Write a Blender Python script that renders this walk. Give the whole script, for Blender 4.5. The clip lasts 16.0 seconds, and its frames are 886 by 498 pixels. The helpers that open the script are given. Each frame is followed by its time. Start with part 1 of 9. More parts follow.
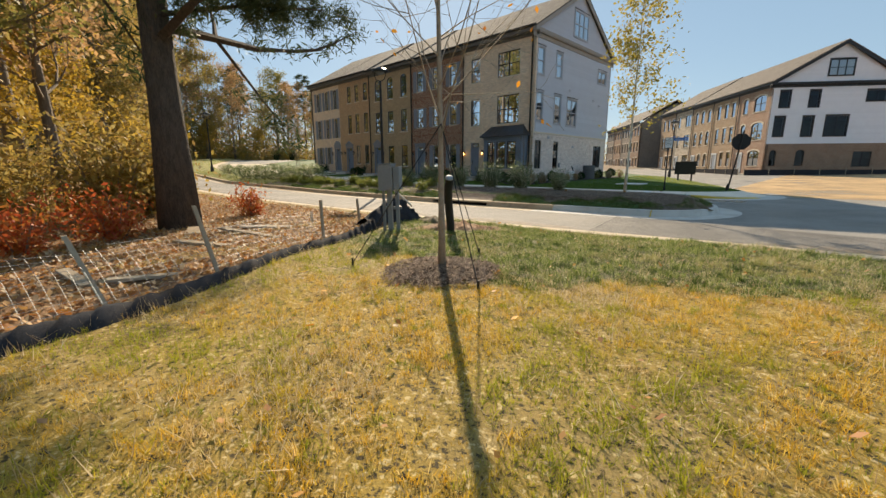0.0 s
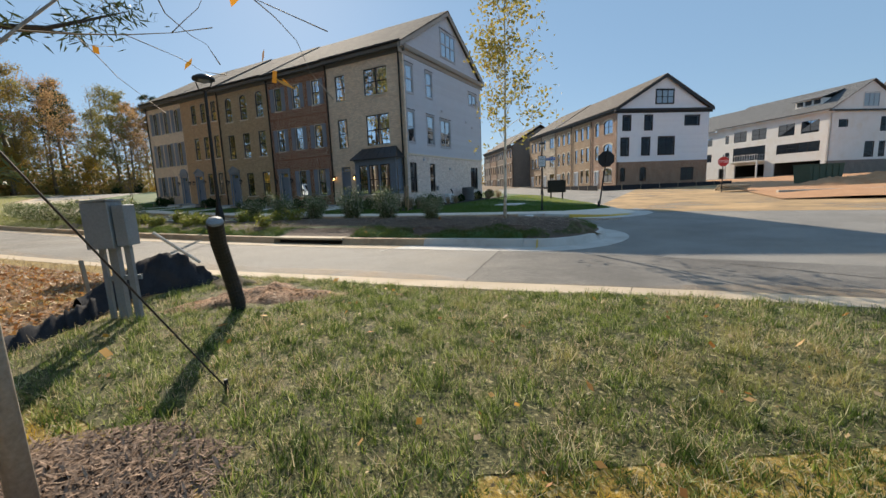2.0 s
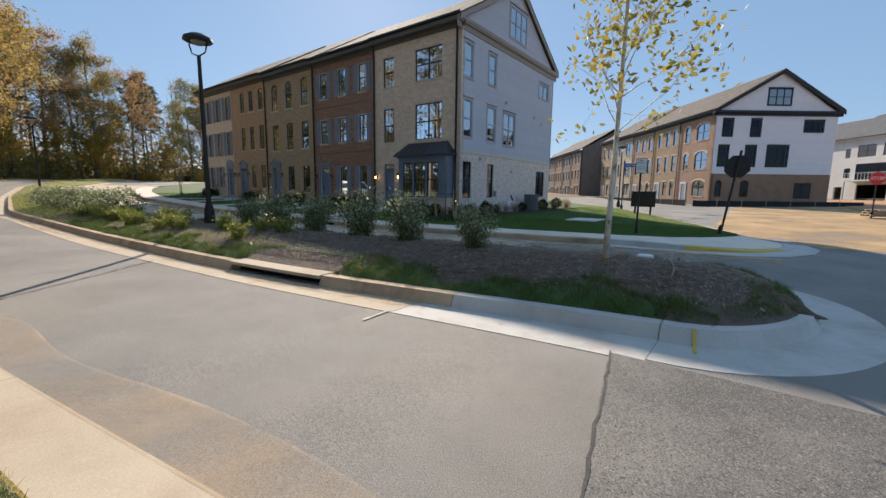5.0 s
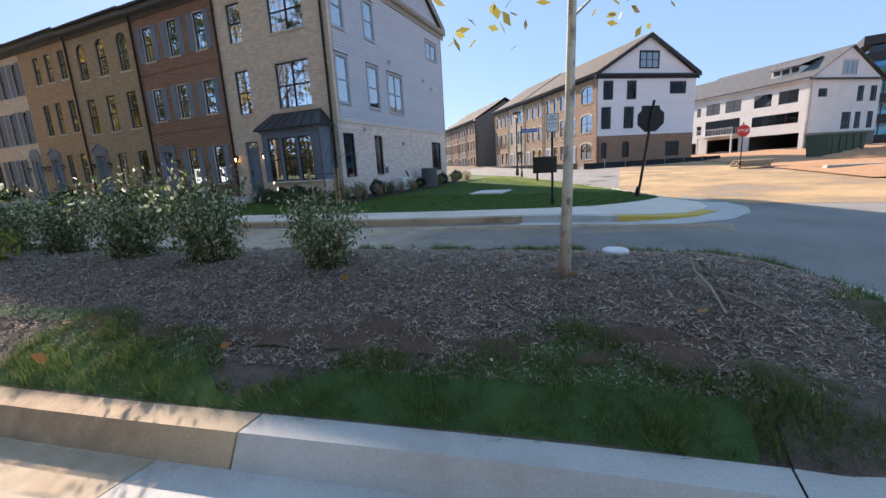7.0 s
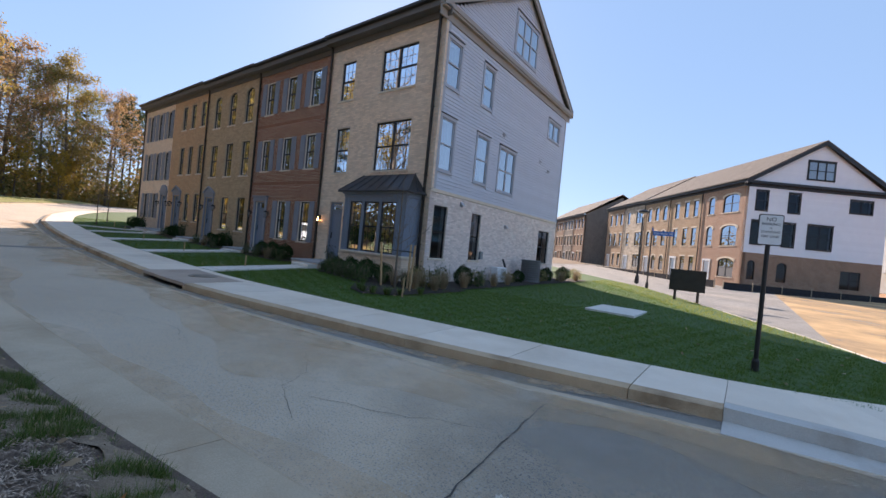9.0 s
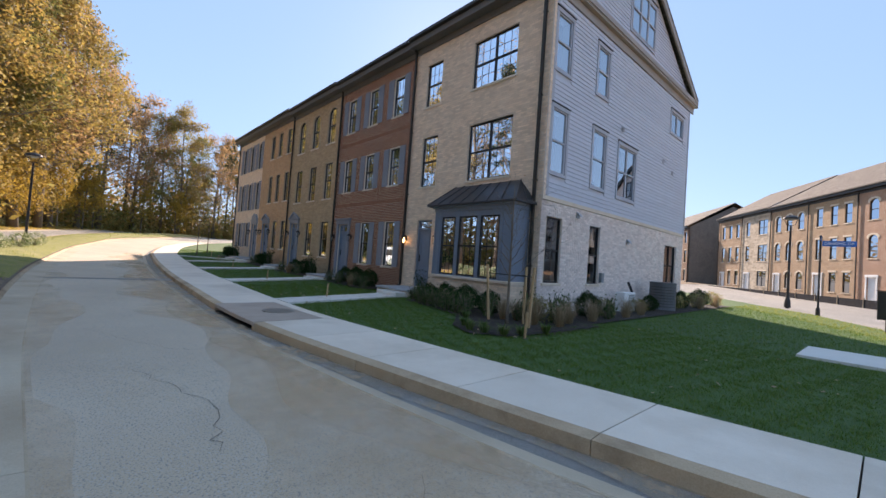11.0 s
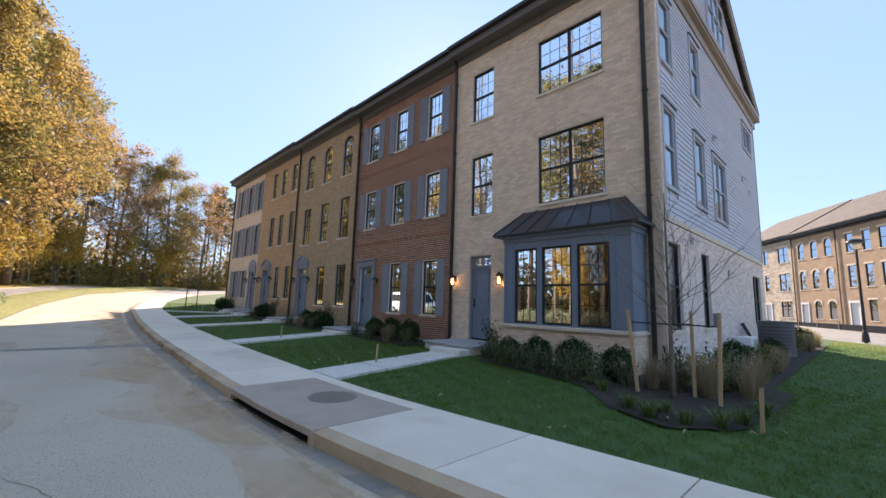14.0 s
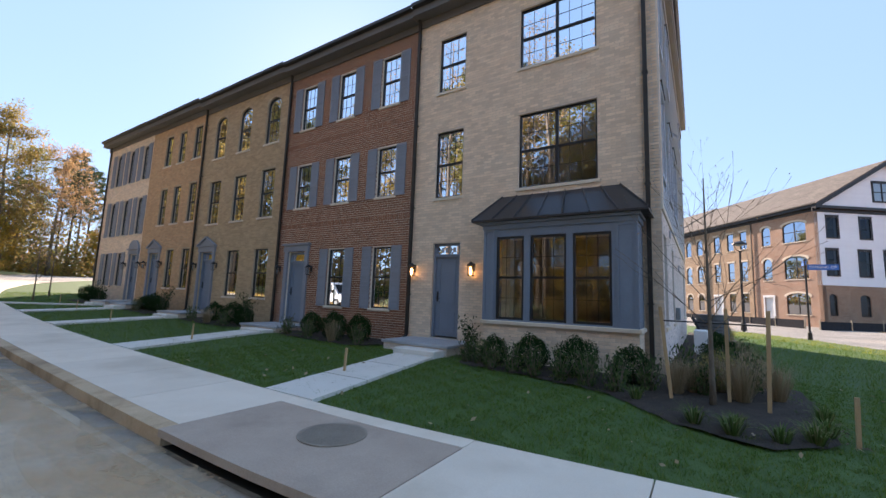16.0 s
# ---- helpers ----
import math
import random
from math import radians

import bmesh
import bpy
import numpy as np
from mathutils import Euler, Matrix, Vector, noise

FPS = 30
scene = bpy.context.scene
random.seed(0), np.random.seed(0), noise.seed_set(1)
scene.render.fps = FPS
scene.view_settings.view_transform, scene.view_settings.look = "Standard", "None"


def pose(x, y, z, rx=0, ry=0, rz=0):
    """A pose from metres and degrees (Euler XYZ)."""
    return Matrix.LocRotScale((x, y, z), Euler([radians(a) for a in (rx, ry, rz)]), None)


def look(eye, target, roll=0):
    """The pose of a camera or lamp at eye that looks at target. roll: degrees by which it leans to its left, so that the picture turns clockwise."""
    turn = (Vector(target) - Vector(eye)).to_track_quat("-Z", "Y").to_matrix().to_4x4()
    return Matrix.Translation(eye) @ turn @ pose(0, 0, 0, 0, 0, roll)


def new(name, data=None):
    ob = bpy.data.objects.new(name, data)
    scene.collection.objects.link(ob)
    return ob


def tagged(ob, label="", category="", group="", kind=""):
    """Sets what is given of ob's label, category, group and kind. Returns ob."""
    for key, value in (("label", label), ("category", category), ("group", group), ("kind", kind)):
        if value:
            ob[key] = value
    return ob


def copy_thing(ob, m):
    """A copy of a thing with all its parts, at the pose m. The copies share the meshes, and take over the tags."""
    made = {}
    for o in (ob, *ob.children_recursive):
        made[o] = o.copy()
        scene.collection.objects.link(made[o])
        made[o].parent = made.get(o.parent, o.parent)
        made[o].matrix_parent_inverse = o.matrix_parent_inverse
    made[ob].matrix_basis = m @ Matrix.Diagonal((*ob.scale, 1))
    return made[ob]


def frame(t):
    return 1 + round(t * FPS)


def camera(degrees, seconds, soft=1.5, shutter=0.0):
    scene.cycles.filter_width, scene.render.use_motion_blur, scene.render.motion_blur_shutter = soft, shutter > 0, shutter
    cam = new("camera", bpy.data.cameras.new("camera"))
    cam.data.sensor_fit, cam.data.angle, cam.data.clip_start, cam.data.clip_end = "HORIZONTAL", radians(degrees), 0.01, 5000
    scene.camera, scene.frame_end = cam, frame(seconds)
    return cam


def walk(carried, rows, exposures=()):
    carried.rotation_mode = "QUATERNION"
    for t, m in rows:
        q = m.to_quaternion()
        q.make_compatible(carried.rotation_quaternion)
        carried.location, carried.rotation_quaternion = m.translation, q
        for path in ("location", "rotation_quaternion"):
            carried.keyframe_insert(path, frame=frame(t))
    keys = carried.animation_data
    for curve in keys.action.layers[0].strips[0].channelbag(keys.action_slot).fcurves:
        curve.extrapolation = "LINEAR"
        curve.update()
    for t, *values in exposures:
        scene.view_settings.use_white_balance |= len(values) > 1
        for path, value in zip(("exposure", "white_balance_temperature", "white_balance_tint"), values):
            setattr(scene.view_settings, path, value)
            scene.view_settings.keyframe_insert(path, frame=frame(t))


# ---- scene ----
cam = camera(95.3, 16.0)
PATH = [
    (0, (-0.596, 1.397, 1.616), (-1.97, 2.795, 1.219), -0.1),
    (0.5, (-0.851, 2.011, 1.651), (-2.033, 3.586, 1.299), -1.4),
    (1, (-1.136, 2.715, 1.651), (-2.001, 4.476, 1.265), -0.6),
    (1.5, (-1.346, 3.453, 1.655), (-2.185, 5.234, 1.302), -1.8),
    (2, (-1.656, 4.167, 1.654), (-2.622, 5.894, 1.361), -2.3),
    (2.5, (-1.922, 4.818, 1.675), (-3.044, 6.447, 1.377), -2.4),
    (3, (-2.27, 5.431, 1.659), (-3.468, 6.996, 1.319), -2.3),
    (3.5, (-2.592, 5.989, 1.714), (-3.733, 7.583, 1.319), -0.1),
    (4, (-3.048, 6.619, 1.793), (-4.274, 8.179, 1.544), 0.6),
    (6.3, (-4.547, 10.024, 1.74), (-5.544, 11.707, 1.319), -2.2),
    (6.5, (-4.707, 10.263, 1.705), (-5.651, 11.97, 1.263), -3.2),
    (7, (-4.979, 11.011, 1.697), (-5.773, 12.803, 1.303), -3.3),
    (7.5, (-5.256, 11.931, 1.709), (-5.932, 13.79, 1.416), 0.8),
    (8, (-5.8, 12.943, 1.721), (-6.618, 14.757, 1.519), 3.5),
    (8.5, (-6.433, 13.947, 1.859), (-7.471, 15.654, 1.761), 5.2),
    (9, (-6.924, 14.649, 1.978), (-8.128, 16.246, 1.964), 5.6),
    (9.5, (-7.425, 15.062, 2.05), (-8.713, 16.592, 2.081), 6.2),
    (10, (-8.056, 15.449, 1.962), (-9.476, 16.857, 1.994), 5.9),
    (10.2, (-8.303, 15.571, 1.946), (-9.75, 16.951, 1.947), 5.1),
    (12.3, (-11.06, 16.387, 1.868), (-12.579, 17.673, 2.065), 4.0),
    (12.5, (-11.291, 16.37, 1.901), (-12.827, 17.633, 2.109), 3.8),
    (13, (-11.844, 16.375, 1.911), (-13.387, 17.616, 2.188), 2.2),
    (13.5, (-12.418, 16.435, 1.879), (-13.942, 17.699, 2.161), 1.9),
    (14, (-12.955, 16.394, 1.903), (-14.392, 17.758, 2.177), 1.8),
    (14.5, (-13.489, 16.388, 1.894), (-14.839, 17.836, 2.181), 1.4),
    (15, (-14.058, 16.428, 1.91), (-15.337, 17.941, 2.179), 1.4),
    (15.5, (-14.602, 16.44, 1.921), (-15.801, 18.021, 2.171), 1.5),
    (16, (-15.163, 16.475, 1.917), (-16.239, 18.142, 2.162), 2.1),
]
walk(cam, [(t, look(eye, target, roll)) for t, eye, target, roll in PATH],
     [(0, 0.65, 7500, 12), (0.8, 0.52, 7200, 12), (1.5, 0.45, 6600, 11), (2.6, 0.6, 6600, 13), (3.5, 0.65, 6600, 14), (4.1, 0.5, 6500, 15), (6.5, 0.65, 6400, 18), (7.1, 1.1, 6400, 21), (7.6, 1.3, 6400, 23), (8.4, 1.15, 6400, 24), (9, 0.98, 6500, 24), (12.5, 1.32, 6700, 23), (16, 1.4, 6700, 24)])

# ---- world, sun ----
SUN_DIR = Vector((-0.6525, 0.5975, 0.4655)).normalized()
world = bpy.data.worlds.new("sky")
scene.world = world
world.use_nodes = True
wn = world.node_tree
sky = wn.nodes.new("ShaderNodeTexSky")
sky.sky_type = "NISHITA"
sky.sun_disc = False
sky.sun_elevation = math.asin(SUN_DIR.z)
sky.sun_rotation = math.atan2(SUN_DIR.x, SUN_DIR.y)
sky.dust_density = 0.2
sky.ozone_density = 1.8
wn.nodes["Background"].inputs["Strength"].default_value = 0.15
haze = wn.nodes.new("ShaderNodeMix")
haze.data_type = "RGBA"
haze.inputs["Factor"].default_value = 0.82
haze.inputs["B"].default_value = (1.08, 1.84, 2.72, 1)
wn.links.new(sky.outputs[0], haze.inputs["A"])
wn.links.new(haze.outputs["Result"], wn.nodes["Background"].inputs["Color"])
sun = new("sun", bpy.data.lights.new("sun", "SUN"))
sun.data.energy = 5.0
sun.data.angle = radians(0.53)
sun.data.color = (1.0, 0.88, 0.70)
sun.matrix_world = look(SUN_DIR * 60, (0, 0, 0))


# ---- materials ----
def rgb(c):
    return (*c, 1.0)


def surface(name, a, b, rough=0.8, scale=3.0, fine=40.0, bump=0.15, metal=0.0, vary=0.0, spec=0.4, dist=0.01, stain=None, stain_scale=0.6, stain_amount=0.5, coords="Object", stretch=None, crisp=0.14, speck=None):
    """Two colours mixed by coarse and fine noise, optional stains with their own colour, relief, and a shift per object and island."""
    m = bpy.data.materials.new(name)
    m.use_nodes = True
    n, l = m.node_tree.nodes, m.node_tree.links
    p = n["Principled BSDF"]
    p.inputs["Roughness"].default_value = rough
    p.inputs["Metallic"].default_value = metal
    p.inputs["Specular IOR Level"].default_value = spec
    tc = n.new("ShaderNodeTexCoord")
    src = n.new("ShaderNodeNewGeometry").outputs["Position"] if coords == "World" else tc.outputs[coords]
    if stretch:
        mp = n.new("ShaderNodeMapping")
        mp.inputs["Scale"].default_value = stretch
        l.new(src, mp.inputs[0])
        src = mp.outputs[0]

    def tex(s, detail=6.0):
        t = n.new("ShaderNodeTexNoise")
        t.inputs["Scale"].default_value = s
        t.inputs["Detail"].default_value = detail
        t.inputs["Roughness"].default_value = 0.62
        l.new(src, t.inputs["Vector"])
        return t.outputs["Fac"]

    def ramp(f, lo, hi):
        r = n.new("ShaderNodeMapRange")
        r.inputs["From Min"].default_value, r.inputs["From Max"].default_value = lo, hi
        l.new(f, r.inputs["Value"])
        return r.outputs[0]

    def mix(f, c1, c2, kind="MIX"):
        x = n.new("ShaderNodeMix")
        x.data_type, x.blend_type = "RGBA", kind
        for sock, v in ((x.inputs["Factor"], f), (x.inputs["A"], c1), (x.inputs["B"], c2)):
            if isinstance(v, bpy.types.NodeSocket):
                l.new(v, sock)
            else:
                sock.default_value = v
        return x.outputs["Result"]

    coarse, small = tex(scale), tex(fine, 4.0)
    both = n.new("ShaderNodeMath")
    both.operation = "MULTIPLY_ADD"
    l.new(small, both.inputs[0])
    both.inputs[1].default_value = 0.5
    half = n.new("ShaderNodeMath")
    half.operation = "MULTIPLY"
    half.inputs[1].default_value = 0.5
    l.new(coarse, half.inputs[0])
    l.new(half.outputs[0], both.inputs[2])
    col = mix(ramp(both.outputs[0], 0.5 - crisp, 0.5 + crisp), rgb(a), rgb(b))
    if stain:
        col = mix(mix_amount(n, l, ramp(tex(stain_scale), 0.5, 0.68), stain_amount), col, rgb(stain))
    if speck:
        light, dark, size = speck
        grit = tex(size, 2.0)
        col = mix(ramp(grit, 0.58, 0.66), col, rgb(light))
        col = mix(ramp(grit, 0.44, 0.36), col, rgb(dark))
    if vary:
        g = n.new("ShaderNodeNewGeometry")
        o = n.new("ShaderNodeObjectInfo")
        add = n.new("ShaderNodeMath")
        add.operation = "ADD"
        l.new(g.outputs["Random Per Island"], add.inputs[0])
        l.new(o.outputs["Random"], add.inputs[1])
        fr = n.new("ShaderNodeMath")
        fr.operation = "FRACT"
        l.new(add.outputs[0], fr.inputs[0])
        hs = n.new("ShaderNodeHueSaturation")
        r = n.new("ShaderNodeMapRange")
        r.inputs["To Min"].default_value, r.inputs["To Max"].default_value = 1 - vary, 1 + vary
        l.new(fr.outputs[0], r.inputs["Value"])
        l.new(r.outputs[0], hs.inputs["Value"])
        l.new(col, hs.inputs["Color"])
        col = hs.outputs[0]
    l.new(col, p.inputs["Base Color"])
    if bump:
        bp = n.new("ShaderNodeBump")
        bp.inputs["Strength"].default_value = bump
        bp.inputs["Distance"].default_value = dist
        l.new(both.outputs[0], bp.inputs["Height"])
        l.new(bp.outputs[0], p.inputs["Normal"])
    rr = n.new("ShaderNodeMapRange")
    rr.inputs["To Min"].default_value, rr.inputs["To Max"].default_value = max(0.02, rough - 0.12), min(1, rough + 0.1)
    l.new(coarse, rr.inputs["Value"])
    l.new(rr.outputs[0], p.inputs["Roughness"])
    return m


def mix_amount(n, l, f, amount):
    x = n.new("ShaderNodeMath")
    x.operation = "MULTIPLY"
    x.inputs[1].default_value = amount
    l.new(f, x.inputs[0])
    return x.outputs[0]


def leafy(name, cols, rough=0.6, through_light=0.35, patch=None, spec=0.3):
    """Leaves and blades: a colour per island from a ramp, some light passing through. patch: (other colours, noise scale, lo, hi) by place."""
    m = bpy.data.materials.new(name)
    m.use_nodes = True
    n, l = m.node_tree.nodes, m.node_tree.links
    p = n["Principled BSDF"]
    g = n.new("ShaderNodeNewGeometry")

    def ramp(cs):
        r = n.new("ShaderNodeValToRGB")
        e = r.color_ramp.elements
        while len(e) < len(cs):
            e.new(0.5)
        for i, c in enumerate(cs):
            e[i].position = i / max(1, len(cs) - 1)
            e[i].color = rgb(c)
        l.new(g.outputs["Random Per Island"], r.inputs[0])
        return r.outputs[0]

    col = ramp(cols)
    if patch:
        for other, sc, lo, hi in (patch if isinstance(patch, list) else [patch]):
            t = n.new("ShaderNodeTexNoise")
            t.inputs["Scale"].default_value = sc
            t.inputs["Detail"].default_value = 5.0
            l.new(g.outputs["Position"], t.inputs["Vector"])
            mr = n.new("ShaderNodeMapRange")
            mr.inputs["From Min"].default_value, mr.inputs["From Max"].default_value = lo, hi
            l.new(t.outputs["Fac"], mr.inputs["Value"])
            x = n.new("ShaderNodeMix")
            x.data_type = "RGBA"
            l.new(mr.outputs[0], x.inputs["Factor"])
            l.new(col, x.inputs["A"])
            l.new(ramp(other), x.inputs["B"])
            col = x.outputs["Result"]
    l.new(col, p.inputs["Base Color"])
    p.inputs["Roughness"].default_value = rough
    p.inputs["Specular IOR Level"].default_value = spec
    tr = n.new("ShaderNodeBsdfTranslucent")
    l.new(col, tr.inputs["Color"])
    ms = n.new("ShaderNodeMixShader")
    ms.inputs[0].default_value = through_light
    l.new(p.outputs[0], ms.inputs[1])
    l.new(tr.outputs[0], ms.inputs[2])
    l.new(ms.outputs[0], n["Material Output"].inputs["Surface"])
    return m


def glassy(name, tint=(0.75, 0.82, 0.85), ior=1.9, gloss=(0.85, 0.92, 1, 1)):
    m = bpy.data.materials.new(name)
    m.use_nodes = True
    n, l = m.node_tree.nodes, m.node_tree.links
    n.remove(n["Principled BSDF"])
    tr, gl, fr, ms = (n.new("ShaderNode" + k) for k in ("BsdfTransparent", "BsdfGlossy", "Fresnel", "MixShader"))
    tr.inputs[0].default_value = rgb(tint)
    gl.inputs["Roughness"].default_value = 0.012
    gl.inputs["Color"].default_value = gloss
    fr.inputs[0].default_value = ior
    nz = n.new("ShaderNodeTexNoise")
    nz.inputs["Scale"].default_value = 0.9
    g = n.new("ShaderNodeNewGeometry")
    l.new(g.outputs["Position"], nz.inputs["Vector"])
    bp = n.new("ShaderNodeBump")
    bp.inputs["Strength"].default_value = 0.05
    bp.inputs["Distance"].default_value = 0.03
    l.new(nz.outputs["Fac"], bp.inputs["Height"])
    l.new(bp.outputs[0], gl.inputs["Normal"])
    l.new(fr.outputs[0], ms.inputs[0])
    l.new(tr.outputs[0], ms.inputs[1])
    l.new(gl.outputs[0], ms.inputs[2])
    l.new(ms.outputs[0], n["Material Output"].inputs["Surface"])
    return m


def glowing(name, col, strength):
    m = bpy.data.materials.new(name)
    m.use_nodes = True
    p = m.node_tree.nodes["Principled BSDF"]
    p.inputs["Emission Color"].default_value = rgb(col)
    p.inputs["Emission Strength"].default_value = strength
    return m


def coursed(name, a, b, joint, bw, bh, joint_size=0.02, rough=0.85, bump=0.3, axis="X", stain=None):
    """Brick or shingle courses for surfaces that stay far off."""
    m = bpy.data.materials.new(name)
    m.use_nodes = True
    n, l = m.node_tree.nodes, m.node_tree.links
    p = n["Principled BSDF"]
    tc = n.new("ShaderNodeTexCoord")
    sp, cb = n.new("ShaderNodeSeparateXYZ"), n.new("ShaderNodeCombineXYZ")
    l.new(tc.outputs["Object"], sp.inputs[0])
    add = n.new("ShaderNodeMath")
    add.operation = "ADD"
    l.new(sp.outputs["X"], add.inputs[0])
    l.new(sp.outputs["Y"], add.inputs[1])
    l.new(add.outputs[0] if axis == "XY" else sp.outputs["X"], cb.inputs["X"])
    l.new(sp.outputs["Z"] if axis != "ROOF" else sp.outputs["Y"], cb.inputs["Y"])
    bt = n.new("ShaderNodeTexBrick")
    bt.inputs["Scale"].default_value = 1.0
    bt.inputs["Brick Width"].default_value = bw
    bt.inputs["Row Height"].default_value = bh
    bt.inputs["Mortar Size"].default_value = joint_size * bh
    bt.inputs["Color1"].default_value, bt.inputs["Color2"].default_value, bt.inputs["Mortar"].default_value = rgb(a), rgb(b), rgb(joint)
    l.new(cb.outputs[0], bt.inputs["Vector"])
    nz = n.new("ShaderNodeTexNoise")
    nz.inputs["Scale"].default_value = 1.2
    nz.inputs["Detail"].default_value = 7
    l.new(tc.outputs["Object"], nz.inputs["Vector"])
    hs = n.new("ShaderNodeHueSaturation")
    mr = n.new("ShaderNodeMapRange")
    mr.inputs["To Min"].default_value, mr.inputs["To Max"].default_value = 0.7, 1.3
    l.new(nz.outputs["Fac"], mr.inputs["Value"])
    l.new(mr.outputs[0], hs.inputs["Value"])
    l.new(bt.outputs["Color"], hs.inputs["Color"])
    l.new(hs.outputs[0], p.inputs["Base Color"])
    p.inputs["Roughness"].default_value = rough
    bp = n.new("ShaderNodeBump")
    bp.invert = True
    bp.inputs["Strength"].default_value = bump
    bp.inputs["Distance"].default_value = 0.01
    l.new(bt.outputs["Fac"], bp.inputs["Height"])
    l.new(bp.outputs[0], p.inputs["Normal"])
    return m


M_EARTH = surface("earth", (0.13, 0.09, 0.055), (0.22, 0.15, 0.09), 0.95, 0.8, 30, 0.5, coords="World", dist=0.03)
M_LAWN = surface("lawn_soil", (0.17, 0.115, 0.024), (0.44, 0.30, 0.065), 0.95, 1.2, 60, 0.6, coords="World", dist=0.03, stain=(0.32, 0.24, 0.12), stain_scale=0.9, speck=((0.56, 0.44, 0.22), (0.055, 0.04, 0.016), 26.0))
M_TURF = surface("turf", (0.04, 0.09, 0.022), (0.075, 0.14, 0.035), 0.9, 2.0, 90, 0.7, coords="World", dist=0.03)
M_VERGE = surface("verge_turf", (0.16, 0.17, 0.045), (0.30, 0.28, 0.085), 0.95, 1.5, 60, 0.6, coords="World", dist=0.03, stain=(0.34, 0.27, 0.14), stain_scale=0.8)
M_LITTER = surface("leaf_litter", (0.20, 0.11, 0.055), (0.34, 0.20, 0.10), 0.95, 3.0, 45, 0.8, coords="World", dist=0.05, stain=(0.10, 0.055, 0.03), stain_scale=2.0)
M_MULCH = surface("mulch", (0.08, 0.058, 0.045), (0.23, 0.17, 0.132), 0.95, 6.0, 70, 0.9, coords="World", dist=0.04)
M_MULCH_DARK = surface("dark_mulch", (0.022, 0.018, 0.015), (0.075, 0.058, 0.046), 0.95, 6.0, 70, 0.9, coords="World", dist=0.04)
M_BARKMULCH = surface("bark_mulch", (0.075, 0.045, 0.030), (0.20, 0.125, 0.08), 0.95, 7.0, 50, 0.9, coords="World", dist=0.04, stain=(0.04, 0.026, 0.018), stain_scale=6)
M_CHIPS_BROWN = surface("brown_bark_chips", (0.12, 0.075, 0.05), (0.38, 0.26, 0.18), 0.9, 8, 60, 0.2, vary=0.5)
M_CLAY = surface("red_clay", (0.42, 0.21, 0.10), (0.60, 0.34, 0.18), 0.95, 2.5, 40, 0.8, coords="World", dist=0.05)
M_CLAY_DULL = surface("dull_clay", (0.22, 0.12, 0.07), (0.50, 0.31, 0.19), 0.95, 6, 40, 1.0, coords="World", dist=0.08, stain=(0.15, 0.10, 0.055), stain_scale=5, speck=((0.56, 0.38, 0.25), (0.10, 0.06, 0.035), 22.0))
M_SOD = surface("sod_thatch", (0.045, 0.05, 0.017), (0.17, 0.15, 0.06), 0.95, 3.0, 60, 0.8, coords="World", dist=0.03, stain=(0.26, 0.20, 0.09), stain_scale=2.0, stain_amount=0.5, speck=((0.40, 0.35, 0.17), (0.016, 0.02, 0.008), 30.0))
M_SAND = surface("pale_soil", (0.24, 0.175, 0.11), (0.46, 0.36, 0.24), 0.95, 4, 50, 0.7, coords="World", dist=0.03)
M_SOIL = surface("sandy_soil", (0.17, 0.125, 0.085), (0.34, 0.265, 0.19), 0.95, 5, 60, 0.8, coords="World", dist=0.03, stain=(0.09, 0.06, 0.04), stain_scale=3, stain_amount=0.6)
M_TORN = surface("torn_soil", (0.09, 0.055, 0.038), (0.17, 0.108, 0.072), 0.95, 6, 60, 0.9, coords="World", dist=0.04)
M_ASPHALT = surface("asphalt", (0.17, 0.16, 0.147), (0.31, 0.295, 0.27), 0.9, 0.5, 120, 0.7, coords="World", dist=0.008, stain=(0.40, 0.345, 0.27), stain_scale=0.22, stain_amount=0.45, crisp=0.09, speck=((0.42, 0.40, 0.36), (0.11, 0.105, 0.098), 150.0))
# Dust tone, lightened further to offset the shade lying on the far lane.
M_ASPHALT_DUSTY_LIFTED = surface("dusty_lightened_asphalt", (0.49, 0.395, 0.285), (0.63, 0.525, 0.395), 0.9, 0.45, 110, 0.5, coords="World", dist=0.006, stain=(0.52, 0.41, 0.28), stain_scale=0.3, stain_amount=0.7, crisp=0.11, speck=((0.50, 0.48, 0.44), (0.28, 0.27, 0.25), 60.0))
M_ASPHALT_N = surface("new_asphalt", (0.095, 0.09, 0.083), (0.21, 0.198, 0.18), 0.92, 0.7, 130, 0.8, coords="World", dist=0.008, stain=(0.40, 0.36, 0.30), stain_scale=0.35, stain_amount=0.3, crisp=0.08, speck=((0.34, 0.325, 0.30), (0.06, 0.058, 0.055), 105.0))
M_CONCRETE = surface("concrete", (0.44, 0.40, 0.34), (0.58, 0.54, 0.47), 0.85, 1.5, 90, 0.25, coords="World", stain=(0.36, 0.28, 0.19), stain_scale=0.8, stain_amount=0.45, vary=0.05)
M_GUTTER = surface("gutter_concrete", (0.44, 0.36, 0.26), (0.60, 0.50, 0.37), 0.88, 1.2, 80, 0.25, coords="World", stain=(0.32, 0.22, 0.13), stain_scale=0.9, stain_amount=0.4, vary=0.05)
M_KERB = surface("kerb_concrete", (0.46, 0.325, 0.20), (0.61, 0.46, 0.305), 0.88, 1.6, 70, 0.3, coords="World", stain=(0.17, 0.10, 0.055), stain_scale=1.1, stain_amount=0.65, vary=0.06)
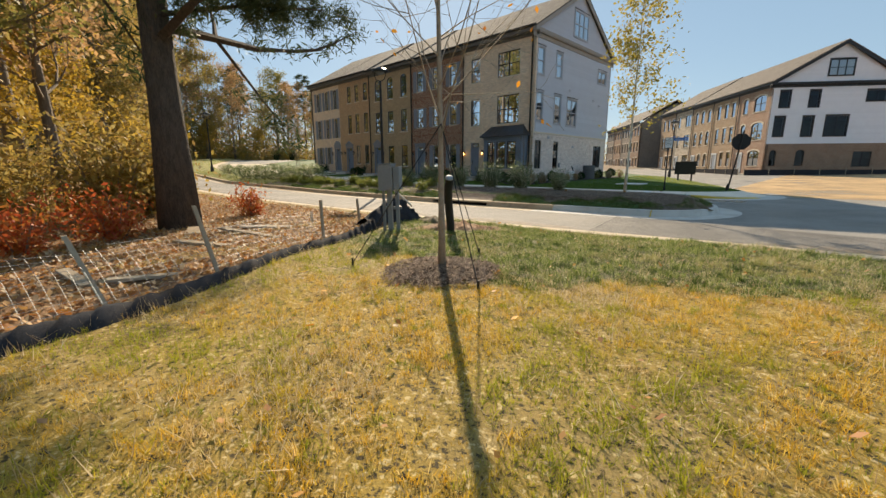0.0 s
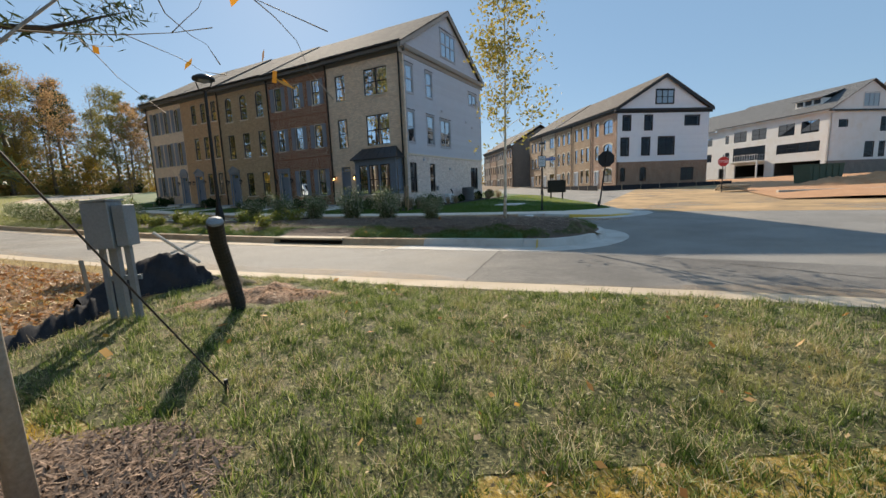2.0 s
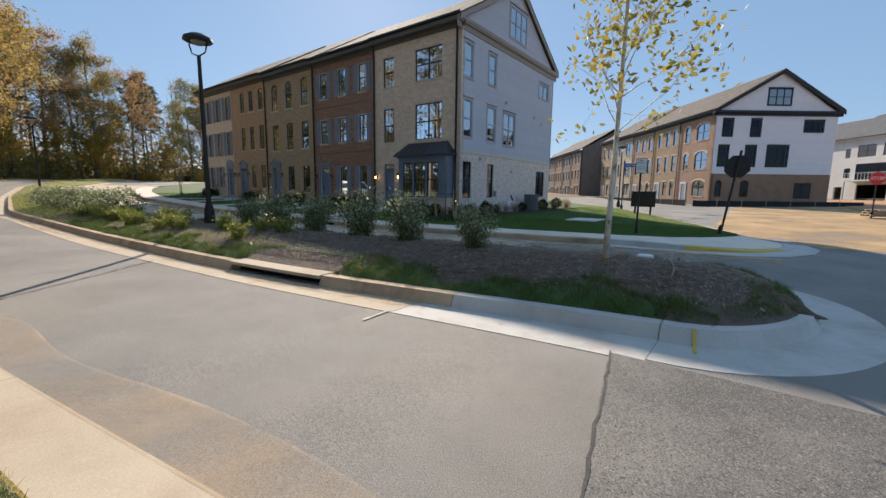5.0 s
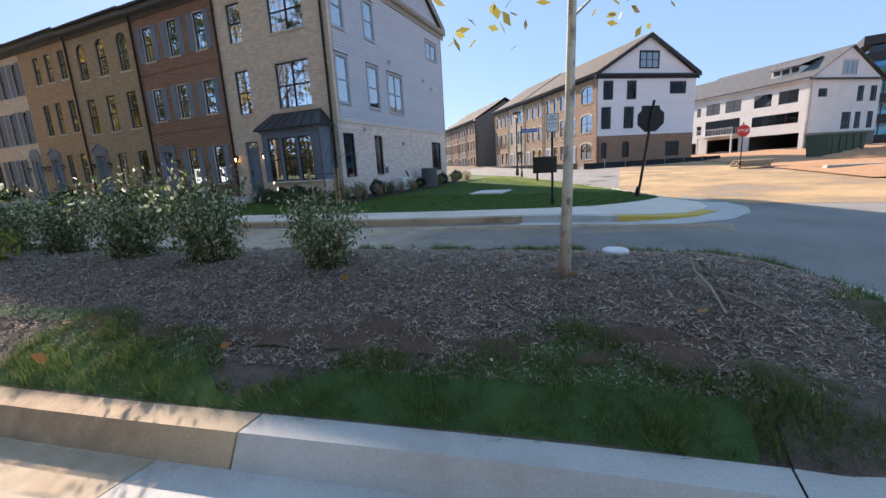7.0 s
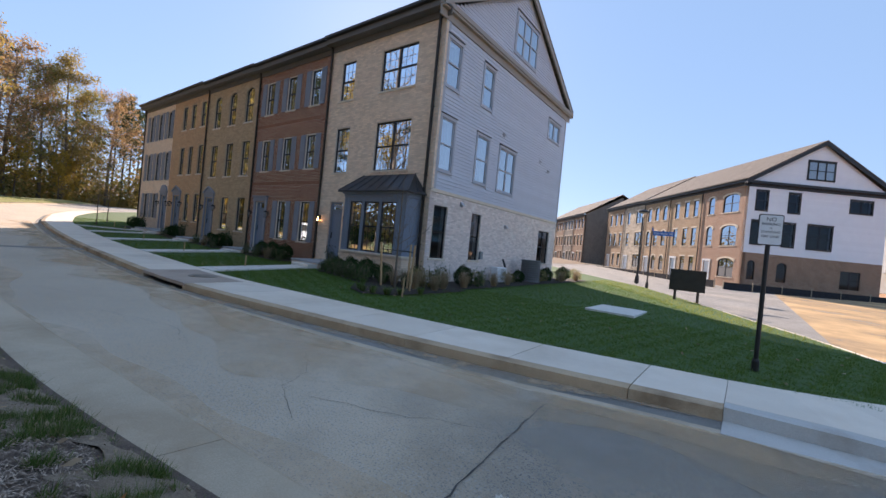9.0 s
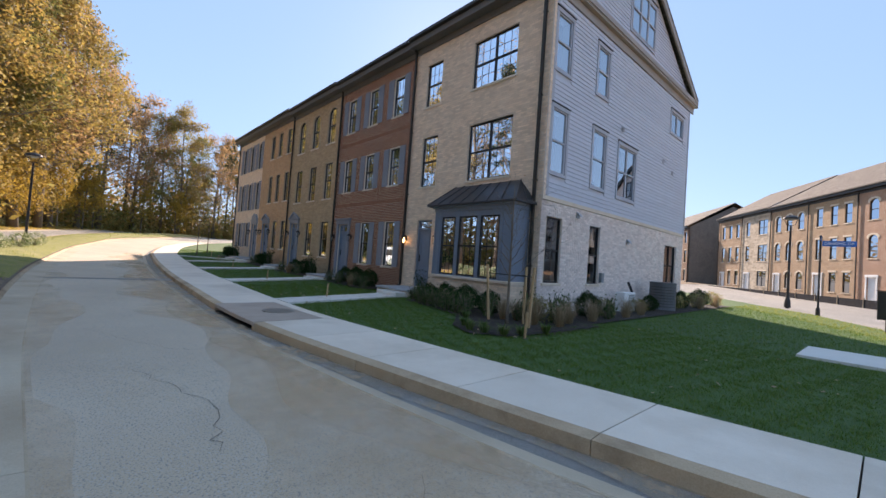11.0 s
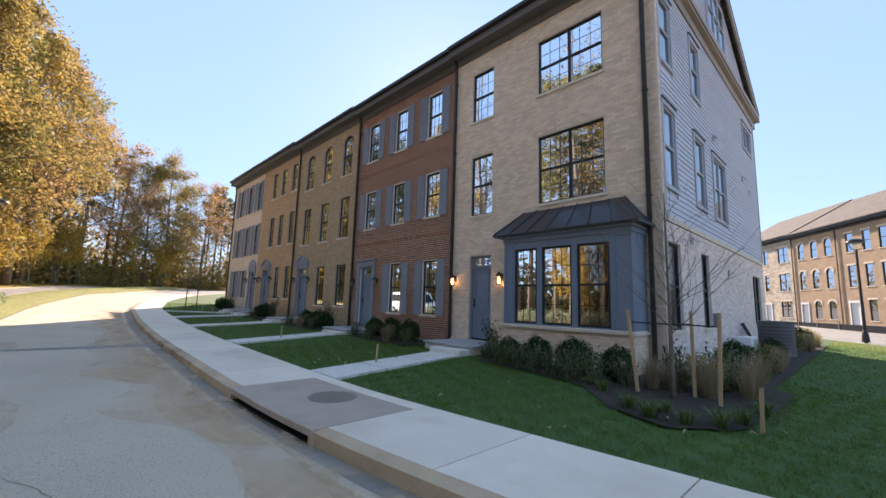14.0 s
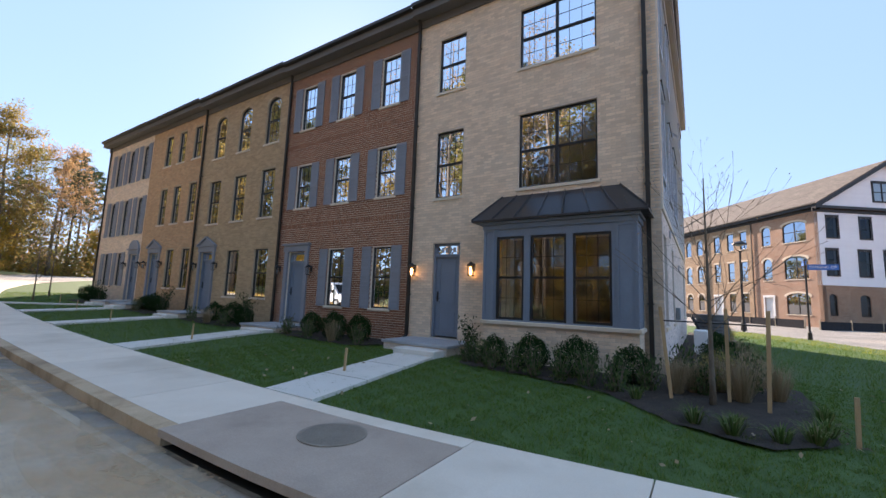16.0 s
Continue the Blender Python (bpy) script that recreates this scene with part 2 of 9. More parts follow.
M_KERB_N = surface("new_kerb_concrete", (0.48, 0.465, 0.43), (0.62, 0.60, 0.56), 0.85, 1.6, 70, 0.2, coords="World", stain=(0.32, 0.26, 0.20), stain_scale=1.4, stain_amount=0.5)
M_WALK = surface("walkway_concrete", (0.73, 0.63, 0.515), (0.84, 0.74, 0.62), 0.85, 1.3, 90, 0.2, coords="World", stain=(0.50, 0.40, 0.29), stain_scale=0.7, stain_amount=0.35, vary=0.04)
M_INLET = surface("inlet_concrete", (0.40, 0.31, 0.245), (0.51, 0.41, 0.33), 0.85, 2, 80, 0.3, coords="World", stain=(0.2, 0.15, 0.11))
# Near-black stands in for the shade inside the drain openings.
M_VOID_SHADE = surface("painted_void_shade", (0.01, 0.009, 0.008), (0.02, 0.018, 0.015), 0.95, 4, 30, 0.1)
M_IRON = surface("cast_iron", (0.27, 0.23, 0.19), (0.38, 0.33, 0.27), 0.75, 6, 60, 0.4, metal=0.35)
M_BRICK_CREAM = surface("cream_brick", (0.71, 0.545, 0.395), (0.82, 0.66, 0.505), 0.9, 3.0, 60, 0.4, vary=0.13, stain=(0.78, 0.69, 0.57), stain_scale=1.6, stain_amount=0.3, dist=0.006)
M_MORTAR_CREAM = surface("cream_mortar", (0.58, 0.465, 0.355), (0.68, 0.565, 0.45), 0.95, 4, 80, 0.3)
M_BRICK_RED = surface("red_brick", (0.22, 0.10, 0.06), (0.34, 0.17, 0.105), 0.9, 4.0, 60, 0.4, vary=0.22, dist=0.006)
M_MORTAR_RED = surface("red_wall_mortar", (0.68, 0.60, 0.49), (0.78, 0.70, 0.58), 0.95, 4, 80, 0.3)
M_BRICK_TAN = surface("tan_brick", (0.40, 0.28, 0.165), (0.52, 0.38, 0.235), 0.9, 3.5, 60, 0.4, vary=0.13, dist=0.006)
M_MORTAR_TAN = surface("tan_mortar", (0.42, 0.32, 0.21), (0.52, 0.41, 0.28), 0.95, 4, 80, 0.3)
M_BRICK_ORANGE = surface("orange_tan_brick", (0.46, 0.28, 0.155), (0.58, 0.38, 0.22), 0.9, 3.5, 60, 0.4, vary=0.13, dist=0.006)
M_BRICK_PALE = surface("whitewashed_brick", (0.68, 0.56, 0.50), (0.80, 0.71, 0.655), 0.9, 3, 60, 0.35, vary=0.14, stain=(0.82, 0.78, 0.73), stain_scale=2.0, stain_amount=0.6, dist=0.006)
M_MORTAR_PALE = surface("pale_mortar", (0.66, 0.57, 0.50), (0.76, 0.68, 0.61), 0.95, 4, 80, 0.3)
M_STONE_SILL = surface("sill_stone", (0.62, 0.52, 0.40), (0.74, 0.64, 0.52), 0.85, 4, 60, 0.2)
M_SIDING = surface("pale_siding", (0.50, 0.53, 0.60), (0.55, 0.585, 0.655), 0.6, 1.5, 25, 0.08, vary=0.03)
M_SIDING_W = surface("white_siding", (0.74, 0.75, 0.79), (0.80, 0.81, 0.84), 0.6, 1.5, 25, 0.08, vary=0.02)
M_TRIM = surface("grey_brown_trim", (0.30, 0.27, 0.24), (0.36, 0.32, 0.28), 0.6, 2, 30, 0.05)
M_EAVE = surface("dark_eave_paint", (0.12, 0.115, 0.108), (0.16, 0.15, 0.14), 0.6, 2, 30, 0.05)
M_CASING = surface("grey_casing", (0.38, 0.40, 0.45), (0.43, 0.45, 0.50), 0.55, 2, 30, 0.05)
M_BLUE = surface("slate_blue_paint", (0.16, 0.20, 0.26), (0.19, 0.235, 0.30), 0.5, 2, 40, 0.08, vary=0.05)
M_SHUTTER = surface("blue_grey_shutter", (0.22, 0.24, 0.28), (0.26, 0.285, 0.33), 0.55, 2, 40, 0.08, vary=0.05)
M_BLACK = surface("black_metal", (0.012, 0.012, 0.013), (0.022, 0.022, 0.024), 0.45, 5, 60, 0.05)
M_BRONZE = surface("dark_bronze", (0.03, 0.027, 0.025), (0.05, 0.045, 0.04), 0.5, 5, 60, 0.05, metal=0.3)
M_ROOFMETAL = surface("dark_seamed_metal", (0.045, 0.045, 0.05), (0.07, 0.07, 0.075), 0.38, 2, 30, 0.05, metal=0.5)
M_SHINGLE = coursed("asphalt_shingles", (0.11, 0.09, 0.075), (0.17, 0.145, 0.12), (0.06, 0.05, 0.045), 0.32, 0.14, 0.08, 0.95, 0.5, "ROOF")
M_SHINGLE_G = coursed("grey_shingles", (0.10, 0.105, 0.11), (0.16, 0.165, 0.17), (0.05, 0.05, 0.05), 0.32, 0.14, 0.08, 0.95, 0.5, "ROOF")
M_FAR_RED = coursed("far_red_brick", (0.30, 0.155, 0.095), (0.38, 0.21, 0.135), (0.48, 0.38, 0.30), 0.21, 0.075, 0.12, axis="XY")
M_FAR_TAN = coursed("far_tan_brick", (0.33, 0.205, 0.12), (0.42, 0.275, 0.165), (0.46, 0.36, 0.26), 0.21, 0.075, 0.12, axis="XY")
M_FAR_BROWN = coursed("far_brown_brick", (0.22, 0.12, 0.075), (0.31, 0.18, 0.11), (0.36, 0.28, 0.21), 0.21, 0.075, 0.12, axis="XY")
M_FAR_STONE = coursed("far_fieldstone", (0.36, 0.29, 0.22), (0.58, 0.49, 0.38), (0.50, 0.43, 0.34), 0.45, 0.22, 0.06, axis="XY")
M_FAR_GREY = coursed("far_grey_brick", (0.16, 0.13, 0.11), (0.24, 0.20, 0.17), (0.30, 0.26, 0.22), 0.21, 0.075, 0.12, axis="XY")
M_WRAP = surface("white_house_wrap", (0.74, 0.72, 0.68), (0.82, 0.80, 0.77), 0.7, 0.8, 20, 0.1, stain=(0.62, 0.50, 0.34), stain_scale=0.5, stain_amount=0.3)
M_OFFICE = surface("dark_office_cladding", (0.035, 0.032, 0.03), (0.055, 0.05, 0.046), 0.5, 1, 10, 0.05)
# Plaster coloured dark to stand in for unlit rooms.
M_INTERIOR = surface("dimmed_interior_plaster", (0.13, 0.12, 0.105), (0.19, 0.175, 0.15), 0.9, 1, 30, 0.05)
M_GLASS = glassy("window_glass", (0.7, 0.78, 0.8), 2.15)
M_GLASS_FAR = glassy("far_window_glass", (0.35, 0.4, 0.42), 1.6, (0.38, 0.45, 0.55, 1))
M_GLASS_SKY = glassy("reflective_window_glass", (0.6, 0.68, 0.7), 7.0, (0.92, 0.96, 1, 1))
M_GLASS_BLUE = glassy("blue_office_glass", (0.25, 0.45, 0.55), 1.7)
M_WOOD = surface("stake_pine", (0.42, 0.27, 0.14), (0.58, 0.40, 0.22), 0.8, 5, 60, 0.3, stretch=(6, 6, 0.6))
M_WOOD_OLD = surface("weathered_wood", (0.30, 0.24, 0.17), (0.45, 0.37, 0.27), 0.9, 4, 50, 0.4, stretch=(6, 6, 0.8))
M_LAMPGLOW = glowing("lamp_glow", (1.0, 0.55, 0.18), 9.0)
M_BARK_PINE = surface("pine_bark", (0.05, 0.041, 0.034), (0.135, 0.108, 0.085), 0.95, 7, 30, 1.0, dist=0.05, stretch=(2.2, 2.2, 0.5))
M_BARK = surface("grey_bark", (0.12, 0.095, 0.07), (0.24, 0.195, 0.15), 0.95, 8, 40, 0.8, dist=0.02, stretch=(2, 2, 0.6))
M_BARK_YOUNG = surface("young_bark", (0.24, 0.20, 0.155), (0.36, 0.31, 0.25), 0.85, 10, 60, 0.4, dist=0.006, stain=(0.15, 0.12, 0.09), stain_scale=9)
M_BARK_SYC = surface("mottled_bark", (0.60, 0.56, 0.46), (0.76, 0.72, 0.62), 0.8, 7, 40, 0.4, dist=0.005, stain=(0.14, 0.105, 0.07), stain_scale=13, stain_amount=0.9, stretch=(1.6, 1.6, 0.7))
M_FABRIC = surface("black_fabric", (0.022, 0.023, 0.027), (0.05, 0.052, 0.06), 0.95, 4, 90, 0.6, dist=0.02, stain=(0.06, 0.045, 0.035), stain_scale=5, spec=0.08)
M_PIPE = surface("black_corrugated_plastic", (0.012, 0.012, 0.012), (0.028, 0.027, 0.026), 0.55, 6, 50, 0.1)
M_GALV = surface("galvanised_box", (0.22, 0.245, 0.26), (0.30, 0.325, 0.34), 0.55, 4, 50, 0.1, metal=0.3)
M_LINE = surface("worn_road_paint", (0.50, 0.48, 0.45), (0.66, 0.65, 0.62), 0.85, 6, 90, 0.3, coords="World", stain=(0.34, 0.33, 0.31), stain_scale=9, stain_amount=0.9)
M_WHITE = surface("white_enamel", (0.72, 0.73, 0.73), (0.8, 0.8, 0.8), 0.45, 3, 30, 0.05)
M_SIGNBLUE = surface("blue_sign", (0.03, 0.13, 0.45), (0.04, 0.16, 0.52), 0.45, 3, 30, 0.02)
M_SIGNRED = surface("red_sign", (0.50, 0.03, 0.03), (0.58, 0.04, 0.04), 0.45, 3, 30, 0.02)
M_YELLOW = surface("yellow_paint", (0.62, 0.42, 0.06), (0.72, 0.52, 0.10), 0.8, 5, 60, 0.2, stain=(0.45, 0.38, 0.28), stain_scale=3)
M_GREEN_STEEL = surface("green_steel", (0.05, 0.085, 0.06), (0.08, 0.12, 0.085), 0.6, 3, 30, 0.1)
M_CAR = surface("white_car_paint", (0.70, 0.72, 0.74), (0.76, 0.78, 0.80), 0.25, 2, 20, 0.0)
M_TYRE = surface("tyre_rubber", (0.015, 0.015, 0.015), (0.025, 0.025, 0.025), 0.85, 5, 40, 0.1)
M_GREYPLASTIC = surface("grey_condenser", (0.10, 0.105, 0.11), (0.14, 0.145, 0.15), 0.6, 3, 30, 0.05)
M_CHIPS = surface("pale_chips", (0.15, 0.106, 0.08), (0.54, 0.425, 0.33), 0.9, 8, 60, 0.2, vary=0.5)

L_GRASS = leafy("lawn_blades", [(0.035, 0.065, 0.010), (0.09, 0.15, 0.022), (0.20, 0.28, 0.045), (0.34, 0.39, 0.09), (0.78, 0.72, 0.48)], rough=0.42, through_light=0.42, spec=0.5,
                patch=[([(0.30, 0.25, 0.08), (0.60, 0.47, 0.22), (0.28, 0.30, 0.06), (0.80, 0.70, 0.46)], 0.9, 0.58, 0.70), ([(0.03, 0.055, 0.010), (0.06, 0.10, 0.018), (0.12, 0.18, 0.03)], 5.0, 0.54, 0.60)])
L_GRASS_GOLD = leafy("golden_blades", [(0.42, 0.26, 0.025), (0.76, 0.46, 0.05), (0.60, 0.42, 0.04), (0.86, 0.66, 0.30)], through_light=0.45,
                     patch=[([(0.22, 0.25, 0.02), (0.44, 0.43, 0.035), (0.34, 0.38, 0.03)], 0.8, 0.50, 0.60), ([(0.62, 0.45, 0.19), (0.78, 0.62, 0.34), (0.40, 0.26, 0.09)], 2.6, 0.60, 0.67), ([(0.20, 0.23, 0.02), (0.36, 0.37, 0.035)], 7.0, 0.55, 0.62)])
L_TURF = leafy("turf_blades", [(0.055, 0.125, 0.016), (0.095, 0.19, 0.024), (0.135, 0.225, 0.036), (0.21, 0.25, 0.06)])
L_FRINGE = leafy("fringe_blades", [(0.06, 0.115, 0.024), (0.095, 0.165, 0.035), (0.14, 0.20, 0.05), (0.26, 0.25, 0.12)])
L_OAK = leafy("autumn_oak_leaves", [(0.22, 0.18, 0.05), (0.36, 0.27, 0.075), (0.48, 0.34, 0.09), (0.30, 0.19, 0.07), (0.44, 0.37, 0.15)], through_light=0.5)
L_GOLD = leafy("golden_leaves", [(0.46, 0.31, 0.05), (0.58, 0.40, 0.06), (0.36, 0.23, 0.05), (0.26, 0.21, 0.05)], through_light=0.5)
L_RUST = leafy("rust_leaves", [(0.40, 0.24, 0.11), (0.48, 0.30, 0.14), (0.33, 0.20, 0.10), (0.50, 0.37, 0.19)], through_light=0.6)
L_GREEN = leafy("olive_leaves", [(0.16, 0.17, 0.05), (0.24, 0.23, 0.07), (0.32, 0.28, 0.09), (0.38, 0.29, 0.10)], through_light=0.5)
L_PINE = leafy("pine_needles", [(0.045, 0.07, 0.03), (0.07, 0.10, 0.042), (0.10, 0.125, 0.055)], through_light=0.25)
L_RED = leafy("crimson_leaves", [(0.40, 0.08, 0.03), (0.52, 0.13, 0.04), (0.45, 0.22, 0.05)])
# Palest colours mix pale tips with sunlight painted onto the leaves.
L_SHRUB = leafy("shrub_leaves", [(0.05, 0.085, 0.03), (0.085, 0.13, 0.045), (0.13, 0.18, 0.065), (0.19, 0.23, 0.09), (0.30, 0.33, 0.16), (0.52, 0.53, 0.36), (0.74, 0.73, 0.58)], rough=0.45, through_light=0.5)
L_DARKSHRUB = leafy("dark_shrub_leaves", [(0.012, 0.03, 0.010), (0.022, 0.05, 0.016), (0.038, 0.075, 0.024)], rough=0.8, through_light=0.15, spec=0.04)
L_YELLOWGREEN = leafy("yellow_green_leaves", [(0.22, 0.26, 0.05), (0.34, 0.34, 0.08), (0.16, 0.20, 0.04)])
L_PAMPAS = leafy("dry_ornamental_grass", [(0.34, 0.25, 0.15), (0.46, 0.35, 0.22), (0.26, 0.20, 0.11)])
L_STRAW = leafy("bleached_straw", [(0.62, 0.48, 0.28), (0.72, 0.60, 0.40), (0.50, 0.36, 0.18), (0.78, 0.68, 0.50)])
L_FALLEN = leafy("fallen_leaves", [(0.30, 0.13, 0.05), (0.45, 0.20, 0.06), (0.55, 0.30, 0.09), (0.62, 0.48, 0.30), (0.24, 0.14, 0.08)])
L_ORANGE = leafy("orange_leaves", [(0.72, 0.30, 0.03), (0.80, 0.40, 0.04), (0.60, 0.20, 0.03)])
L_SYC = leafy("sycamore_leaves", [(0.40, 0.33, 0.07), (0.52, 0.42, 0.09), (0.32, 0.31, 0.08), (0.43, 0.29, 0.07)], through_light=0.45)


def dirty(name, col, scale, lo, hi):
    """Thin dirt that lies in patches: opaque where the noise is high."""
    m = surface(name, col, tuple(c * 1.25 for c in col), 0.95, 3, 60, 0.4, coords="World", dist=0.006)
    n, l = m.node_tree.nodes, m.node_tree.links
    t = n.new("ShaderNodeTexNoise")
    t.inputs["Scale"].default_value = scale
    t.inputs["Detail"].default_value = 9.0
    t.inputs["Roughness"].default_value = 0.68
    g = n.new("ShaderNodeNewGeometry")
    l.new(g.outputs["Position"], t.inputs["Vector"])
    r = n.new("ShaderNodeMapRange")
    r.inputs["From Min"].default_value, r.inputs["From Max"].default_value = lo, hi
    l.new(t.outputs["Fac"], r.inputs["Value"])
    l.new(r.outputs[0], n["Principled BSDF"].inputs["Alpha"])
    return m


M_DIRT = dirty("tan_road_dirt", (0.62, 0.44, 0.265), 1.1, 0.34, 1.25)
M_DIRT_FINE = dirty("tan_gutter_dirt", (0.52, 0.385, 0.25), 2.2, 0.38, 0.78)
M_DIRT_SITE = dirty("orange_tan_site_dust", (0.50, 0.33, 0.165), 0.3, 0.25, 0.62)
M_ROOT = surface("grassy_clod", (0.10, 0.075, 0.045), (0.24, 0.185, 0.12), 0.95, 9, 70, 1.0, coords="World", dist=0.05, stain=(0.09, 0.11, 0.04), stain_scale=6, stain_amount=0.7)
L_LEAFY = leafy("dull_green_leaves", [(0.035, 0.07, 0.022), (0.06, 0.105, 0.035), (0.10, 0.15, 0.055), (0.17, 0.20, 0.08)], rough=0.6, through_light=0.3, spec=0.15)


def thinning(m, x0, x1):
    """Lets a surface layer thin out between two stations along the street."""
    n, l = m.node_tree.nodes, m.node_tree.links
    g, sp, t = n.new("ShaderNodeNewGeometry"), n.new("ShaderNodeSeparateXYZ"), n.new("ShaderNodeTexNoise")
    l.new(g.outputs["Position"], sp.inputs[0])
    l.new(g.outputs["Position"], t.inputs["Vector"])
    t.inputs["Scale"].default_value = 0.7
    t.inputs["Detail"].default_value = 6.0
    a = n.new("ShaderNodeMath")
    a.operation = "MULTIPLY_ADD"
    a.inputs[1].default_value = 5.0
    l.new(t.outputs["Fac"], a.inputs[0])
    l.new(sp.outputs["X"], a.inputs[2])
    r = n.new("ShaderNodeMapRange")
    r.inputs["From Min"].default_value, r.inputs["From Max"].default_value = x0 + 2.5, x1 + 2.5
    r.inputs["To Min"].default_value, r.inputs["To Max"].default_value = 1.0, 0.0
    l.new(a.outputs[0], r.inputs["Value"])
    l.new(r.outputs[0], n["Principled BSDF"].inputs["Alpha"])


thinning(M_ASPHALT_DUSTY_LIFTED, -9.6, -6.4)
# Turf tone with sunlight put into it: lighter and yellower than plain turf.
L_TURF_SUNLIT = leafy("sun_toned_turf_blades", [(0.13, 0.19, 0.03), (0.22, 0.27, 0.045), (0.32, 0.34, 0.07), (0.40, 0.36, 0.11)], through_light=0.5)


# ---- mesh helpers ----
class Shape:
    """Collects boxes, tubes and sheets, then links them as one mesh."""

    def __init__(self, to=None):
        self.v, self.f, self.to = [], [], to

    def add(self, verts, faces):
        k = len(self.v)
        self.v += [self.to(*p) for p in verts] if self.to else [tuple(p) for p in verts]
        self.f += [tuple(i + k for i in q) for q in faces]
        return self

    def box(self, x0, y0, z0, x1, y1, z1):
        return self.add([(x0, y0, z0), (x1, y0, z0), (x1, y1, z0), (x0, y1, z0), (x0, y0, z1), (x1, y0, z1), (x1, y1, z1), (x0, y1, z1)],
                        [(3, 2, 1, 0), (4, 5, 6, 7), (0, 1, 5, 4), (1, 2, 6, 5), (2, 3, 7, 6), (3, 0, 4, 7)])

    def soft_box(self, x0, y0, z0, x1, y1, z1, c=0.01):
        """A box with chamfered upright and top edges."""
        ring = lambda i: [(x0 + i + c, y0 + i), (x1 - i - c, y0 + i), (x1 - i, y0 + i + c), (x1 - i, y1 - i - c), (x1 - i - c, y1 - i), (x0 + i + c, y1 - i), (x0 + i, y1 - i - c), (x0 + i, y0 + i + c)]
        verts = [(x, y, z) for i, z in ((0, z0), (0, z1 - c), (c, z1)) for x, y in ring(i)]
        faces = [tuple(range(7, -1, -1)), tuple(range(16, 24))]
        for r in (0, 8):
            faces += [(r + i, r + (i + 1) % 8, r + 8 + (i + 1) % 8, r + 8 + i) for i in range(8)]
        return self.add(verts, faces)

    def quad(self, a, b, c, d):
        return self.add([a, b, c, d], [(0, 1, 2, 3)])

    def prism(self, poly, axis_a, axis_b):
        """poly: points; extruded from offset axis_a to axis_b (vectors)."""
        n = len(poly)
        va = [tuple(p[i] + axis_a[i] for i in range(3)) for p in poly]
        vb = [tuple(p[i] + axis_b[i] for i in range(3)) for p in poly]
        return self.add(va + vb, [tuple(range(n - 1, -1, -1)), tuple(range(n, 2 * n))] + [(i, (i + 1) % n, n + (i + 1) % n, n + i) for i in range(n)])

    def tube(self, pts, radii, sides=8, caps=True):
        pts = [Vector(p) for p in pts]
        verts, faces = [], []
        ref = Vector((0, 0, 1)) if abs((pts[-1] - pts[0]).normalized().z) < 0.9 else Vector((1, 0, 0))
        for i, p in enumerate(pts):
            d = (pts[min(i + 1, len(pts) - 1)] - pts[max(i - 1, 0)]).normalized()
            a = d.cross(ref).normalized()
            b = d.cross(a)
            r = radii[i] if not isinstance(radii, (int, float)) else radii
            verts += [tuple(p + (a * math.cos(2 * math.pi * k / sides) + b * math.sin(2 * math.pi * k / sides)) * r) for k in range(sides)]
        for i in range(len(pts) - 1):
            for k in range(sides):
                faces.append((i * sides + k, i * sides + (k + 1) % sides, (i + 1) * sides + (k + 1) % sides, (i + 1) * sides + k))
        if caps:
            faces += [tuple(range(sides - 1, -1, -1)), tuple(range(len(verts) - sides, len(verts)))]
        return self.add(verts, faces)

    def rod(self, a, b, r, sides=8):
        return self.tube([a, b], r, sides)

    def disc(self, c, r, z0, z1, sides=20):
        return self.tube([(c[0], c[1], z0), (c[0], c[1], z1)], r, sides)

    def make(self, name, mat, parent=None, label="", smooth=False):
        me = bpy.data.meshes.new(name)
        me.from_pydata(self.v, [], self.f)
        if smooth:
            me.polygons.foreach_set("use_smooth", [True] * len(me.polygons))
        me.materials.append(mat)
        ob = new(name, me)
        if parent:
            ob.parent = parent
        if label:
            ob["label"] = label
        return ob


def rapid(name, verts, faces, mat, parent=None, smooth=False):
    """A mesh out of numpy arrays, all faces of one size."""
    me = bpy.data.meshes.new(name)
    k = faces.shape[1]
    me.vertices.add(len(verts))
    me.vertices.foreach_set("co", np.asarray(verts, dtype=np.float32).ravel())
    me.loops.add(faces.size)
    me.loops.foreach_set("vertex_index", faces.ravel().astype(np.int32))
    me.polygons.add(len(faces))
    me.polygons.foreach_set("loop_start", np.arange(0, faces.size, k, dtype=np.int32))
    me.polygons.foreach_set("loop_total", np.full(len(faces), k, dtype=np.int32))
    if smooth:
        me.polygons.foreach_set("use_smooth", np.ones(len(faces), dtype=bool))
    me.update(calc_edges=True)
    me.materials.append(mat)
    ob = new(name, me)
    if parent:
        ob.parent = parent
    return ob


def thing(name, m=None, label="", category="", group="", kind=""):
    ob = new(name)
    ob.empty_display_size = 0.2
    if m is not None:
        ob.matrix_world = m
    return tagged(ob, label, category, group, kind)


def single(shape, name, mat, label, category, group="", kind="", smooth=False):
    return tagged(shape.make(name, mat, smooth=smooth), label, category, group, kind)


RNG = np.random.default_rng(7)

# ---- the plan: lines of the roads, as y over x ----
LX = np.arange(-96, 41, 0.5)


def line(*pts):
    x = np.array([p[0] for p in pts], float)
    y = np.array([p[1] for p in pts], float)
    o = np.argsort(x)
    v = np.interp(LX, x[o], y[o])
    w = np.exp(-0.5 * (np.arange(-6, 7) / 2.6) ** 2)
    w /= w.sum()
    p = np.pad(v, 6, mode="reflect", reflect_type="odd")
    v = np.convolve(p, w, "valid")
    return lambda q: np.interp(q, LX, v)


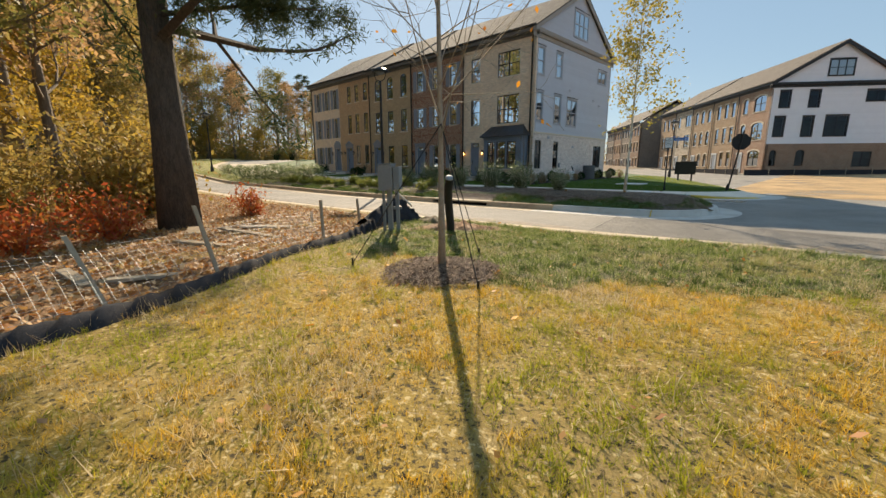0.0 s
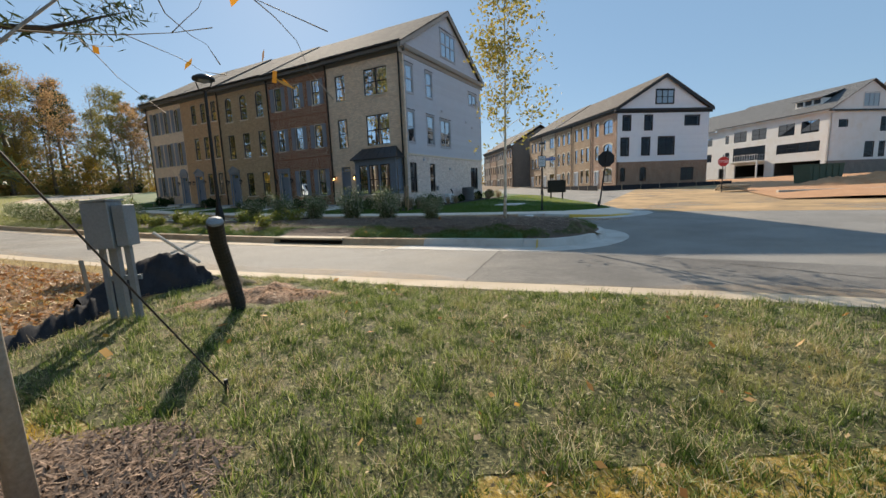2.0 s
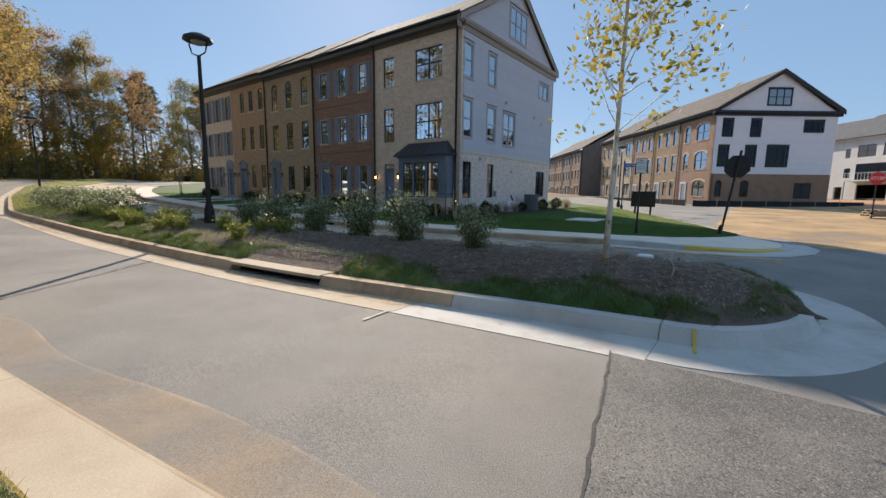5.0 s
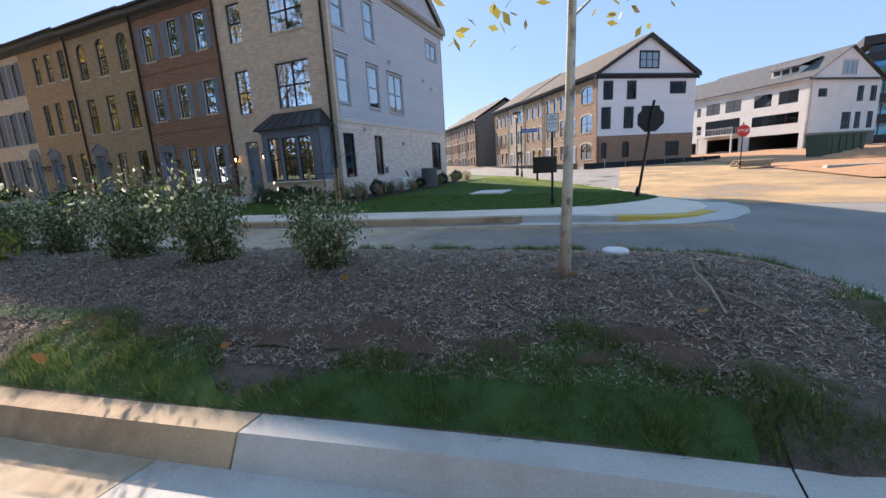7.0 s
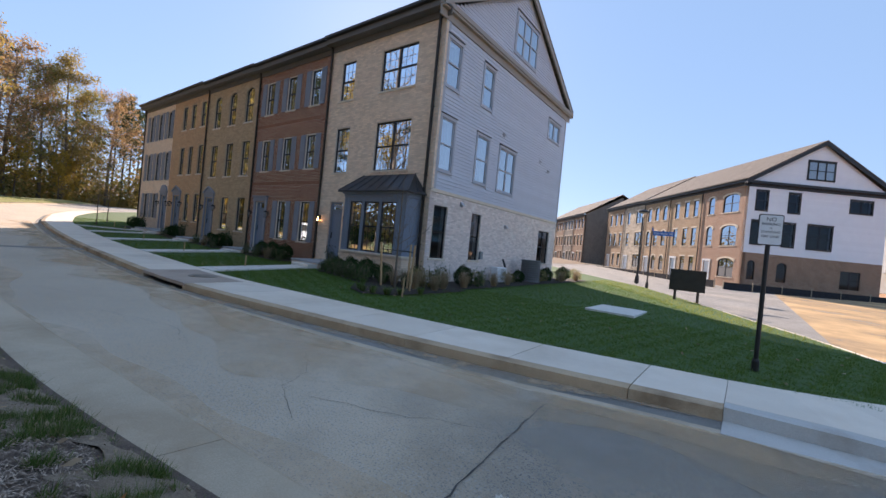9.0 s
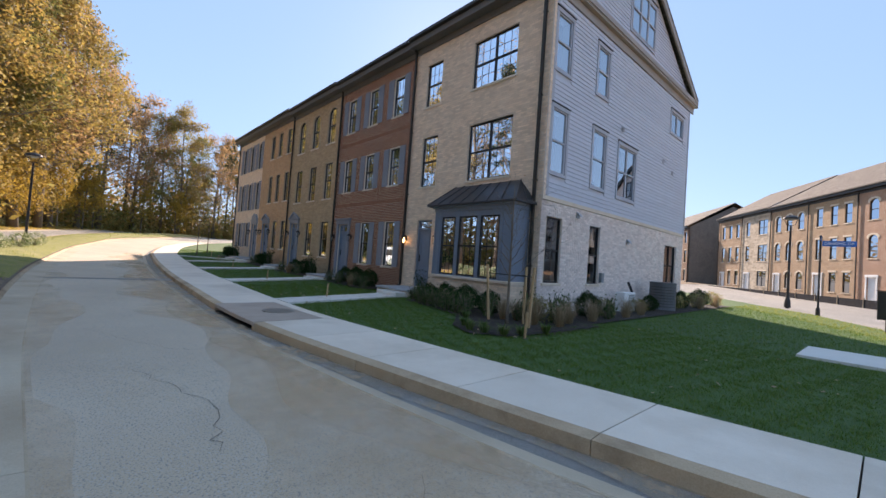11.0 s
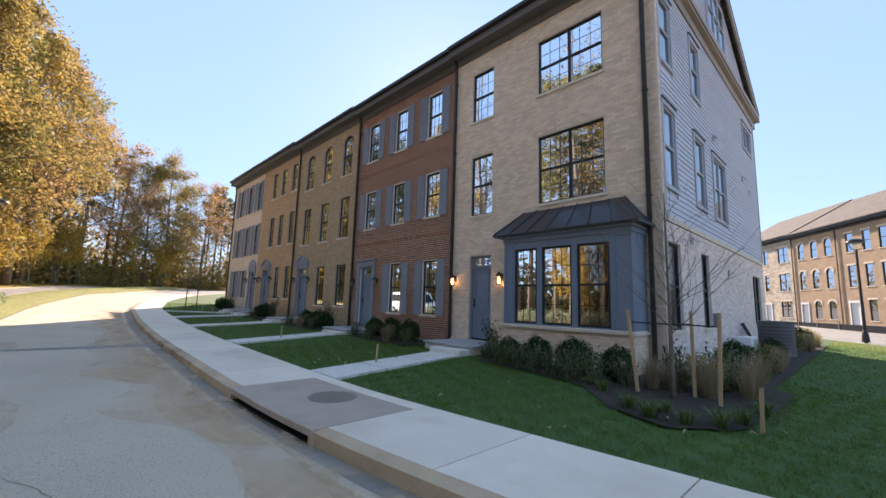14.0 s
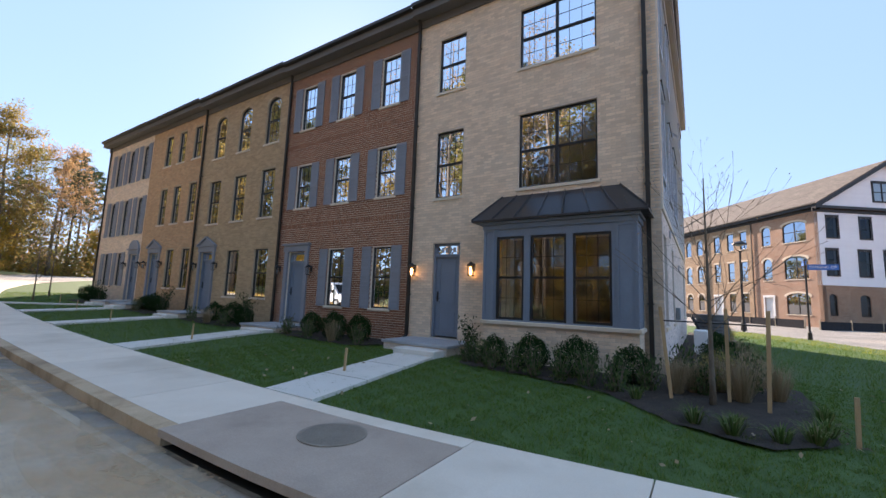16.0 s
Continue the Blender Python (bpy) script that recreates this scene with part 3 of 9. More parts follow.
near_grass = line((-96, 22), (-80, 15.5), (-60, 10.3), (-45, 7.9), (-30, 7.0), (-18, 7.15), (-9.05, 7.9), (-6.96, 8.22), (-4.48, 8.56), (-1.77, 9.08), (2, 9.6), (40, 13.5))
near_tar = line((-96, 22.5), (-80, 16.0), (-60, 10.8), (-45, 8.4), (-30, 7.45), (-18, 7.62), (-10.18, 8.15), (-7.63, 8.54), (-5.9, 8.84), (-4, 9.13), (-2.4, 9.48), (2, 10.1), (40, 14))
isle_tar = line((-96, 27), (-80, 20), (-60, 14.6), (-45, 11.9), (-30, 10.3), (-16, 10.6), (-10.2, 11.02), (-8.9, 11.18), (-7.4, 11.40), (-6.4, 11.55), (-5.3, 11.72), (-4.35, 11.89), (40, 12.3))
isle_kerb = line((-96, 27.5), (-80, 20.5), (-60, 15.1), (-45, 12.4), (-30, 10.8), (-23, 11.0), (-13.8, 11.32), (-10.7, 11.52), (-8.8, 11.76), (-6.45, 12.2), (-4.86, 12.5), (-3.9, 12.75), (40, 13))
isle_far = line((-96, 36), (-80, 27), (-60, 18.6), (-45, 15.7), (-30, 14.85), (-23, 14.9), (-11.7, 15.37), (-8.93, 15.83), (-7.6, 16.03), (-6.15, 16.27), (-4.6, 16.55), (40, 17))
lane_near = line((-96, 36.5), (-80, 27.5), (-60, 19.1), (-45, 16.2), (-30, 15.35), (-23, 15.4), (-17, 15.58), (-12.3, 15.95), (-9.3, 16.2), (-7.2, 16.42), (-4, 16.85), (40, 17.4))
lane_far = line((-96, 48), (-80, 37.0), (-70, 29.4), (-60, 23.6), (-52, 20.9), (-44, 19.3), (-35, 18.55), (-27, 18.15), (-19.5, 18.03), (-15.15, 18.2), (-12.1, 18.5), (-10.1, 18.75), (-8, 19.28), (-6.9, 19.7), (40, 22))
walk_kerb = line((-96, 48.5), (-80, 37.6), (-70, 30), (-60, 24.2), (-52, 21.45), (-44, 19.85), (-35, 19.1), (-27, 18.65), (-18.7, 18.4), (-16, 18.53), (-14.2, 18.82), (-11.5, 19.16), (-9.2, 19.6), (-8.1, 19.8), (-6.6, 20.3), (40, 23))
walk_lawn = line((-96, 50.2), (-80, 39.2), (-70, 31.6), (-60, 25.8), (-52, 23.05), (-44, 21.4), (-35, 20.6), (-27, 20.15), (-18.5, 19.95), (-14.5, 20.3), (-11.6, 20.6), (-9.7, 20.87), (-7.74, 21.3), (-6.4, 21.7), (40, 25))


def tar(x, y):
    """Height of the road surface."""
    x, y = np.asarray(x, float), np.asarray(y, float)
    z = np.interp(x, [-300, -90, -75, -60, -50, -44, -30, -18, -5, 10, 30, 60, 300], [3.4, 3.0, 2.4, 1.75, 1.25, 0.95, 0.58, 0.42, 0.36, 0.36, 0.45, 0.6, 0.6])
    return z + np.interp(y, [-300, -40, -10, 5, 26, 58, 90, 160], [0.3, 0.3, 0.1, 0, 0, 0.38, 1.1, 1.6])


def lawn_edge_east(x):
    return np.interp(x, [-60, -27, -18.5, -11.5, -8.3, -5.3, -3.9], [62, 60, 48.5, 40, 34, 28, 24.3])


def north(x, y):
    """Height of the lawn in front of the houses."""
    s = walk_lawn(x)
    return tar(x, np.minimum(y, 60)) + 0.14 + 0.08 * np.clip((y - s) / np.maximum(24.6 - s, 1.2), 0, 1) * np.interp(x, [-50, -44, -16, -7], [0.2, 0.6, 1, 0.35])


def south(x, y):
    """Height of the grass where the walk begins, and of the woods' edge."""
    x, y = np.asarray(x, float), np.asarray(y, float)
    z = tar(x, np.maximum(y, 0)) + 0.03 + 0.05 * np.clip((near_grass(x) - y) / 1.5, 0, 1)
    return z + 0.02 * np.sin(1.3 * x + 0.4) * np.cos(1.1 * y) + np.interp(y, [-60, -14, 0], [0.8, 0.35, 0])


def isle(x, y):
    """Height of the planted island: a low mound between its kerbs."""
    a, b = isle_kerb(x), isle_far(x)
    u = np.clip((y - a - 0.15) / (b - a - 0.28), 0, 1)
    mound = np.interp(x, [-60, -20, -8, -4.5, -3.2], [0.16, 0.22, 0.37, 0.34, 0.1])
    return tar(x, y) + 0.13 + mound * np.sin(np.pi * u) ** 0.8


def sheet(xs, rows, height, name, mat):
    """A grid over stations xs; rows(x) gives the ys of one station."""
    Y = np.array([rows(x) for x in xs])
    X = np.repeat(np.array(xs)[:, None], Y.shape[1], 1)
    Z = height(X, Y)
    n, k = X.shape
    idx = np.arange(n * k).reshape(n, k)
    f = np.stack([idx[:-1, :-1], idx[1:, :-1], idx[1:, 1:], idx[:-1, 1:]], -1).reshape(-1, 4)
    return rapid(name, np.stack([X, Y, Z], -1).reshape(-1, 3), f, mat, smooth=True)


# ---- ground, road, pavement ----
GX = np.concatenate([[-1500, -600, -300, -200, -140], np.arange(-110, 111, 4.0), [140, 200, 300, 600, 1500]])
ground = sheet(GX, lambda x: GX, lambda x, y: tar(np.clip(x, -300, 300), np.clip(y, -300, 300)) - 0.12, "ground", M_EARTH)
tagged(ground, "brown earth reaching to the horizon around the roads", "ground", kind="structure")
road = sheet(np.concatenate([np.arange(-95, -26, 1.0), np.arange(-26, 70, 1.0)]),
             lambda x: np.linspace(near_grass(x) + 0.02, walk_kerb(x) + 0.3 if x < -26 else 80, 40), tar, "road", M_ASPHALT)
tagged(road, "worn grey asphalt road with dusty tan stains", "road", kind="structure")
def patch_grid():
    """A sheared patch: its western joint runs askew across the lane."""
    v, f = [], []
    for i in range(24):
        for j in range(9):
            t = j / 8
            x0 = -4.10 - 0.55 * t
            x = x0 + (2.2 - x0) * i / 23
            lo, hi = float(near_tar(x)) + 0.01, 11.86
            y = lo + (hi - lo) * t
            v.append((x, y, float(tar(x, y)) + 0.006))
    for i in range(23):
        for j in range(8):
            k = i * 9 + j
            f.append((k, k + 9, k + 10, k + 1))
    return Shape().add(v, f)


fresh = patch_grid().make("road_patch", M_ASPHALT_N)
tagged(fresh, "coarse dark asphalt patch laid beside the older lane", "road", kind="structure")
lane2 = sheet(np.arange(-70, -1.0, 0.8), lambda x: np.linspace(lane_near(x) - 0.02, lane_far(x) + 0.1, 10), lambda x, y: tar(x, y) + 0.003, "far_lane", M_ASPHALT_DUSTY_LIFTED)
tagged(lane2, "dusty asphalt of the far lane with tan dirt, lightened to offset shade", "road", kind="structure")
lawn_s = sheet(np.concatenate([np.arange(-96, -20, 2.0), np.arange(-20, 8, 0.5), np.arange(8, 72, 4.0)]),
               lambda x: np.concatenate([np.linspace(-80, -12, 12), np.linspace(-11, near_grass(x), 50)]), south, "lawn_ground", M_LAWN)
tagged(lawn_s, "rough lawn of green and straw-coloured autumn grass", "lawn", kind="structure")
lawn_n = sheet(np.concatenate([np.arange(-94, -46, 2.0), np.arange(-46, -3.9, 0.5), [-3.9]]),
               lambda x: np.linspace(walk_lawn(x) if x < -5.5 else np.interp(x, [-5.5, -4.6, -3.9], [22.05, 22.9, 24.2]), max(lawn_edge_east(x), np.interp(x, [-5.5, -3.9], [24, 24.3])) if x > -27 else max(60, walk_lawn(x) + 5), 44), north, "house_lawn", M_TURF)
tagged(lawn_n, "short deep green mown lawn around the townhouses", "lawn", kind="structure")


def strip(name, mat, xs, ya, yb, za, zb, parent=None, drop=0.0, label=""):
    """One stretch of kerb, gutter or slab between two lines; with a turned-down edge if drop is given."""
    v, f = [], []
    for x in xs:
        a, b = float(ya(x)), float(yb(x))
        v += [(x, a, float(za(x, a)) - drop), (x, a, float(za(x, a))), (x, b, float(zb(x, b))), (x, b, float(zb(x, b)) - drop)]
    for i in range(len(xs) - 1):
        k = 4 * i
        f += [(k + 1, k + 5, k + 6, k + 2)]
        if drop:
            f += [(k, k + 4, k + 5, k + 1), (k + 2, k + 6, k + 7, k + 3)]
    if drop:
        e = 4 * (len(xs) - 1)
        f += [(0, 1, 2, 3), (e + 3, e + 2, e + 1, e)]
    s = Shape()
    s.add(v, f)
    return s.make(name, mat, parent, label)


def pieces(name, mat, x0, x1, step, ya, yb, za, zb, parent, drop=0.12, gap=0.012, skip=(), label="", mats=None):
    x = x0
    while x < x1 - 0.05:
        e = min(x + step, x1)
        if not any(a < (x + e) / 2 < b for a, b in skip):
            strip(name, mats(x) if mats else mat, list(np.linspace(x + gap / 2, e - gap / 2, 6 if step > 2 else 4)), ya, yb, za, zb, parent, drop, label)
        x = e


up = lambda h: (lambda x, y: tar(x, y) + h)
pavement = thing("pavement", None, "pale concrete pavement of broad slabs along the kerb", "pavement", kind="structure")
kerb_n = thing("kerb_north", None, "mud-stained concrete kerb beside the pavement", "kerb", kind="structure")
kerb_i = thing("kerb_island", None, "concrete kerb and gutter round the planted island", "kerb", kind="structure")
kerb_s = thing("kerb_south", None, "flush tan concrete edging between lawn and road", "kerb", kind="structure")
INLET = (-19.55, -17.05)
for a, b in ((-62, INLET[0]), (INLET[1], -7.0)):
    pieces("slab", M_WALK, a, b, 1.52, lambda x: walk_kerb(x) + 0.17, walk_lawn, up(0.155), up(0.17), pavement, 0.1, 0.014)
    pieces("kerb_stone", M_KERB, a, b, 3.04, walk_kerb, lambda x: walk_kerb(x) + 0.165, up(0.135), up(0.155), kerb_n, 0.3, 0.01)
pieces("gutter", M_GUTTER, -92, -7.0, 3.04, lambda x: lane_far(x) + 0.08, walk_kerb, up(0.006), up(-0.01), kerb_n, 0.05, 0.008)
pieces("gutter", M_GUTTER, -92, -4.352, 3.04, isle_far, lane_near, up(0.03), up(0.006), kerb_i, 0.05, 0.008, mats=lambda x: M_KERB_N if x > -8 else M_GUTTER)
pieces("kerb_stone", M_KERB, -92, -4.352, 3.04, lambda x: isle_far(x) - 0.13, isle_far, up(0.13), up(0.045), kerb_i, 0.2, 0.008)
kerb_mat = lambda x: M_KERB_N if x > -6.7 else M_KERB
ISLE_INLET = (-11.0, -8.8)
pieces("gutter", M_GUTTER, -91.6, -9.72, 3.04, isle_tar, lambda x: isle_kerb(x) - 0.07, up(0.006), up(0.0), kerb_i, 0.05, 0.012)
pieces("gutter", M_GUTTER, -9.72, -4.352, 2.685, isle_tar, lambda x: isle_kerb(x) - 0.07, up(0.006), up(0.0), kerb_i, 0.05, 0.012, mats=lambda x: M_KERB_N if x > -7.1 else M_GUTTER)
for a, b in ((-92, -11.0), (-8.8, -6.62), (-6.62, -4.352)):
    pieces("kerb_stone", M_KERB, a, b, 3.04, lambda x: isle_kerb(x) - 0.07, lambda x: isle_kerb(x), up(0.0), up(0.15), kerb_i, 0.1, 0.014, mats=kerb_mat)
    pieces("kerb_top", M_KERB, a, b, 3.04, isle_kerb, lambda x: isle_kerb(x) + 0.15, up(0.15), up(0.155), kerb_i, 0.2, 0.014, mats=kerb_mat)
pieces("edging", M_GUTTER, -92, 40, 3.0, near_grass, near_tar, up(0.03), up(0.006), kerb_s, 0.06, 0.01)

# island: mound, rounded nose, kerb round the nose
NOSE = (-4.35, 14.55)
iso = sheet(np.concatenate([np.arange(-90, -26, 2.0), np.arange(-26, -4.4, 0.4), [-4.35]]), lambda x: np.linspace(isle_kerb(x) + 0.06, isle_far(x) - 0.06, 26), isle, "island_bed", M_MULCH)
tagged(iso, "low mound of dark shredded mulch on the traffic island", "planting bed", kind="structure")


def nose_ring(r0, r1, z0, z1, name, mat, drop):
    v, f = [], []
    N = 26
    for i in range(N + 1):
        a = -math.pi / 2 + math.pi * i / N
        for r, z in ((r0, z0 - drop), (r0, z0), (r1, z1), (r1, z1 - drop)):
            if r > 2:
                r = 2.43 - 0.275 * math.sin(a * 0.5 + math.pi / 4) ** 2
            rx, ry = (0.84 if r > 2 else 0.76) * r, r + 0.141 - 0.086 * math.sin(a)
            x, y = NOSE[0] + rx * math.cos(a), NOSE[1] + ry * math.sin(a)
            v.append((x, y, float(tar(x, y)) + z))
    for i in range(N):
        k = 4 * i
        f += [(k + 1, k + 5, k + 6, k + 2), (k, k + 4, k + 5, k + 1), (k + 2, k + 6, k + 7, k + 3)]
    s = Shape()
    s.add(v, f)
    return s.make(name, mat, kerb_i)


nose_ring(1.75, 1.60, 0.15, 0.155, "kerb_top", M_KERB_N, 0.2)
nose_ring(1.84, 1.75, 0.0, 0.15, "kerb_stone", M_KERB_N, 0.1)
nose_ring(2.75, 1.84, 0.006, 0.0, "gutter", M_KERB_N, 0.06)
fan = Shape()
vv, ff = [], []
for j in range(9):
    for i in range(23):
        a, r = -math.pi / 2 + math.pi * i / 22, 1.68 * j / 8
        x, y = NOSE[0] + 0.76 * r * math.cos(a), NOSE[1] + (r + (0.141 - 0.086 * math.sin(a)) * j / 8) * math.sin(a)
        vv.append((x, y, float(tar(x, y)) + 0.13 + 0.33 * (1 - (j / 8) ** 2) + 0.03 * math.sin(5 * a) * j / 8 * (1 - j / 8)))
for j in range(8):
    for i in range(22):
        k = j * 23 + i
        ff.append((k, k + 1, k + 24, k + 23))
fan.add(vv, ff)
single(fan, "island_tip", M_MULCH, "dark mulch at the rounded tip of the island", "planting bed", kind="structure", smooth=True)
# storm inlet beside the pavement
inlet = thing("storm_inlet", None, "brown concrete storm drain inlet set in the pavement", "storm drain", kind="structure")
strip("top_slab", M_INLET, list(np.linspace(-19.55, -17.05, 6)), lambda x: walk_kerb(x) - 0.02, lambda x: walk_lawn(x) - 0.25, up(0.16), up(0.172), inlet, 0.07)
strip("slab", M_WALK, list(np.linspace(-19.55, -17.05, 6)), lambda x: walk_lawn(x) - 0.24, walk_lawn, up(0.172), up(0.172), inlet, 0.1)
strip("throat", M_VOID_SHADE, list(np.linspace(-19.5, -17.1, 6)), lambda x: walk_kerb(x) + 0.15, lambda x: walk_kerb(x) + 0.3, up(0.09), up(0.09), inlet, 0.3)
for u in INLET:
    strip("cheek", M_KERB, [u - 0.06, u + 0.06], lambda x: walk_kerb(x) - 0.015, lambda x: walk_kerb(x) + 0.17, up(0.088), up(0.088), inlet, 0.2)
strip("throat_floor", M_VOID_SHADE, list(np.linspace(-19.5, -17.1, 6)), lambda x: walk_kerb(x) - 0.06, lambda x: walk_kerb(x) + 0.16, up(0.012), up(0.0), inlet, 0.0)
cz = float(tar(-18.2, 19.4)) + 0.166
cover = Shape()
cover.disc((-18.2, 19.35), 0.33, cz, cz + 0.012, 28)
for r in (0.29, 0.22, 0.15, 0.08):
    for i in range(24):
        a0, a1 = 2 * math.pi * i / 24, 2 * math.pi * (i + 0.7) / 24
        cover.quad(*[(-18.2 + q * math.cos(a), 19.35 + q * math.sin(a), cz + 0.018) for q, a in ((r - 0.035, a0), (r, a0), (r, a1), (r - 0.035, a1))])
cover.make("manhole_cover", M_IRON, inlet, "rusty round iron manhole cover")
# storm inlet on the island
inl2 = thing("storm_inlet", None, "concrete storm drain inlet in the island kerb", "storm drain", kind="structure")
strip("top_slab", M_GUTTER, list(np.linspace(-11.0, -8.8, 6)), lambda x: isle_kerb(x) - 0.06, lambda x: isle_kerb(x) + 0.72, up(0.155), up(0.19), inl2, 0.05)
strip("throat", M_VOID_SHADE, list(np.linspace(-10.95, -8.85, 6)), lambda x: isle_kerb(x) + 0.1, lambda x: isle_kerb(x) + 0.3, up(0.1), up(0.1), inl2, 0.3)
# corner of the pavement and kerb along the side street
OUT = [(-7.0, 20.13), (-6.0, 20.22), (-5.0, 20.3), (-4.1, 20.6), (-3.4, 21.15), (-2.9, 22.0), (-2.65, 23.0), (-2.75, 24.0)]
INN = [(-7.0, 21.51), (-6.4, 21.7), (-5.9, 21.9), (-5.4, 22.15), (-4.9, 22.6), (-4.5, 23.05), (-4.15, 23.6), (-3.9, 24.25)]
for i in range(7):
    s = Shape()
    mid = lambda p, q, t: (p[0] + (q[0] - p[0]) * t, p[1] + (q[1] - p[1]) * t)
    lo = 0.155 if i < 2 else 0.155 - 0.03 * (i - 1)
    quad = [(*mid(OUT[i], INN[i], 0.16), lo), (*mid(OUT[i + 1], INN[i + 1], 0.16), max(0.02, lo - (0.03 if i > 0 else 0))), (*INN[i + 1], 0.165), (*INN[i], 0.165)]
    q = [(x, y, float(tar(x, y)) + z) for x, y, z in quad]
    s.add(q + [(x, y, z - 0.15) for x, y, z in q], [(0, 1, 2, 3), (0, 4, 5, 1), (1, 5, 6, 2), (2, 6, 7, 3), (3, 7, 4, 0)])
    s.make("slab", M_WALK, pavement)
    s = Shape()
    hh = [0.15, 0.15, 0.12, 0.07, 0.03, 0.02, 0.02, 0.02]
    q = [(*OUT[i], hh[i]), (*OUT[i + 1], hh[i + 1]), (*mid(OUT[i + 1], INN[i + 1], 0.155), hh[i + 1] + 0.005), (*mid(OUT[i], INN[i], 0.155), hh[i] + 0.005)]
    q = [(x, y, float(tar(x, y)) + z) for x, y, z in q]
    s.add(q + [(x, y, z - 0.25) for x, y, z in q], [(0, 1, 2, 3), (0, 4, 5, 1), (1, 5, 6, 2), (2, 6, 7, 3), (3, 7, 4, 0)])
    s.make("kerb_stone", M_YELLOW if i in (2, 3, 4) else M_KERB_N, kerb_n, "yellow-painted kerb" if i in (2, 3, 4) else "")
    s = Shape()
    p0, p1 = mid(OUT[i], INN[i], -0.34), mid(OUT[i + 1], INN[i + 1], -0.34)
    q = [(*p0, 0.008), (*p1, 0.008), (*OUT[i + 1], 0.005), (*OUT[i], 0.005)]
    s.add([(x, y, float(tar(x, y)) + z) for x, y, z in q], [(0, 1, 2, 3)])
    s.make("gutter", M_KERB_N, kerb_n)
side = [(-3.9, 24.25), (-4.5, 26), (-5.3, 28), (-6.8, 31), (-8.3, 34), (-9.9, 37), (-11.5, 40), (-15, 44.3), (-18.5, 48.5), (-27, 60)]
for (xa, ya), (xb, yb) in zip(side, side[1:]):
    dx, dy = yb - ya, xa - xb
    n_ = math.hypot(dx, dy)
    dx, dy = dx / n_, dy / n_
    for off, wid, z, m_, nm in ((0.0, 0.16, 0.15, M_WALK, "kerb_stone"), (0.165, 0.45, 0.006, M_GUTTER, "gutter")):
        q = [(xa + dx * off, ya + dy * off), (xb + dx * off, yb + dy * off), (xb + dx * (off + wid), yb + dy * (off + wid)), (xa + dx * (off + wid), ya + dy * (off + wid))]
        q = [(x, y, float(tar(x, y)) + z) for x, y in q]
        s = Shape()
        s.add(q + [(x, y, z2 - 0.2) for x, y, z2 in q], [(0, 3, 2, 1), (2, 3, 7, 6), (0, 1, 5, 4)])
        s.make(nm, m_, kerb_n)


def dirt_band(name, mat, x0, x1, edge, inward, width, lift, seed, label):
    """Washed-up dirt along an edge, with a ragged inner border."""
    rng = np.random.default_rng(seed)
    xs = np.arange(x0, x1, 0.12)
    k = np.hanning(31) / np.hanning(31).sum()
    rag = 0.5 + 2.2 * (np.convolve(rng.uniform(0, 1, len(xs) + 30), k, "valid") - 0.5)
    w = width * np.clip(0.25 + 1.9 * (rag - 0.3), 0.12, 1.3)
    wide = dict(zip(np.round(xs, 4), w))
    ob = sheet(xs, lambda x: np.sort(np.linspace(edge(x), edge(x) + inward * wide[round(x, 4)], 4)), lambda x, y: tar(x, y) + lift, name, mat)
    return tagged(ob, label, "dirt", kind="structure")


for wide_, lift_, seed_ in ((1.5, 0.012, 61), (1.0, 0.0145, 161), (0.55, 0.017, 261)):
    dirt_band("road_dirt", M_DIRT, -44, -3.0, lambda x: lane_far(x) + 0.1, -1, wide_, lift_, seed_, "tan dirt washed along the far gutter")
dirt_band("road_dirt", M_DIRT_FINE, -44, -7.2, lambda x: walk_kerb(x) - 0.01, -1, 0.45, 0.016, 62, "brown silt lying against the kerb")
dirt_band("road_dirt", M_DIRT, -30, -5.0, lambda x: lane_near(x) - 0.02, 1, 0.6, 0.012, 63, "tan dirt along the island gutter")
dirt_band("road_dirt", M_DIRT_FINE, -30, -6.8, lambda x: isle_kerb(x) - 0.08, -1, 0.3, 0.014, 64, "brown silt in the island gutter")
dirt_band("road_dirt", M_DIRT, -30, 3.0, lambda x: near_tar(x) - 0.02, 1, 0.5, 0.012, 65, "tan grit along the lawn edging")
dust = sheet(np.linspace(-5, 40, 46), lambda x: np.linspace(max(23.5, 34 + 2.6 * x) if x < -2 else 23.5, 78, 30), lambda x, y: tar(x, y) + 0.008, "road_dust", M_DIRT_SITE)
tagged(dust, "orange-tan dust spread over the side street", "dirt", kind="structure")


# ---- townhouses ----
def cut(a, b, holes):
    """The stretches of a..b left over by holes."""
    out = [(a, b)]
    for h0, h1 in holes:
        out = [q for s, e in out for q in (((s, min(e, h0)), (max(s, h1), e)) if h0 < e and h1 > s else ((s, e),)) if q[1] - q[0] > 1e-4]
    return out


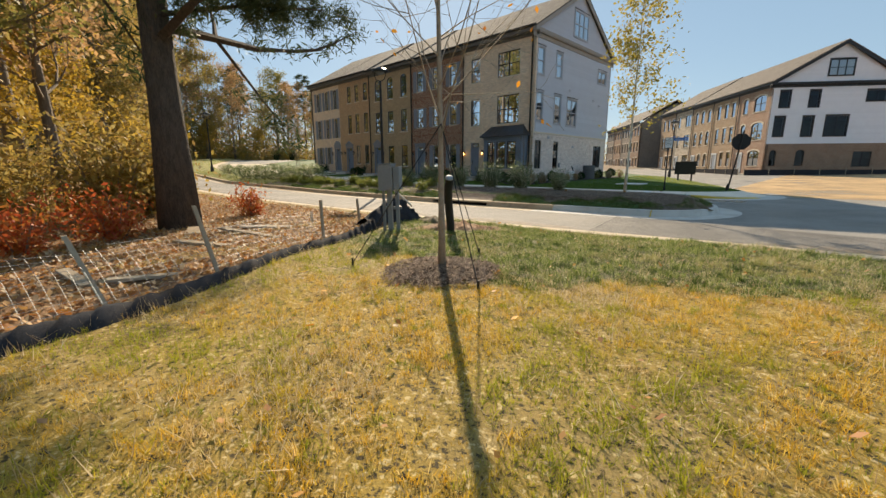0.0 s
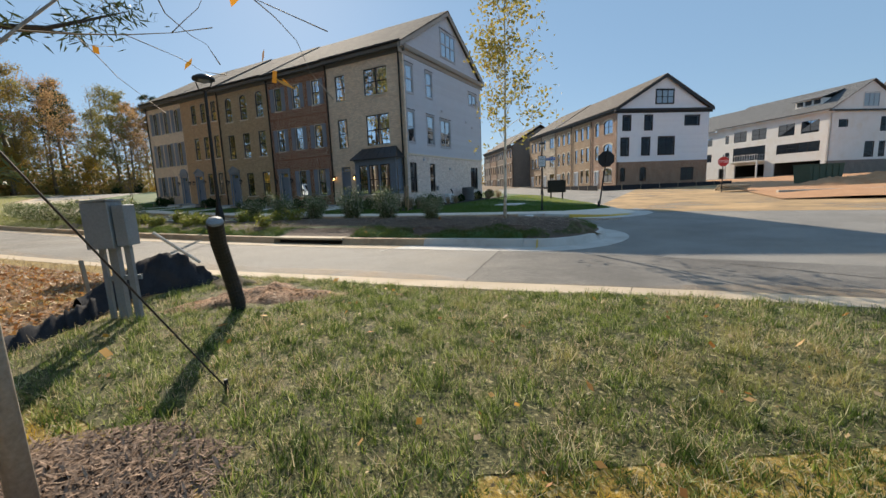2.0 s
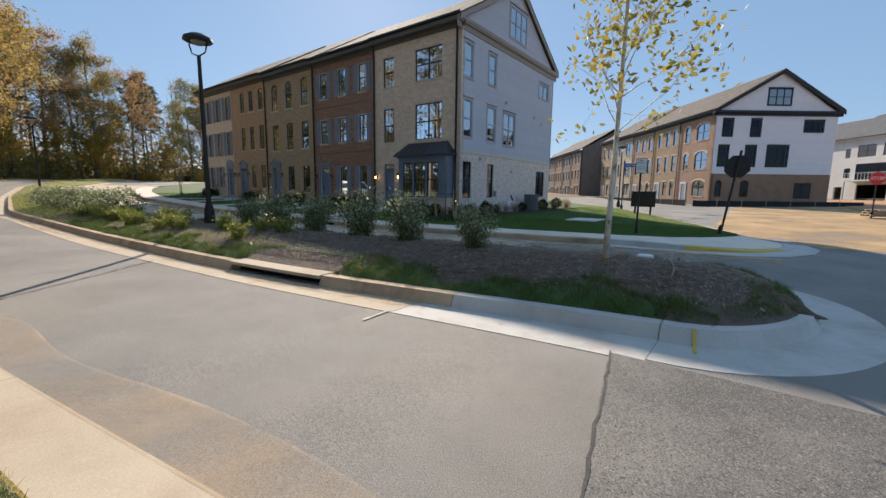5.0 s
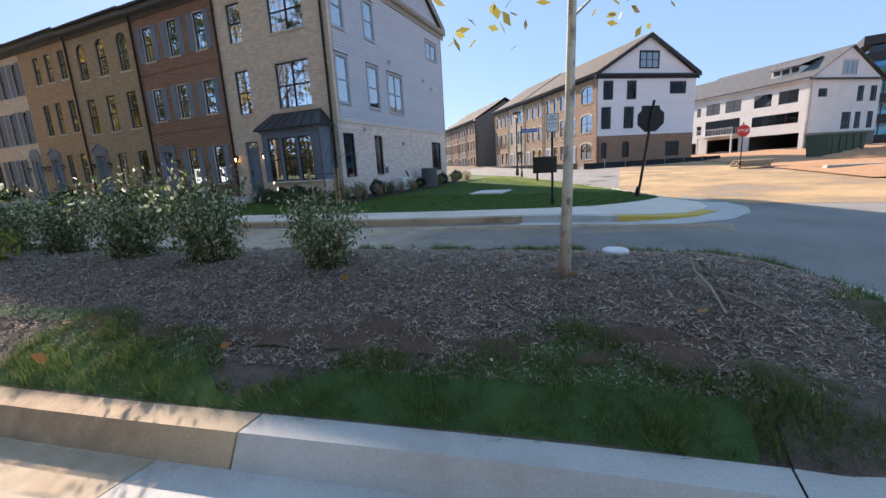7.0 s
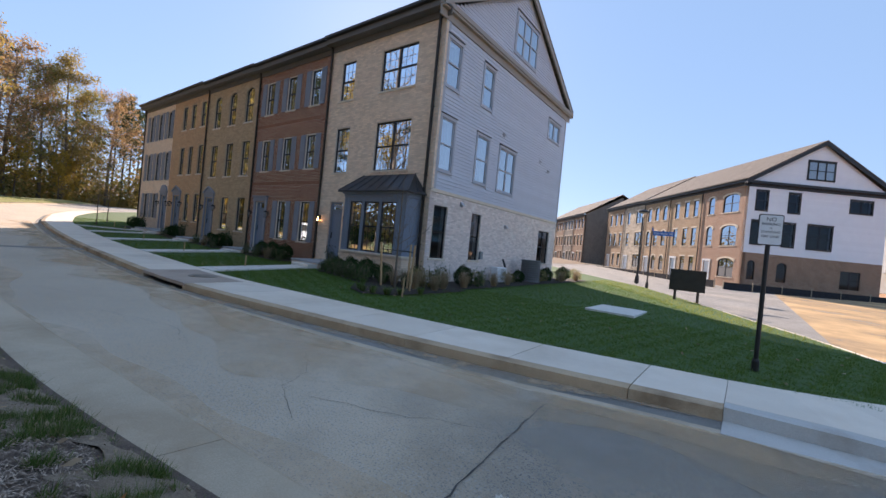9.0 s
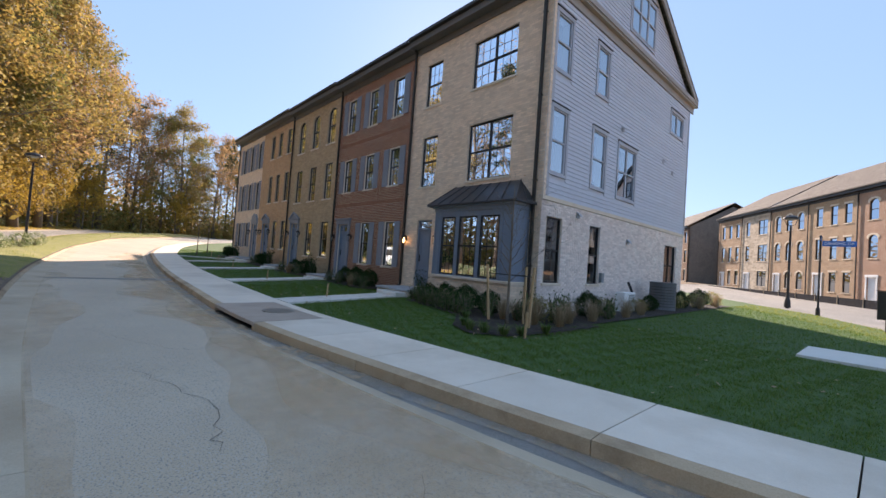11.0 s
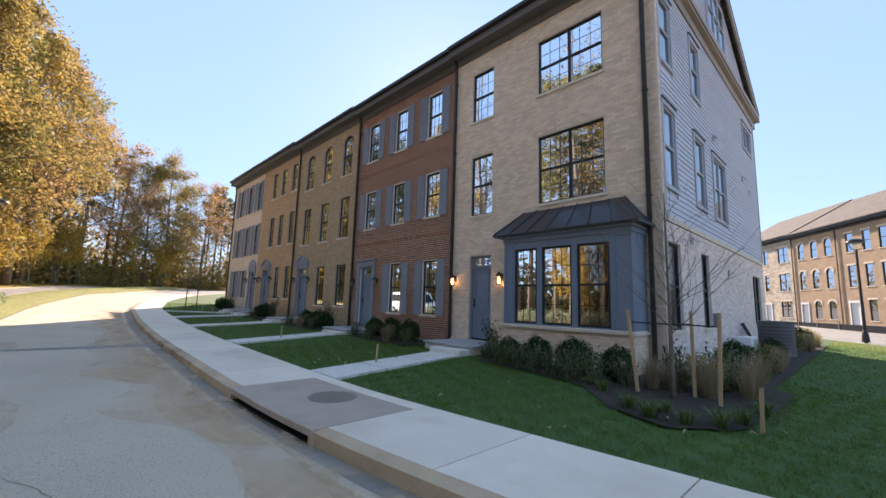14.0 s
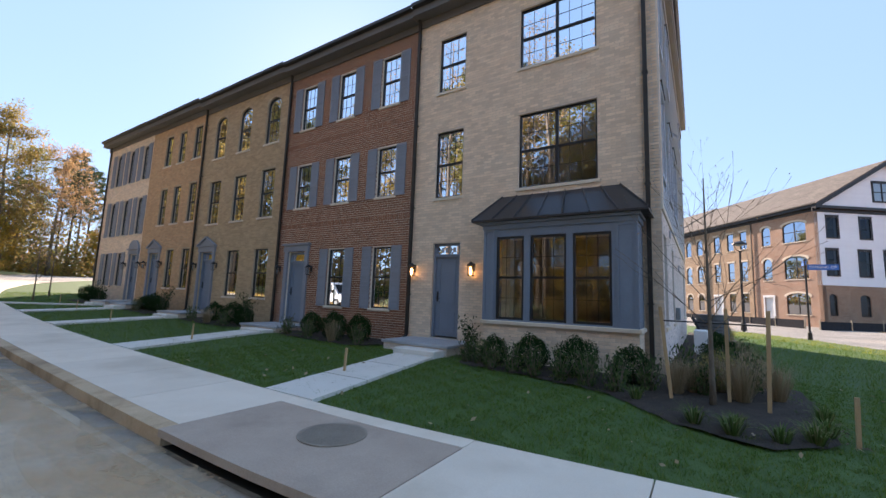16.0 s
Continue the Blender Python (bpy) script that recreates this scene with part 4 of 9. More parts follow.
def wall_shape(s, u0, u1, z0, z1, holes, thick=0.3, proud=0.0, top=None):
    """A wall with square holes, faces, reveals and thickness; u along, e outward."""
    us = sorted({u0, u1, *[min(max(h[k], u0), u1) for h in holes for k in (0, 1)]})
    zs = sorted({z0, z1, *[min(max(h[k], z0), z1) for h in holes for k in (2, 3)]})
    for a, b in zip(us, us[1:]):
        for c, d in zip(zs, zs[1:]):
            mu, mz = (a + b) / 2, (c + d) / 2
            if any(h[0] < mu < h[1] and h[2] < mz < h[3] for h in holes):
                continue
            s.quad((a, proud, c), (b, proud, c), (b, proud, d), (a, proud, d))
            s.quad((b, proud - thick, c), (a, proud - thick, c), (a, proud - thick, d), (b, proud - thick, d))
    for h in holes:
        a, b, c, d = h[:4]
        for p, q in (((a, c), (b, c)), ((b, c), (b, d)), ((b, d), (a, d)), ((a, d), (a, c))):
            s.quad((p[0], proud, p[1]), (p[0], proud - thick, p[1]), (q[0], proud - thick, q[1]), (q[0], proud, q[1]))
    for p, q in (((u0, z0), (u1, z0)), ((u1, z0), (u1, z1)), ((u1, z1), (u0, z1)), ((u0, z1), (u0, z0))):
        s.quad((p[0], proud, p[1]), (p[0], proud - thick, p[1]), (q[0], proud - thick, q[1]), (q[0], proud, q[1]))


BW, BH, BJ = 0.203, 0.068, 0.010


def lay_bricks(s, u0, u1, z0, z1, holes, soldier=(), skip=None, depth=0.007, edges=()):
    """Running bond on a wall face; soldier: (z0, z1) bands of upright bricks. Returns full bricks inside skip for parts."""
    taken = []
    z, row = z0 + BJ / 2, 0
    while z + BH - BJ <= z1 + 1e-6:
        band = next((b for b in soldier if b[0] <= z < b[1]), None)
        hgt = BH - BJ
        if band:
            hgt = min(BW - BJ, z1 - z)
        spans = cut(u0, u1, [(h[0], h[1]) for h in holes if h[2] < z + hgt and h[3] > z])
        pitch = BH if band else BW
        for a, b in spans:
            k = math.floor((a - u0) / pitch) - 1
            x = u0 + k * pitch + (0.5 * BW if row % 2 and not band else 0)
            while x < b:
                c, d = max(a, x + BJ / 2), min(b, x + pitch - BJ / 2)
                if d - c > 0.02:
                    if skip and not band and d - c > BW - BJ - 1e-4 and skip[0] < c and d < skip[1] and skip[2] < z < skip[3] and len(taken) < 300:
                        taken.append(((c + d) / 2, z + hgt / 2))
                    else:
                        p = depth
                        s.add([(c, 0, z), (d, 0, z), (d, 0, z + hgt), (c, 0, z + hgt), (c + 0.002, p, z + 0.002), (d - 0.002, p, z + 0.002), (d - 0.002, p, z + hgt - 0.002), (c + 0.002, p, z + hgt - 0.002)],
                              [(4, 5, 6, 7), (0, 1, 5, 4), (1, 2, 6, 5), (2, 3, 7, 6), (3, 0, 4, 7)])
                x += pitch
        z += hgt + BJ
        row += 1
    return taken


def arch_fill(s, a, b, z1, rise, thick, proud=0.0, n=10):
    """Closes the upper corners of a square hole so that its head is an arch."""
    r = (b - a) / 2
    c = (a + b) / 2
    pts = [(c - r * math.cos(math.pi * i / n), z1 - rise + rise * math.sin(math.pi * i / n)) for i in range(n + 1)]
    for (xa, za), (xb, zb) in zip(pts, pts[1:]):
        s.quad((xa, proud, za), (xb, proud, zb), (xb, proud, z1), (xa, proud, z1))
        s.quad((xa, proud, za), (xa, -thick, za), (xb, -thick, zb), (xb, proud, zb))

# Lawn beside the side street, its blades coloured as a sunlit strip.

def bar(s, u0, u1, z0, z1, e0, e1):
    s.box(u0, e0, z0, u1, e1, z1)


def window(house, to, a, b, z0, z1, frame_mat, sashes=1, cols=2, rows=2, arch=0.0, back=-0.09, sill=None, casing=None, glass_mat=None, slider=False):
    """One sash window: frame (part) > pane, sill, casing."""
    w = Shape(to)
    t = 0.045
    e0, e1 = back - 0.04, back + 0.03
    if arch:
        n = 10
        c, r = (a + b) / 2, (b - a) / 2
        pts = [(a, z0), *[(c - r * math.cos(math.pi * i / n), z1 - arch + arch * math.sin(math.pi * i / n)) for i in range(n + 1)], (b, z0)]
        k = 1 - t / r
        ins = [(c + (x - c) * k, max(z0 + t, z0 + (z - z0) * (1 - t / (z1 - z0)))) for x, z in pts]
        for p, q, pi, qi in zip(pts, pts[1:], ins, ins[1:]):
            w.quad((p[0], e1, p[1]), (q[0], e1, q[1]), (qi[0], e1, qi[1]), (pi[0], e1, pi[1]))
            w.quad((pi[0], e1, pi[1]), (qi[0], e1, qi[1]), (qi[0], e0, qi[1]), (pi[0], e0, pi[1]))
        bar(w, a, b, z0, z0 + t, e0, e1)
        glass = [(x, back, z) for x, z in reversed(ins)]
    else:
        bar(w, a, a + t, z0, z1, e0, e1)
        bar(w, b - t, b, z0, z1, e0, e1)
        bar(w, a + t, b - t, z0, z0 + t, e0, e1)
        bar(w, a + t, b - t, z1 - t, z1, e0, e1)
        glass = None
    bars = []

    def strip_bar(name, *q):
        k = Shape(to)
        bar(k, *q)
        bars.append((name, k))

    inner = (b - a - 2 * t) / sashes
    zm = z0 + (z1 - z0) * 0.5
    for i in range(sashes):
        x0 = a + t + i * inner
        if i:
            strip_bar("mullion", x0 - 0.035, x0 + 0.035, z0 + t, z1 - t - (arch * 0.2), e0, e1)
        if not slider:
            strip_bar("meeting_rail", x0 + 0.012, x0 + inner - 0.012, zm - 0.024, zm + 0.024, e0 + 0.006, e1 + 0.006)
        for half, (za, zb) in enumerate(((z0 + t, zm - 0.024), (zm + 0.024, z1 - t - arch * 0.25))):
            for k in range(1, cols):
                x = x0 + inner * k / cols
                strip_bar("muntin", x - 0.0042, x + 0.0042, za, zb, back + 0.003, back + 0.010)
            for k in range(1, rows):
                z = za + (zb - za) * k / rows
                strip_bar("muntin", x0 + 0.02, x0 + inner - 0.02, z - 0.0042, z + 0.0042, back + 0.004, back + 0.009)
    fr = w.make("window", frame_mat, house)
    for name, k in bars:
        k.make(name, frame_mat, fr)
    g = Shape(to)
    if glass:
        g.add(glass, [tuple(range(len(glass)))])
    else:
        g.quad((a + t, back, z0 + t), (b - t, back, z0 + t), (b - t, back, z1 - t), (a + t, back, z1 - t))
    pane = g.make("pane", glass_mat or M_GLASS, fr)
    pane.visible_shadow = False
    if sill:
        s = Shape(to)
        s.soft_box(a - 0.06, -0.1, z0 - 0.075, b + 0.06, 0.045, z0 - 0.002, 0.008)
        s.make("sill", sill, fr)
    if casing:
        s = Shape(to)
        cw = 0.09
        bar(s, a - cw, a - 0.002, z0 - cw, z1, 0.0, 0.045)
        bar(s, b + 0.002, b + cw, z0 - cw, z1, 0.0, 0.045)
        bar(s, a - 0.002, b + 0.002, z0 - cw, z0 - 0.002, 0.0, 0.045)
        bar(s, a - cw, b + cw, z1 + 0.002, z1 + cw * 1.3, 0.0, 0.05)
        s.make("casing", casing, fr)
        h = Shape(to)
        bar(h, a - cw - 0.02, b + cw + 0.02, z1 + cw * 1.3 + 0.002, z1 + cw * 1.3 + 0.03, 0.0, 0.075)
        h.make("drip_cap", M_BLACK, fr)
    return fr


def shutter(house, to, a, b, z0, z1, mat=None):
    s = Shape(to)
    s.box(a, 0.012, z0, b, 0.03, z1)
    f = 0.05
    for u0, u1, c, d in ((a, a + f, z0, z1), (b - f, b, z0, z1), (a + f, b - f, z0, z0 + 0.08), (a + f, b - f, z1 - 0.06, z1), (a + f, b - f, (z0 + z1) / 2 - 0.04, (z0 + z1) / 2 + 0.04)):
        bar(s, u0, u1, c, d, 0.03, 0.046)
    for lo, hi in ((z0 + 0.08, (z0 + z1) / 2 - 0.04), ((z0 + z1) / 2 + 0.04, z1 - 0.06)):
        n = max(2, int((hi - lo) / 0.055))
        for i in range(n):
            z = lo + (hi - lo) * i / n
            s.quad((a + f, 0.033, z + 0.045), (b - f, 0.033, z + 0.045), (b - f, 0.044, z), (a + f, 0.044, z))
    return s.make("shutter", mat or M_SHUTTER, house)


def front_door(house, to, a, b, z0, z1, transom=0.33, surround=None, digits=False):
    """Panelled door in a frame with a glazed light above."""
    d = Shape(to)
    zt = z1 - transom
    t = 0.06
    e = -0.12
    bar(d, a, a + t, z0, z1, e - 0.05, e + 0.06)
    bar(d, b - t, b, z0, z1, e - 0.05, e + 0.06)
    bar(d, a + t, b - t, z1 - t, z1, e - 0.05, e + 0.06)
    bar(d, a + t, b - t, zt - 0.03, zt + 0.04, e - 0.05, e + 0.06)
    door = d.make("door", M_BLUE, house, "slate-blue panelled front door")
    p = Shape(to)
    bar(p, a + t, b - t, z0 + 0.03, zt - 0.03, e - 0.03, e + 0.005)
    m = 0.11
    hm = zt - z0
    for lo, hi in ((0.07, 0.33), (0.40, 0.96)):
        c0, c1 = z0 + hm * lo, z0 + hm * hi - 0.06
        for u0, u1, q0, q1 in ((a + t + m, a + t + m + 0.025, c0, c1), (b - t - m - 0.025, b - t - m, c0, c1), (a + t + m + 0.025, b - t - m - 0.025, c0, c0 + 0.025), (a + t + m + 0.025, b - t - m - 0.025, c1 - 0.025, c1)):
            bar(p, u0, u1, q0, q1, e + 0.005, e + 0.02)
    p.make("leaf", M_BLUE, door)
    g = Shape(to)
    g.quad((a + t, e, zt + 0.04), (b - t, e, zt + 0.04), (b - t, e, z1 - t), (a + t, e, z1 - t))
    g.make("transom_pane", M_GLASS, door).visible_shadow = False
    if digits:
        k = Shape(to)
        w_ = (b - a - 2 * t) / 6
        for i in range(4):
            u = a + t + w_ * (1 + i)
            bar(k, u + 0.02, u + w_ - 0.03, zt + 0.09, zt + 0.22, e + 0.006, e + 0.012)
        k.make("number_bars", M_CASING, door, "pale unreadable house number on the glass")
    h = Shape(to)
    bar(h, b - t - 0.085, b - t - 0.045, z0 + 0.92, z0 + 1.18, e + 0.006, e + 0.03)
    h.tube([to_free(b - t - 0.065, e + 0.03, z0 + 1.0), to_free(b - t - 0.065, e + 0.075, z0 + 1.0), to_free(b - t - 0.16, e + 0.075, z0 + 1.0)], 0.011, 6)
    h.make("handle", M_BLACK, door, "black lever handle")
    s = Shape(to)
    bar(s, a - 0.02, b + 0.02, z0 - 0.05, z0, e - 0.1, 0.05)
    s.make("threshold", M_CONCRETE, door)
    if surround:
        kind, w_ = surround
        q = Shape(to)
        bar(q, a - w_, a - 0.003, z0 - 0.04, z1 + 0.02, 0.0, 0.07)
        bar(q, b + 0.003, b + w_, z0 - 0.04, z1 + 0.02, 0.0, 0.07)
        bar(q, a - w_ - 0.03, b + w_ + 0.03, z1 + 0.022, z1 + 0.24, 0.0, 0.09)
        bar(q, a - w_ - 0.08, b + w_ + 0.08, z1 + 0.242, z1 + 0.30, 0.0, 0.15)
        c = (a + b) / 2
        if kind == "pediment":
            w2 = (b - a) / 2 + w_ + 0.06
            q.prism([(c - w2, 0, z1 + 0.302), (c + w2, 0, z1 + 0.302), (c, 0, z1 + 0.62)], (0, 0, 0), (0, 0.1, 0))
            for sg in (-1, 1):
                q.prism([(c + sg * (w2 + 0.05), 0, z1 + 0.302), (c + sg * (w2 - 0.08), 0, z1 + 0.302), (c, 0, z1 + 0.60), (c, 0, z1 + 0.69)], (0, 0.1, 0), (0, 0.16, 0))
        elif kind == "arch":
            r = (b - a) / 2 + w_
            pts = [(c - r * math.cos(math.pi * i / 12), z1 + 0.302 + 0.45 * math.sin(math.pi * i / 12)) for i in range(13)]
            q.prism([(x, 0, z) for x, z in pts], (0, 0, 0), (0, 0.1, 0))
        q.make("surround", M_SHUTTER if kind != "arch" else M_SHUTTER, door, "grey-blue painted door surround")
    return door


def to_free(*p):
    return p


def pipe_down(house, to, u, z0, z1, e=0.075, mat=None):
    s = Shape(to)
    s.box(u - 0.04, e - 0.03, z0 + 0.15, u + 0.04, e + 0.035, z1 - 0.45)
    s.box(u - 0.045, e - 0.035, z1 - 0.45, u + 0.045, e + 0.04, z1 - 0.38)
    for za, ea, zb, eb in ((z1 - 0.38, e, z1 - 0.05, e + 0.24), (z0 + 0.15, e, z0 + 0.02, e + 0.14)):
        s.prism([(u - 0.04, ea - 0.03, za), (u + 0.04, ea - 0.03, za), (u + 0.04, ea + 0.035, za), (u - 0.04, ea + 0.035, za)], (0, 0, 0), (0, eb - ea, zb - za))
    for z in np.arange(z0 + 1.2, z1 - 1, 2.4):
        s.box(u - 0.055, 0.0, z, u + 0.055, e + 0.04, z + 0.03)
    return s.make("downspout", mat or M_BRONZE, house)


def lantern(x, y, z, rot, lit=True):
    """Black wall lantern with a lit bulb."""
    t = thing("wall_lantern", pose(x, y, z, 0, 0, rot), "black metal wall lantern glowing warm beside a door" if lit else "unlit black metal wall lantern beside a door", "wall lamp", "lanterns beside the doors")
    s = Shape()
    s.soft_box(-0.05, 0.0, -0.10, 0.05, 0.02, 0.10, 0.004)
    s.tube([(0, 0.02, 0.05), (0, 0.09, 0.10), (0, 0.13, 0.13)], 0.012, 6)
    s.make("bracket", M_BLACK, t)
    s = Shape()
    for dx in (-0.062, 0.062):
        for dy in (-0.062, 0.062):
            s.rod((dx * 0.8, 0.13 + dy * 0.8, -0.20), (dx, 0.13 + dy, 0.04), 0.006, 5)
    s.box(-0.055, 0.075, -0.215, 0.055, 0.185, -0.195)
    s.tube([(0, 0.13, 0.03), (0, 0.13, 0.05), (0, 0.13, 0.11), (0, 0.13, 0.135)], [0.10, 0.105, 0.045, 0.02], 10)
    s.make("cage", M_BLACK, t)
    s = Shape()
    s.tube([(0, 0.13, -0.19), (0, 0.13, -0.12), (0, 0.13, -0.05), (0, 0.13, 0.0)], [0.016, 0.03, 0.03, 0.012], 8)
    s.make("bulb", M_LAMPGLOW if lit else M_GALV, t, "glowing amber bulb" if lit else "")
    return t


def roof_slab(house, u0, u1, deep, eave_z, ridge_z, over=0.38, mat=None, rake0=0.0, rake1=0.0, name="roof"):
    """A pitched roof with thickness; ridge along the row, half way back."""
    s = Shape()
    a, b = u0 - rake0, u1 + rake1
    yf, ym, yb = over, -deep / 2, -deep - over
    t = 0.09
    prof = [(yf, eave_z), (ym, ridge_z), (yb, eave_z), (yb, eave_z - t), (ym, ridge_z - t * 1.15), (yf, eave_z - t)]
    s.prism([(a, y, z) for y, z in prof], (0, 0, 0), (b - a, 0, 0))
    return s.make(name, mat or M_SHINGLE, house)


def front_eave(house, u0, u1, eave_z, over=0.38, mat=None):
    s = Shape()
    s.box(u0, 0.0, eave_z - 0.30, u1, over - 0.03, eave_z - 0.24)
    s.box(u0, over - 0.03, eave_z - 0.30, u1, over, eave_z - 0.092)
    s.box(u0, 0.0, eave_z - 0.52, u1, 0.06, eave_z - 0.302)
    s.make("cornice", mat or M_EAVE, house)
    g = Shape()
    g.prism([(u0, over + 0.003, eave_z - 0.10), (u0, over + 0.12, eave_z - 0.07), (u0, over + 0.12, eave_z + 0.03), (u0, over + 0.105, eave_z + 0.03), (u0, over + 0.10, eave_z - 0.05), (u0, over + 0.003, eave_z - 0.08)], (0, 0, 0), (u1 - u0, 0, 0))
    g.make("gutter", M_BRONZE, house)


front = lambda u, e, z: (u, e, z)
DEEP = 11.45


def shell(house, u0, u1, z0, z1, deep, party0=True, party1=True):
    """Inner floors, party walls and back wall of one house."""
    s = Shape()
    s.box(u0 + 0.02, -deep, z0, u1 - 0.02, -deep + 0.25, z1)
    if party0:
        s.box(u0 + 0.002, -deep + 0.26, z0, u0 + 0.12, -0.32, z1)
    if party1:
        s.box(u1 - 0.12, -deep + 0.26, z0, u1 - 0.002, -0.32, z1)
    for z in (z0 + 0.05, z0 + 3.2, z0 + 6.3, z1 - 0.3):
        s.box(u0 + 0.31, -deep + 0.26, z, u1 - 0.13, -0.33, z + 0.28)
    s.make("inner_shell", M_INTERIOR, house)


def brick_skin(house, to, u0, u1, z0, z1, holes, brick, mortar, soldier=(), pick=None, thick=0.3, arches=(), name="wall"):
    w = Shape(to)
    wall_shape(w, u0, u1, z0, z1, holes, thick)
    for a, b, zt, rise in arches:
        arch_fill(w, a, b, zt, rise, thick - 0.05, 0.004)
    ob = w.make(name, mortar, house)
    b = Shape(to)
    taken = lay_bricks(b, u0, u1, z0, z1, holes, soldier, pick)
    k = b.make("brickwork", brick, ob)
    k["kind"] = "stuff"
    return ob, taken


def single_bricks(wall, to, taken, brick):
    """Bricks as pieces of their own, on one shared mesh."""
    s = Shape()
    c, h, p = (BW - BJ) / 2, (BH - BJ) / 2, 0.008
    s.add([(-c, 0, -h), (c, 0, -h), (c, 0, h), (-c, 0, h), (-c + 0.002, p, -h + 0.002), (c - 0.002, p, -h + 0.002), (c - 0.002, p, h - 0.002), (-c + 0.002, p, h - 0.002)],
          [(4, 5, 6, 7), (0, 1, 5, 4), (1, 2, 6, 5), (2, 3, 7, 6), (3, 0, 4, 7)])
    me = None
    for u, z in taken:
        if me is None:
            ob = s.make("brick", brick, wall)
            me = ob.data
        else:
            ob = new("brick", me)
            ob.parent = wall
        ob.location = (u, 0.0005, z)


ROW = pose(-15.8, 25.38, 0, 0, 0, 180)
U = [0.0, 6.2, 12.12, 18.15, 23.5, 29.15]
EAVE, RIDGE = 10.36, 13.97
BRICK_JOBS = []

# house with cream brick, bay window and sided gable
h1 = thing("townhouse", ROW, "cream brick end townhouse with pale sided gable and a bay window", "house", "row of townhouses")
d1, w1 = (4.59, 5.42), (1.19, 3.02)
BAY = (0.35, 3.5)
holes = [(d1[0], d1[1], 0.93, 3.38), (4.59, 5.44, 4.62, 6.48), (4.59, 5.44, 7.65, 9.26), (w1[0], w1[1], 4.62, 6.48), (w1[0], w1[1], 7.69, 9.28), (0.75, 3.2, 1.5, 3.4)]
wall1, taken1 = brick_skin(h1, front, 0.0, U[1], 0.55, EAVE - 0.3, holes, M_BRICK_CREAM, M_MORTAR_CREAM, pick=(3.55, 6.2, 0.9, 2.6))
BRICK_JOBS.append((wall1, taken1, M_BRICK_CREAM))
shell(h1, 0, U[1], 0.5, EAVE - 0.3, DEEP, party0=False)
window(h1, front, *w1, 4.62, 6.48, M_BLACK, 2, 3, 2, sill=M_STONE_SILL)
window(h1, front, *w1, 7.69, 9.28, M_BLACK, 2, 3, 2, sill=M_STONE_SILL)
window(h1, front, 4.59, 5.44, 4.62, 6.48, M_BLACK, 1, 3, 2, sill=M_STONE_SILL)
window(h1, front, 4.59, 5.44, 7.65, 9.26, M_BLACK, 1, 3, 2, sill=M_STONE_SILL)
front_door(h1, front, *d1, 0.93, 3.38, 0.33, digits=True)
# bay
bay = Shape()
bd = 0.76
bay_w = [(0.8, 1.53), (1.66, 2.42), (2.56, 3.2)]
bh = [(a, b, 1.53, 3.33) for a, b in bay_w]
wall_shape(bay, BAY[0], BAY[1], 1.5, 3.62, bh, 0.12, bd)
for k_, (x0, x1) in enumerate(((BAY[0], BAY[0] + 0.1), (BAY[1] - 0.1, BAY[1]))):
    bay.box(x0, 0.012, 1.5, x1, bd - 0.122, 3.62)
PIL = []
for a, b in ((BAY[0] - 0.012, BAY[0] + 0.38), (BAY[1] - 0.25, BAY[1] + 0.012)):
    PIL.append(Shape())
    for q in ((a, a + 0.06, 1.5, 3.62), (b - 0.06, b, 1.5, 3.62), (a + 0.06, b - 0.06, 1.5, 1.62), (a + 0.06, b - 0.06, 3.44, 3.62)):
        bar(PIL[-1], q[0], q[1], q[2], q[3], bd + 0.002, bd + 0.022)
CORN = Shape()
CORN.box(BAY[0] - 0.03, 0.012, 3.50, BAY[1] + 0.03, bd + 0.04, 3.60)
CORN.box(BAY[0] - 0.07, 0.012, 3.602, BAY[1] + 0.07, bd + 0.10, 3.66)
bayob = bay.make("bay_window", M_BLUE, h1, "slate-blue panelled bay window on a brick base")
CORN.make("bay_cornice", M_BLUE, bayob)
for q in PIL:
    q.make("pilaster", M_BLUE, bayob)
for a, b in bay_w:
    window(h1, front, a, b, 1.53, 3.33, M_BLACK, 1, 3, 2, back=bd - 0.05)
base = Shape()
wall_shape(base, BAY[0], BAY[1], 0.55, 1.42, [], 0.2, bd - 0.02)
base.box(BAY[0], 0.012, 0.55, BAY[0] + 0.1, bd - 0.222, 1.42)
base.box(BAY[1] - 0.1, 0.012, 0.55, BAY[1], bd - 0.222, 1.42)
basob = base.make("bay_base", M_MORTAR_CREAM, h1)
for to_, a, b in ((lambda u, e, z: (u, bd - 0.02 + e, z), BAY[0], BAY[1]), (lambda u, e, z: (BAY[0] - e, u, z), 0.02, bd - 0.03), (lambda u, e, z: (BAY[1] + e, u, z), 0.02, bd - 0.03)):
    s = Shape(to_)
    lay_bricks(s, a, b, 0.55, 1.42, [])
    s.make("brickwork", M_BRICK_CREAM, basob)["kind"] = "stuff"
s = Shape()
s.soft_box(BAY[0] - 0.05, 0.012, 1.425, BAY[1] + 0.05, bd + 0.05, 1.5, 0.012)
s.make("bay_ledge", M_STONE_SILL, h1)
br = Shape()
P = [(BAY[0] - 0.22, bd + 0.20, 3.70), (BAY[1] + 0.25, bd + 0.20, 3.70), (BAY[1] - 0.08, 0.01, 4.44), (BAY[0] + 0.4, 0.01, 4.44), (BAY[0] - 0.22, 0.01, 3.70), (BAY[1] + 0.25, 0.01, 3.70)]
br.add(P, [(0, 1, 2, 3), (0, 3, 4), (1, 5, 2), (4, 5, 1, 0)])
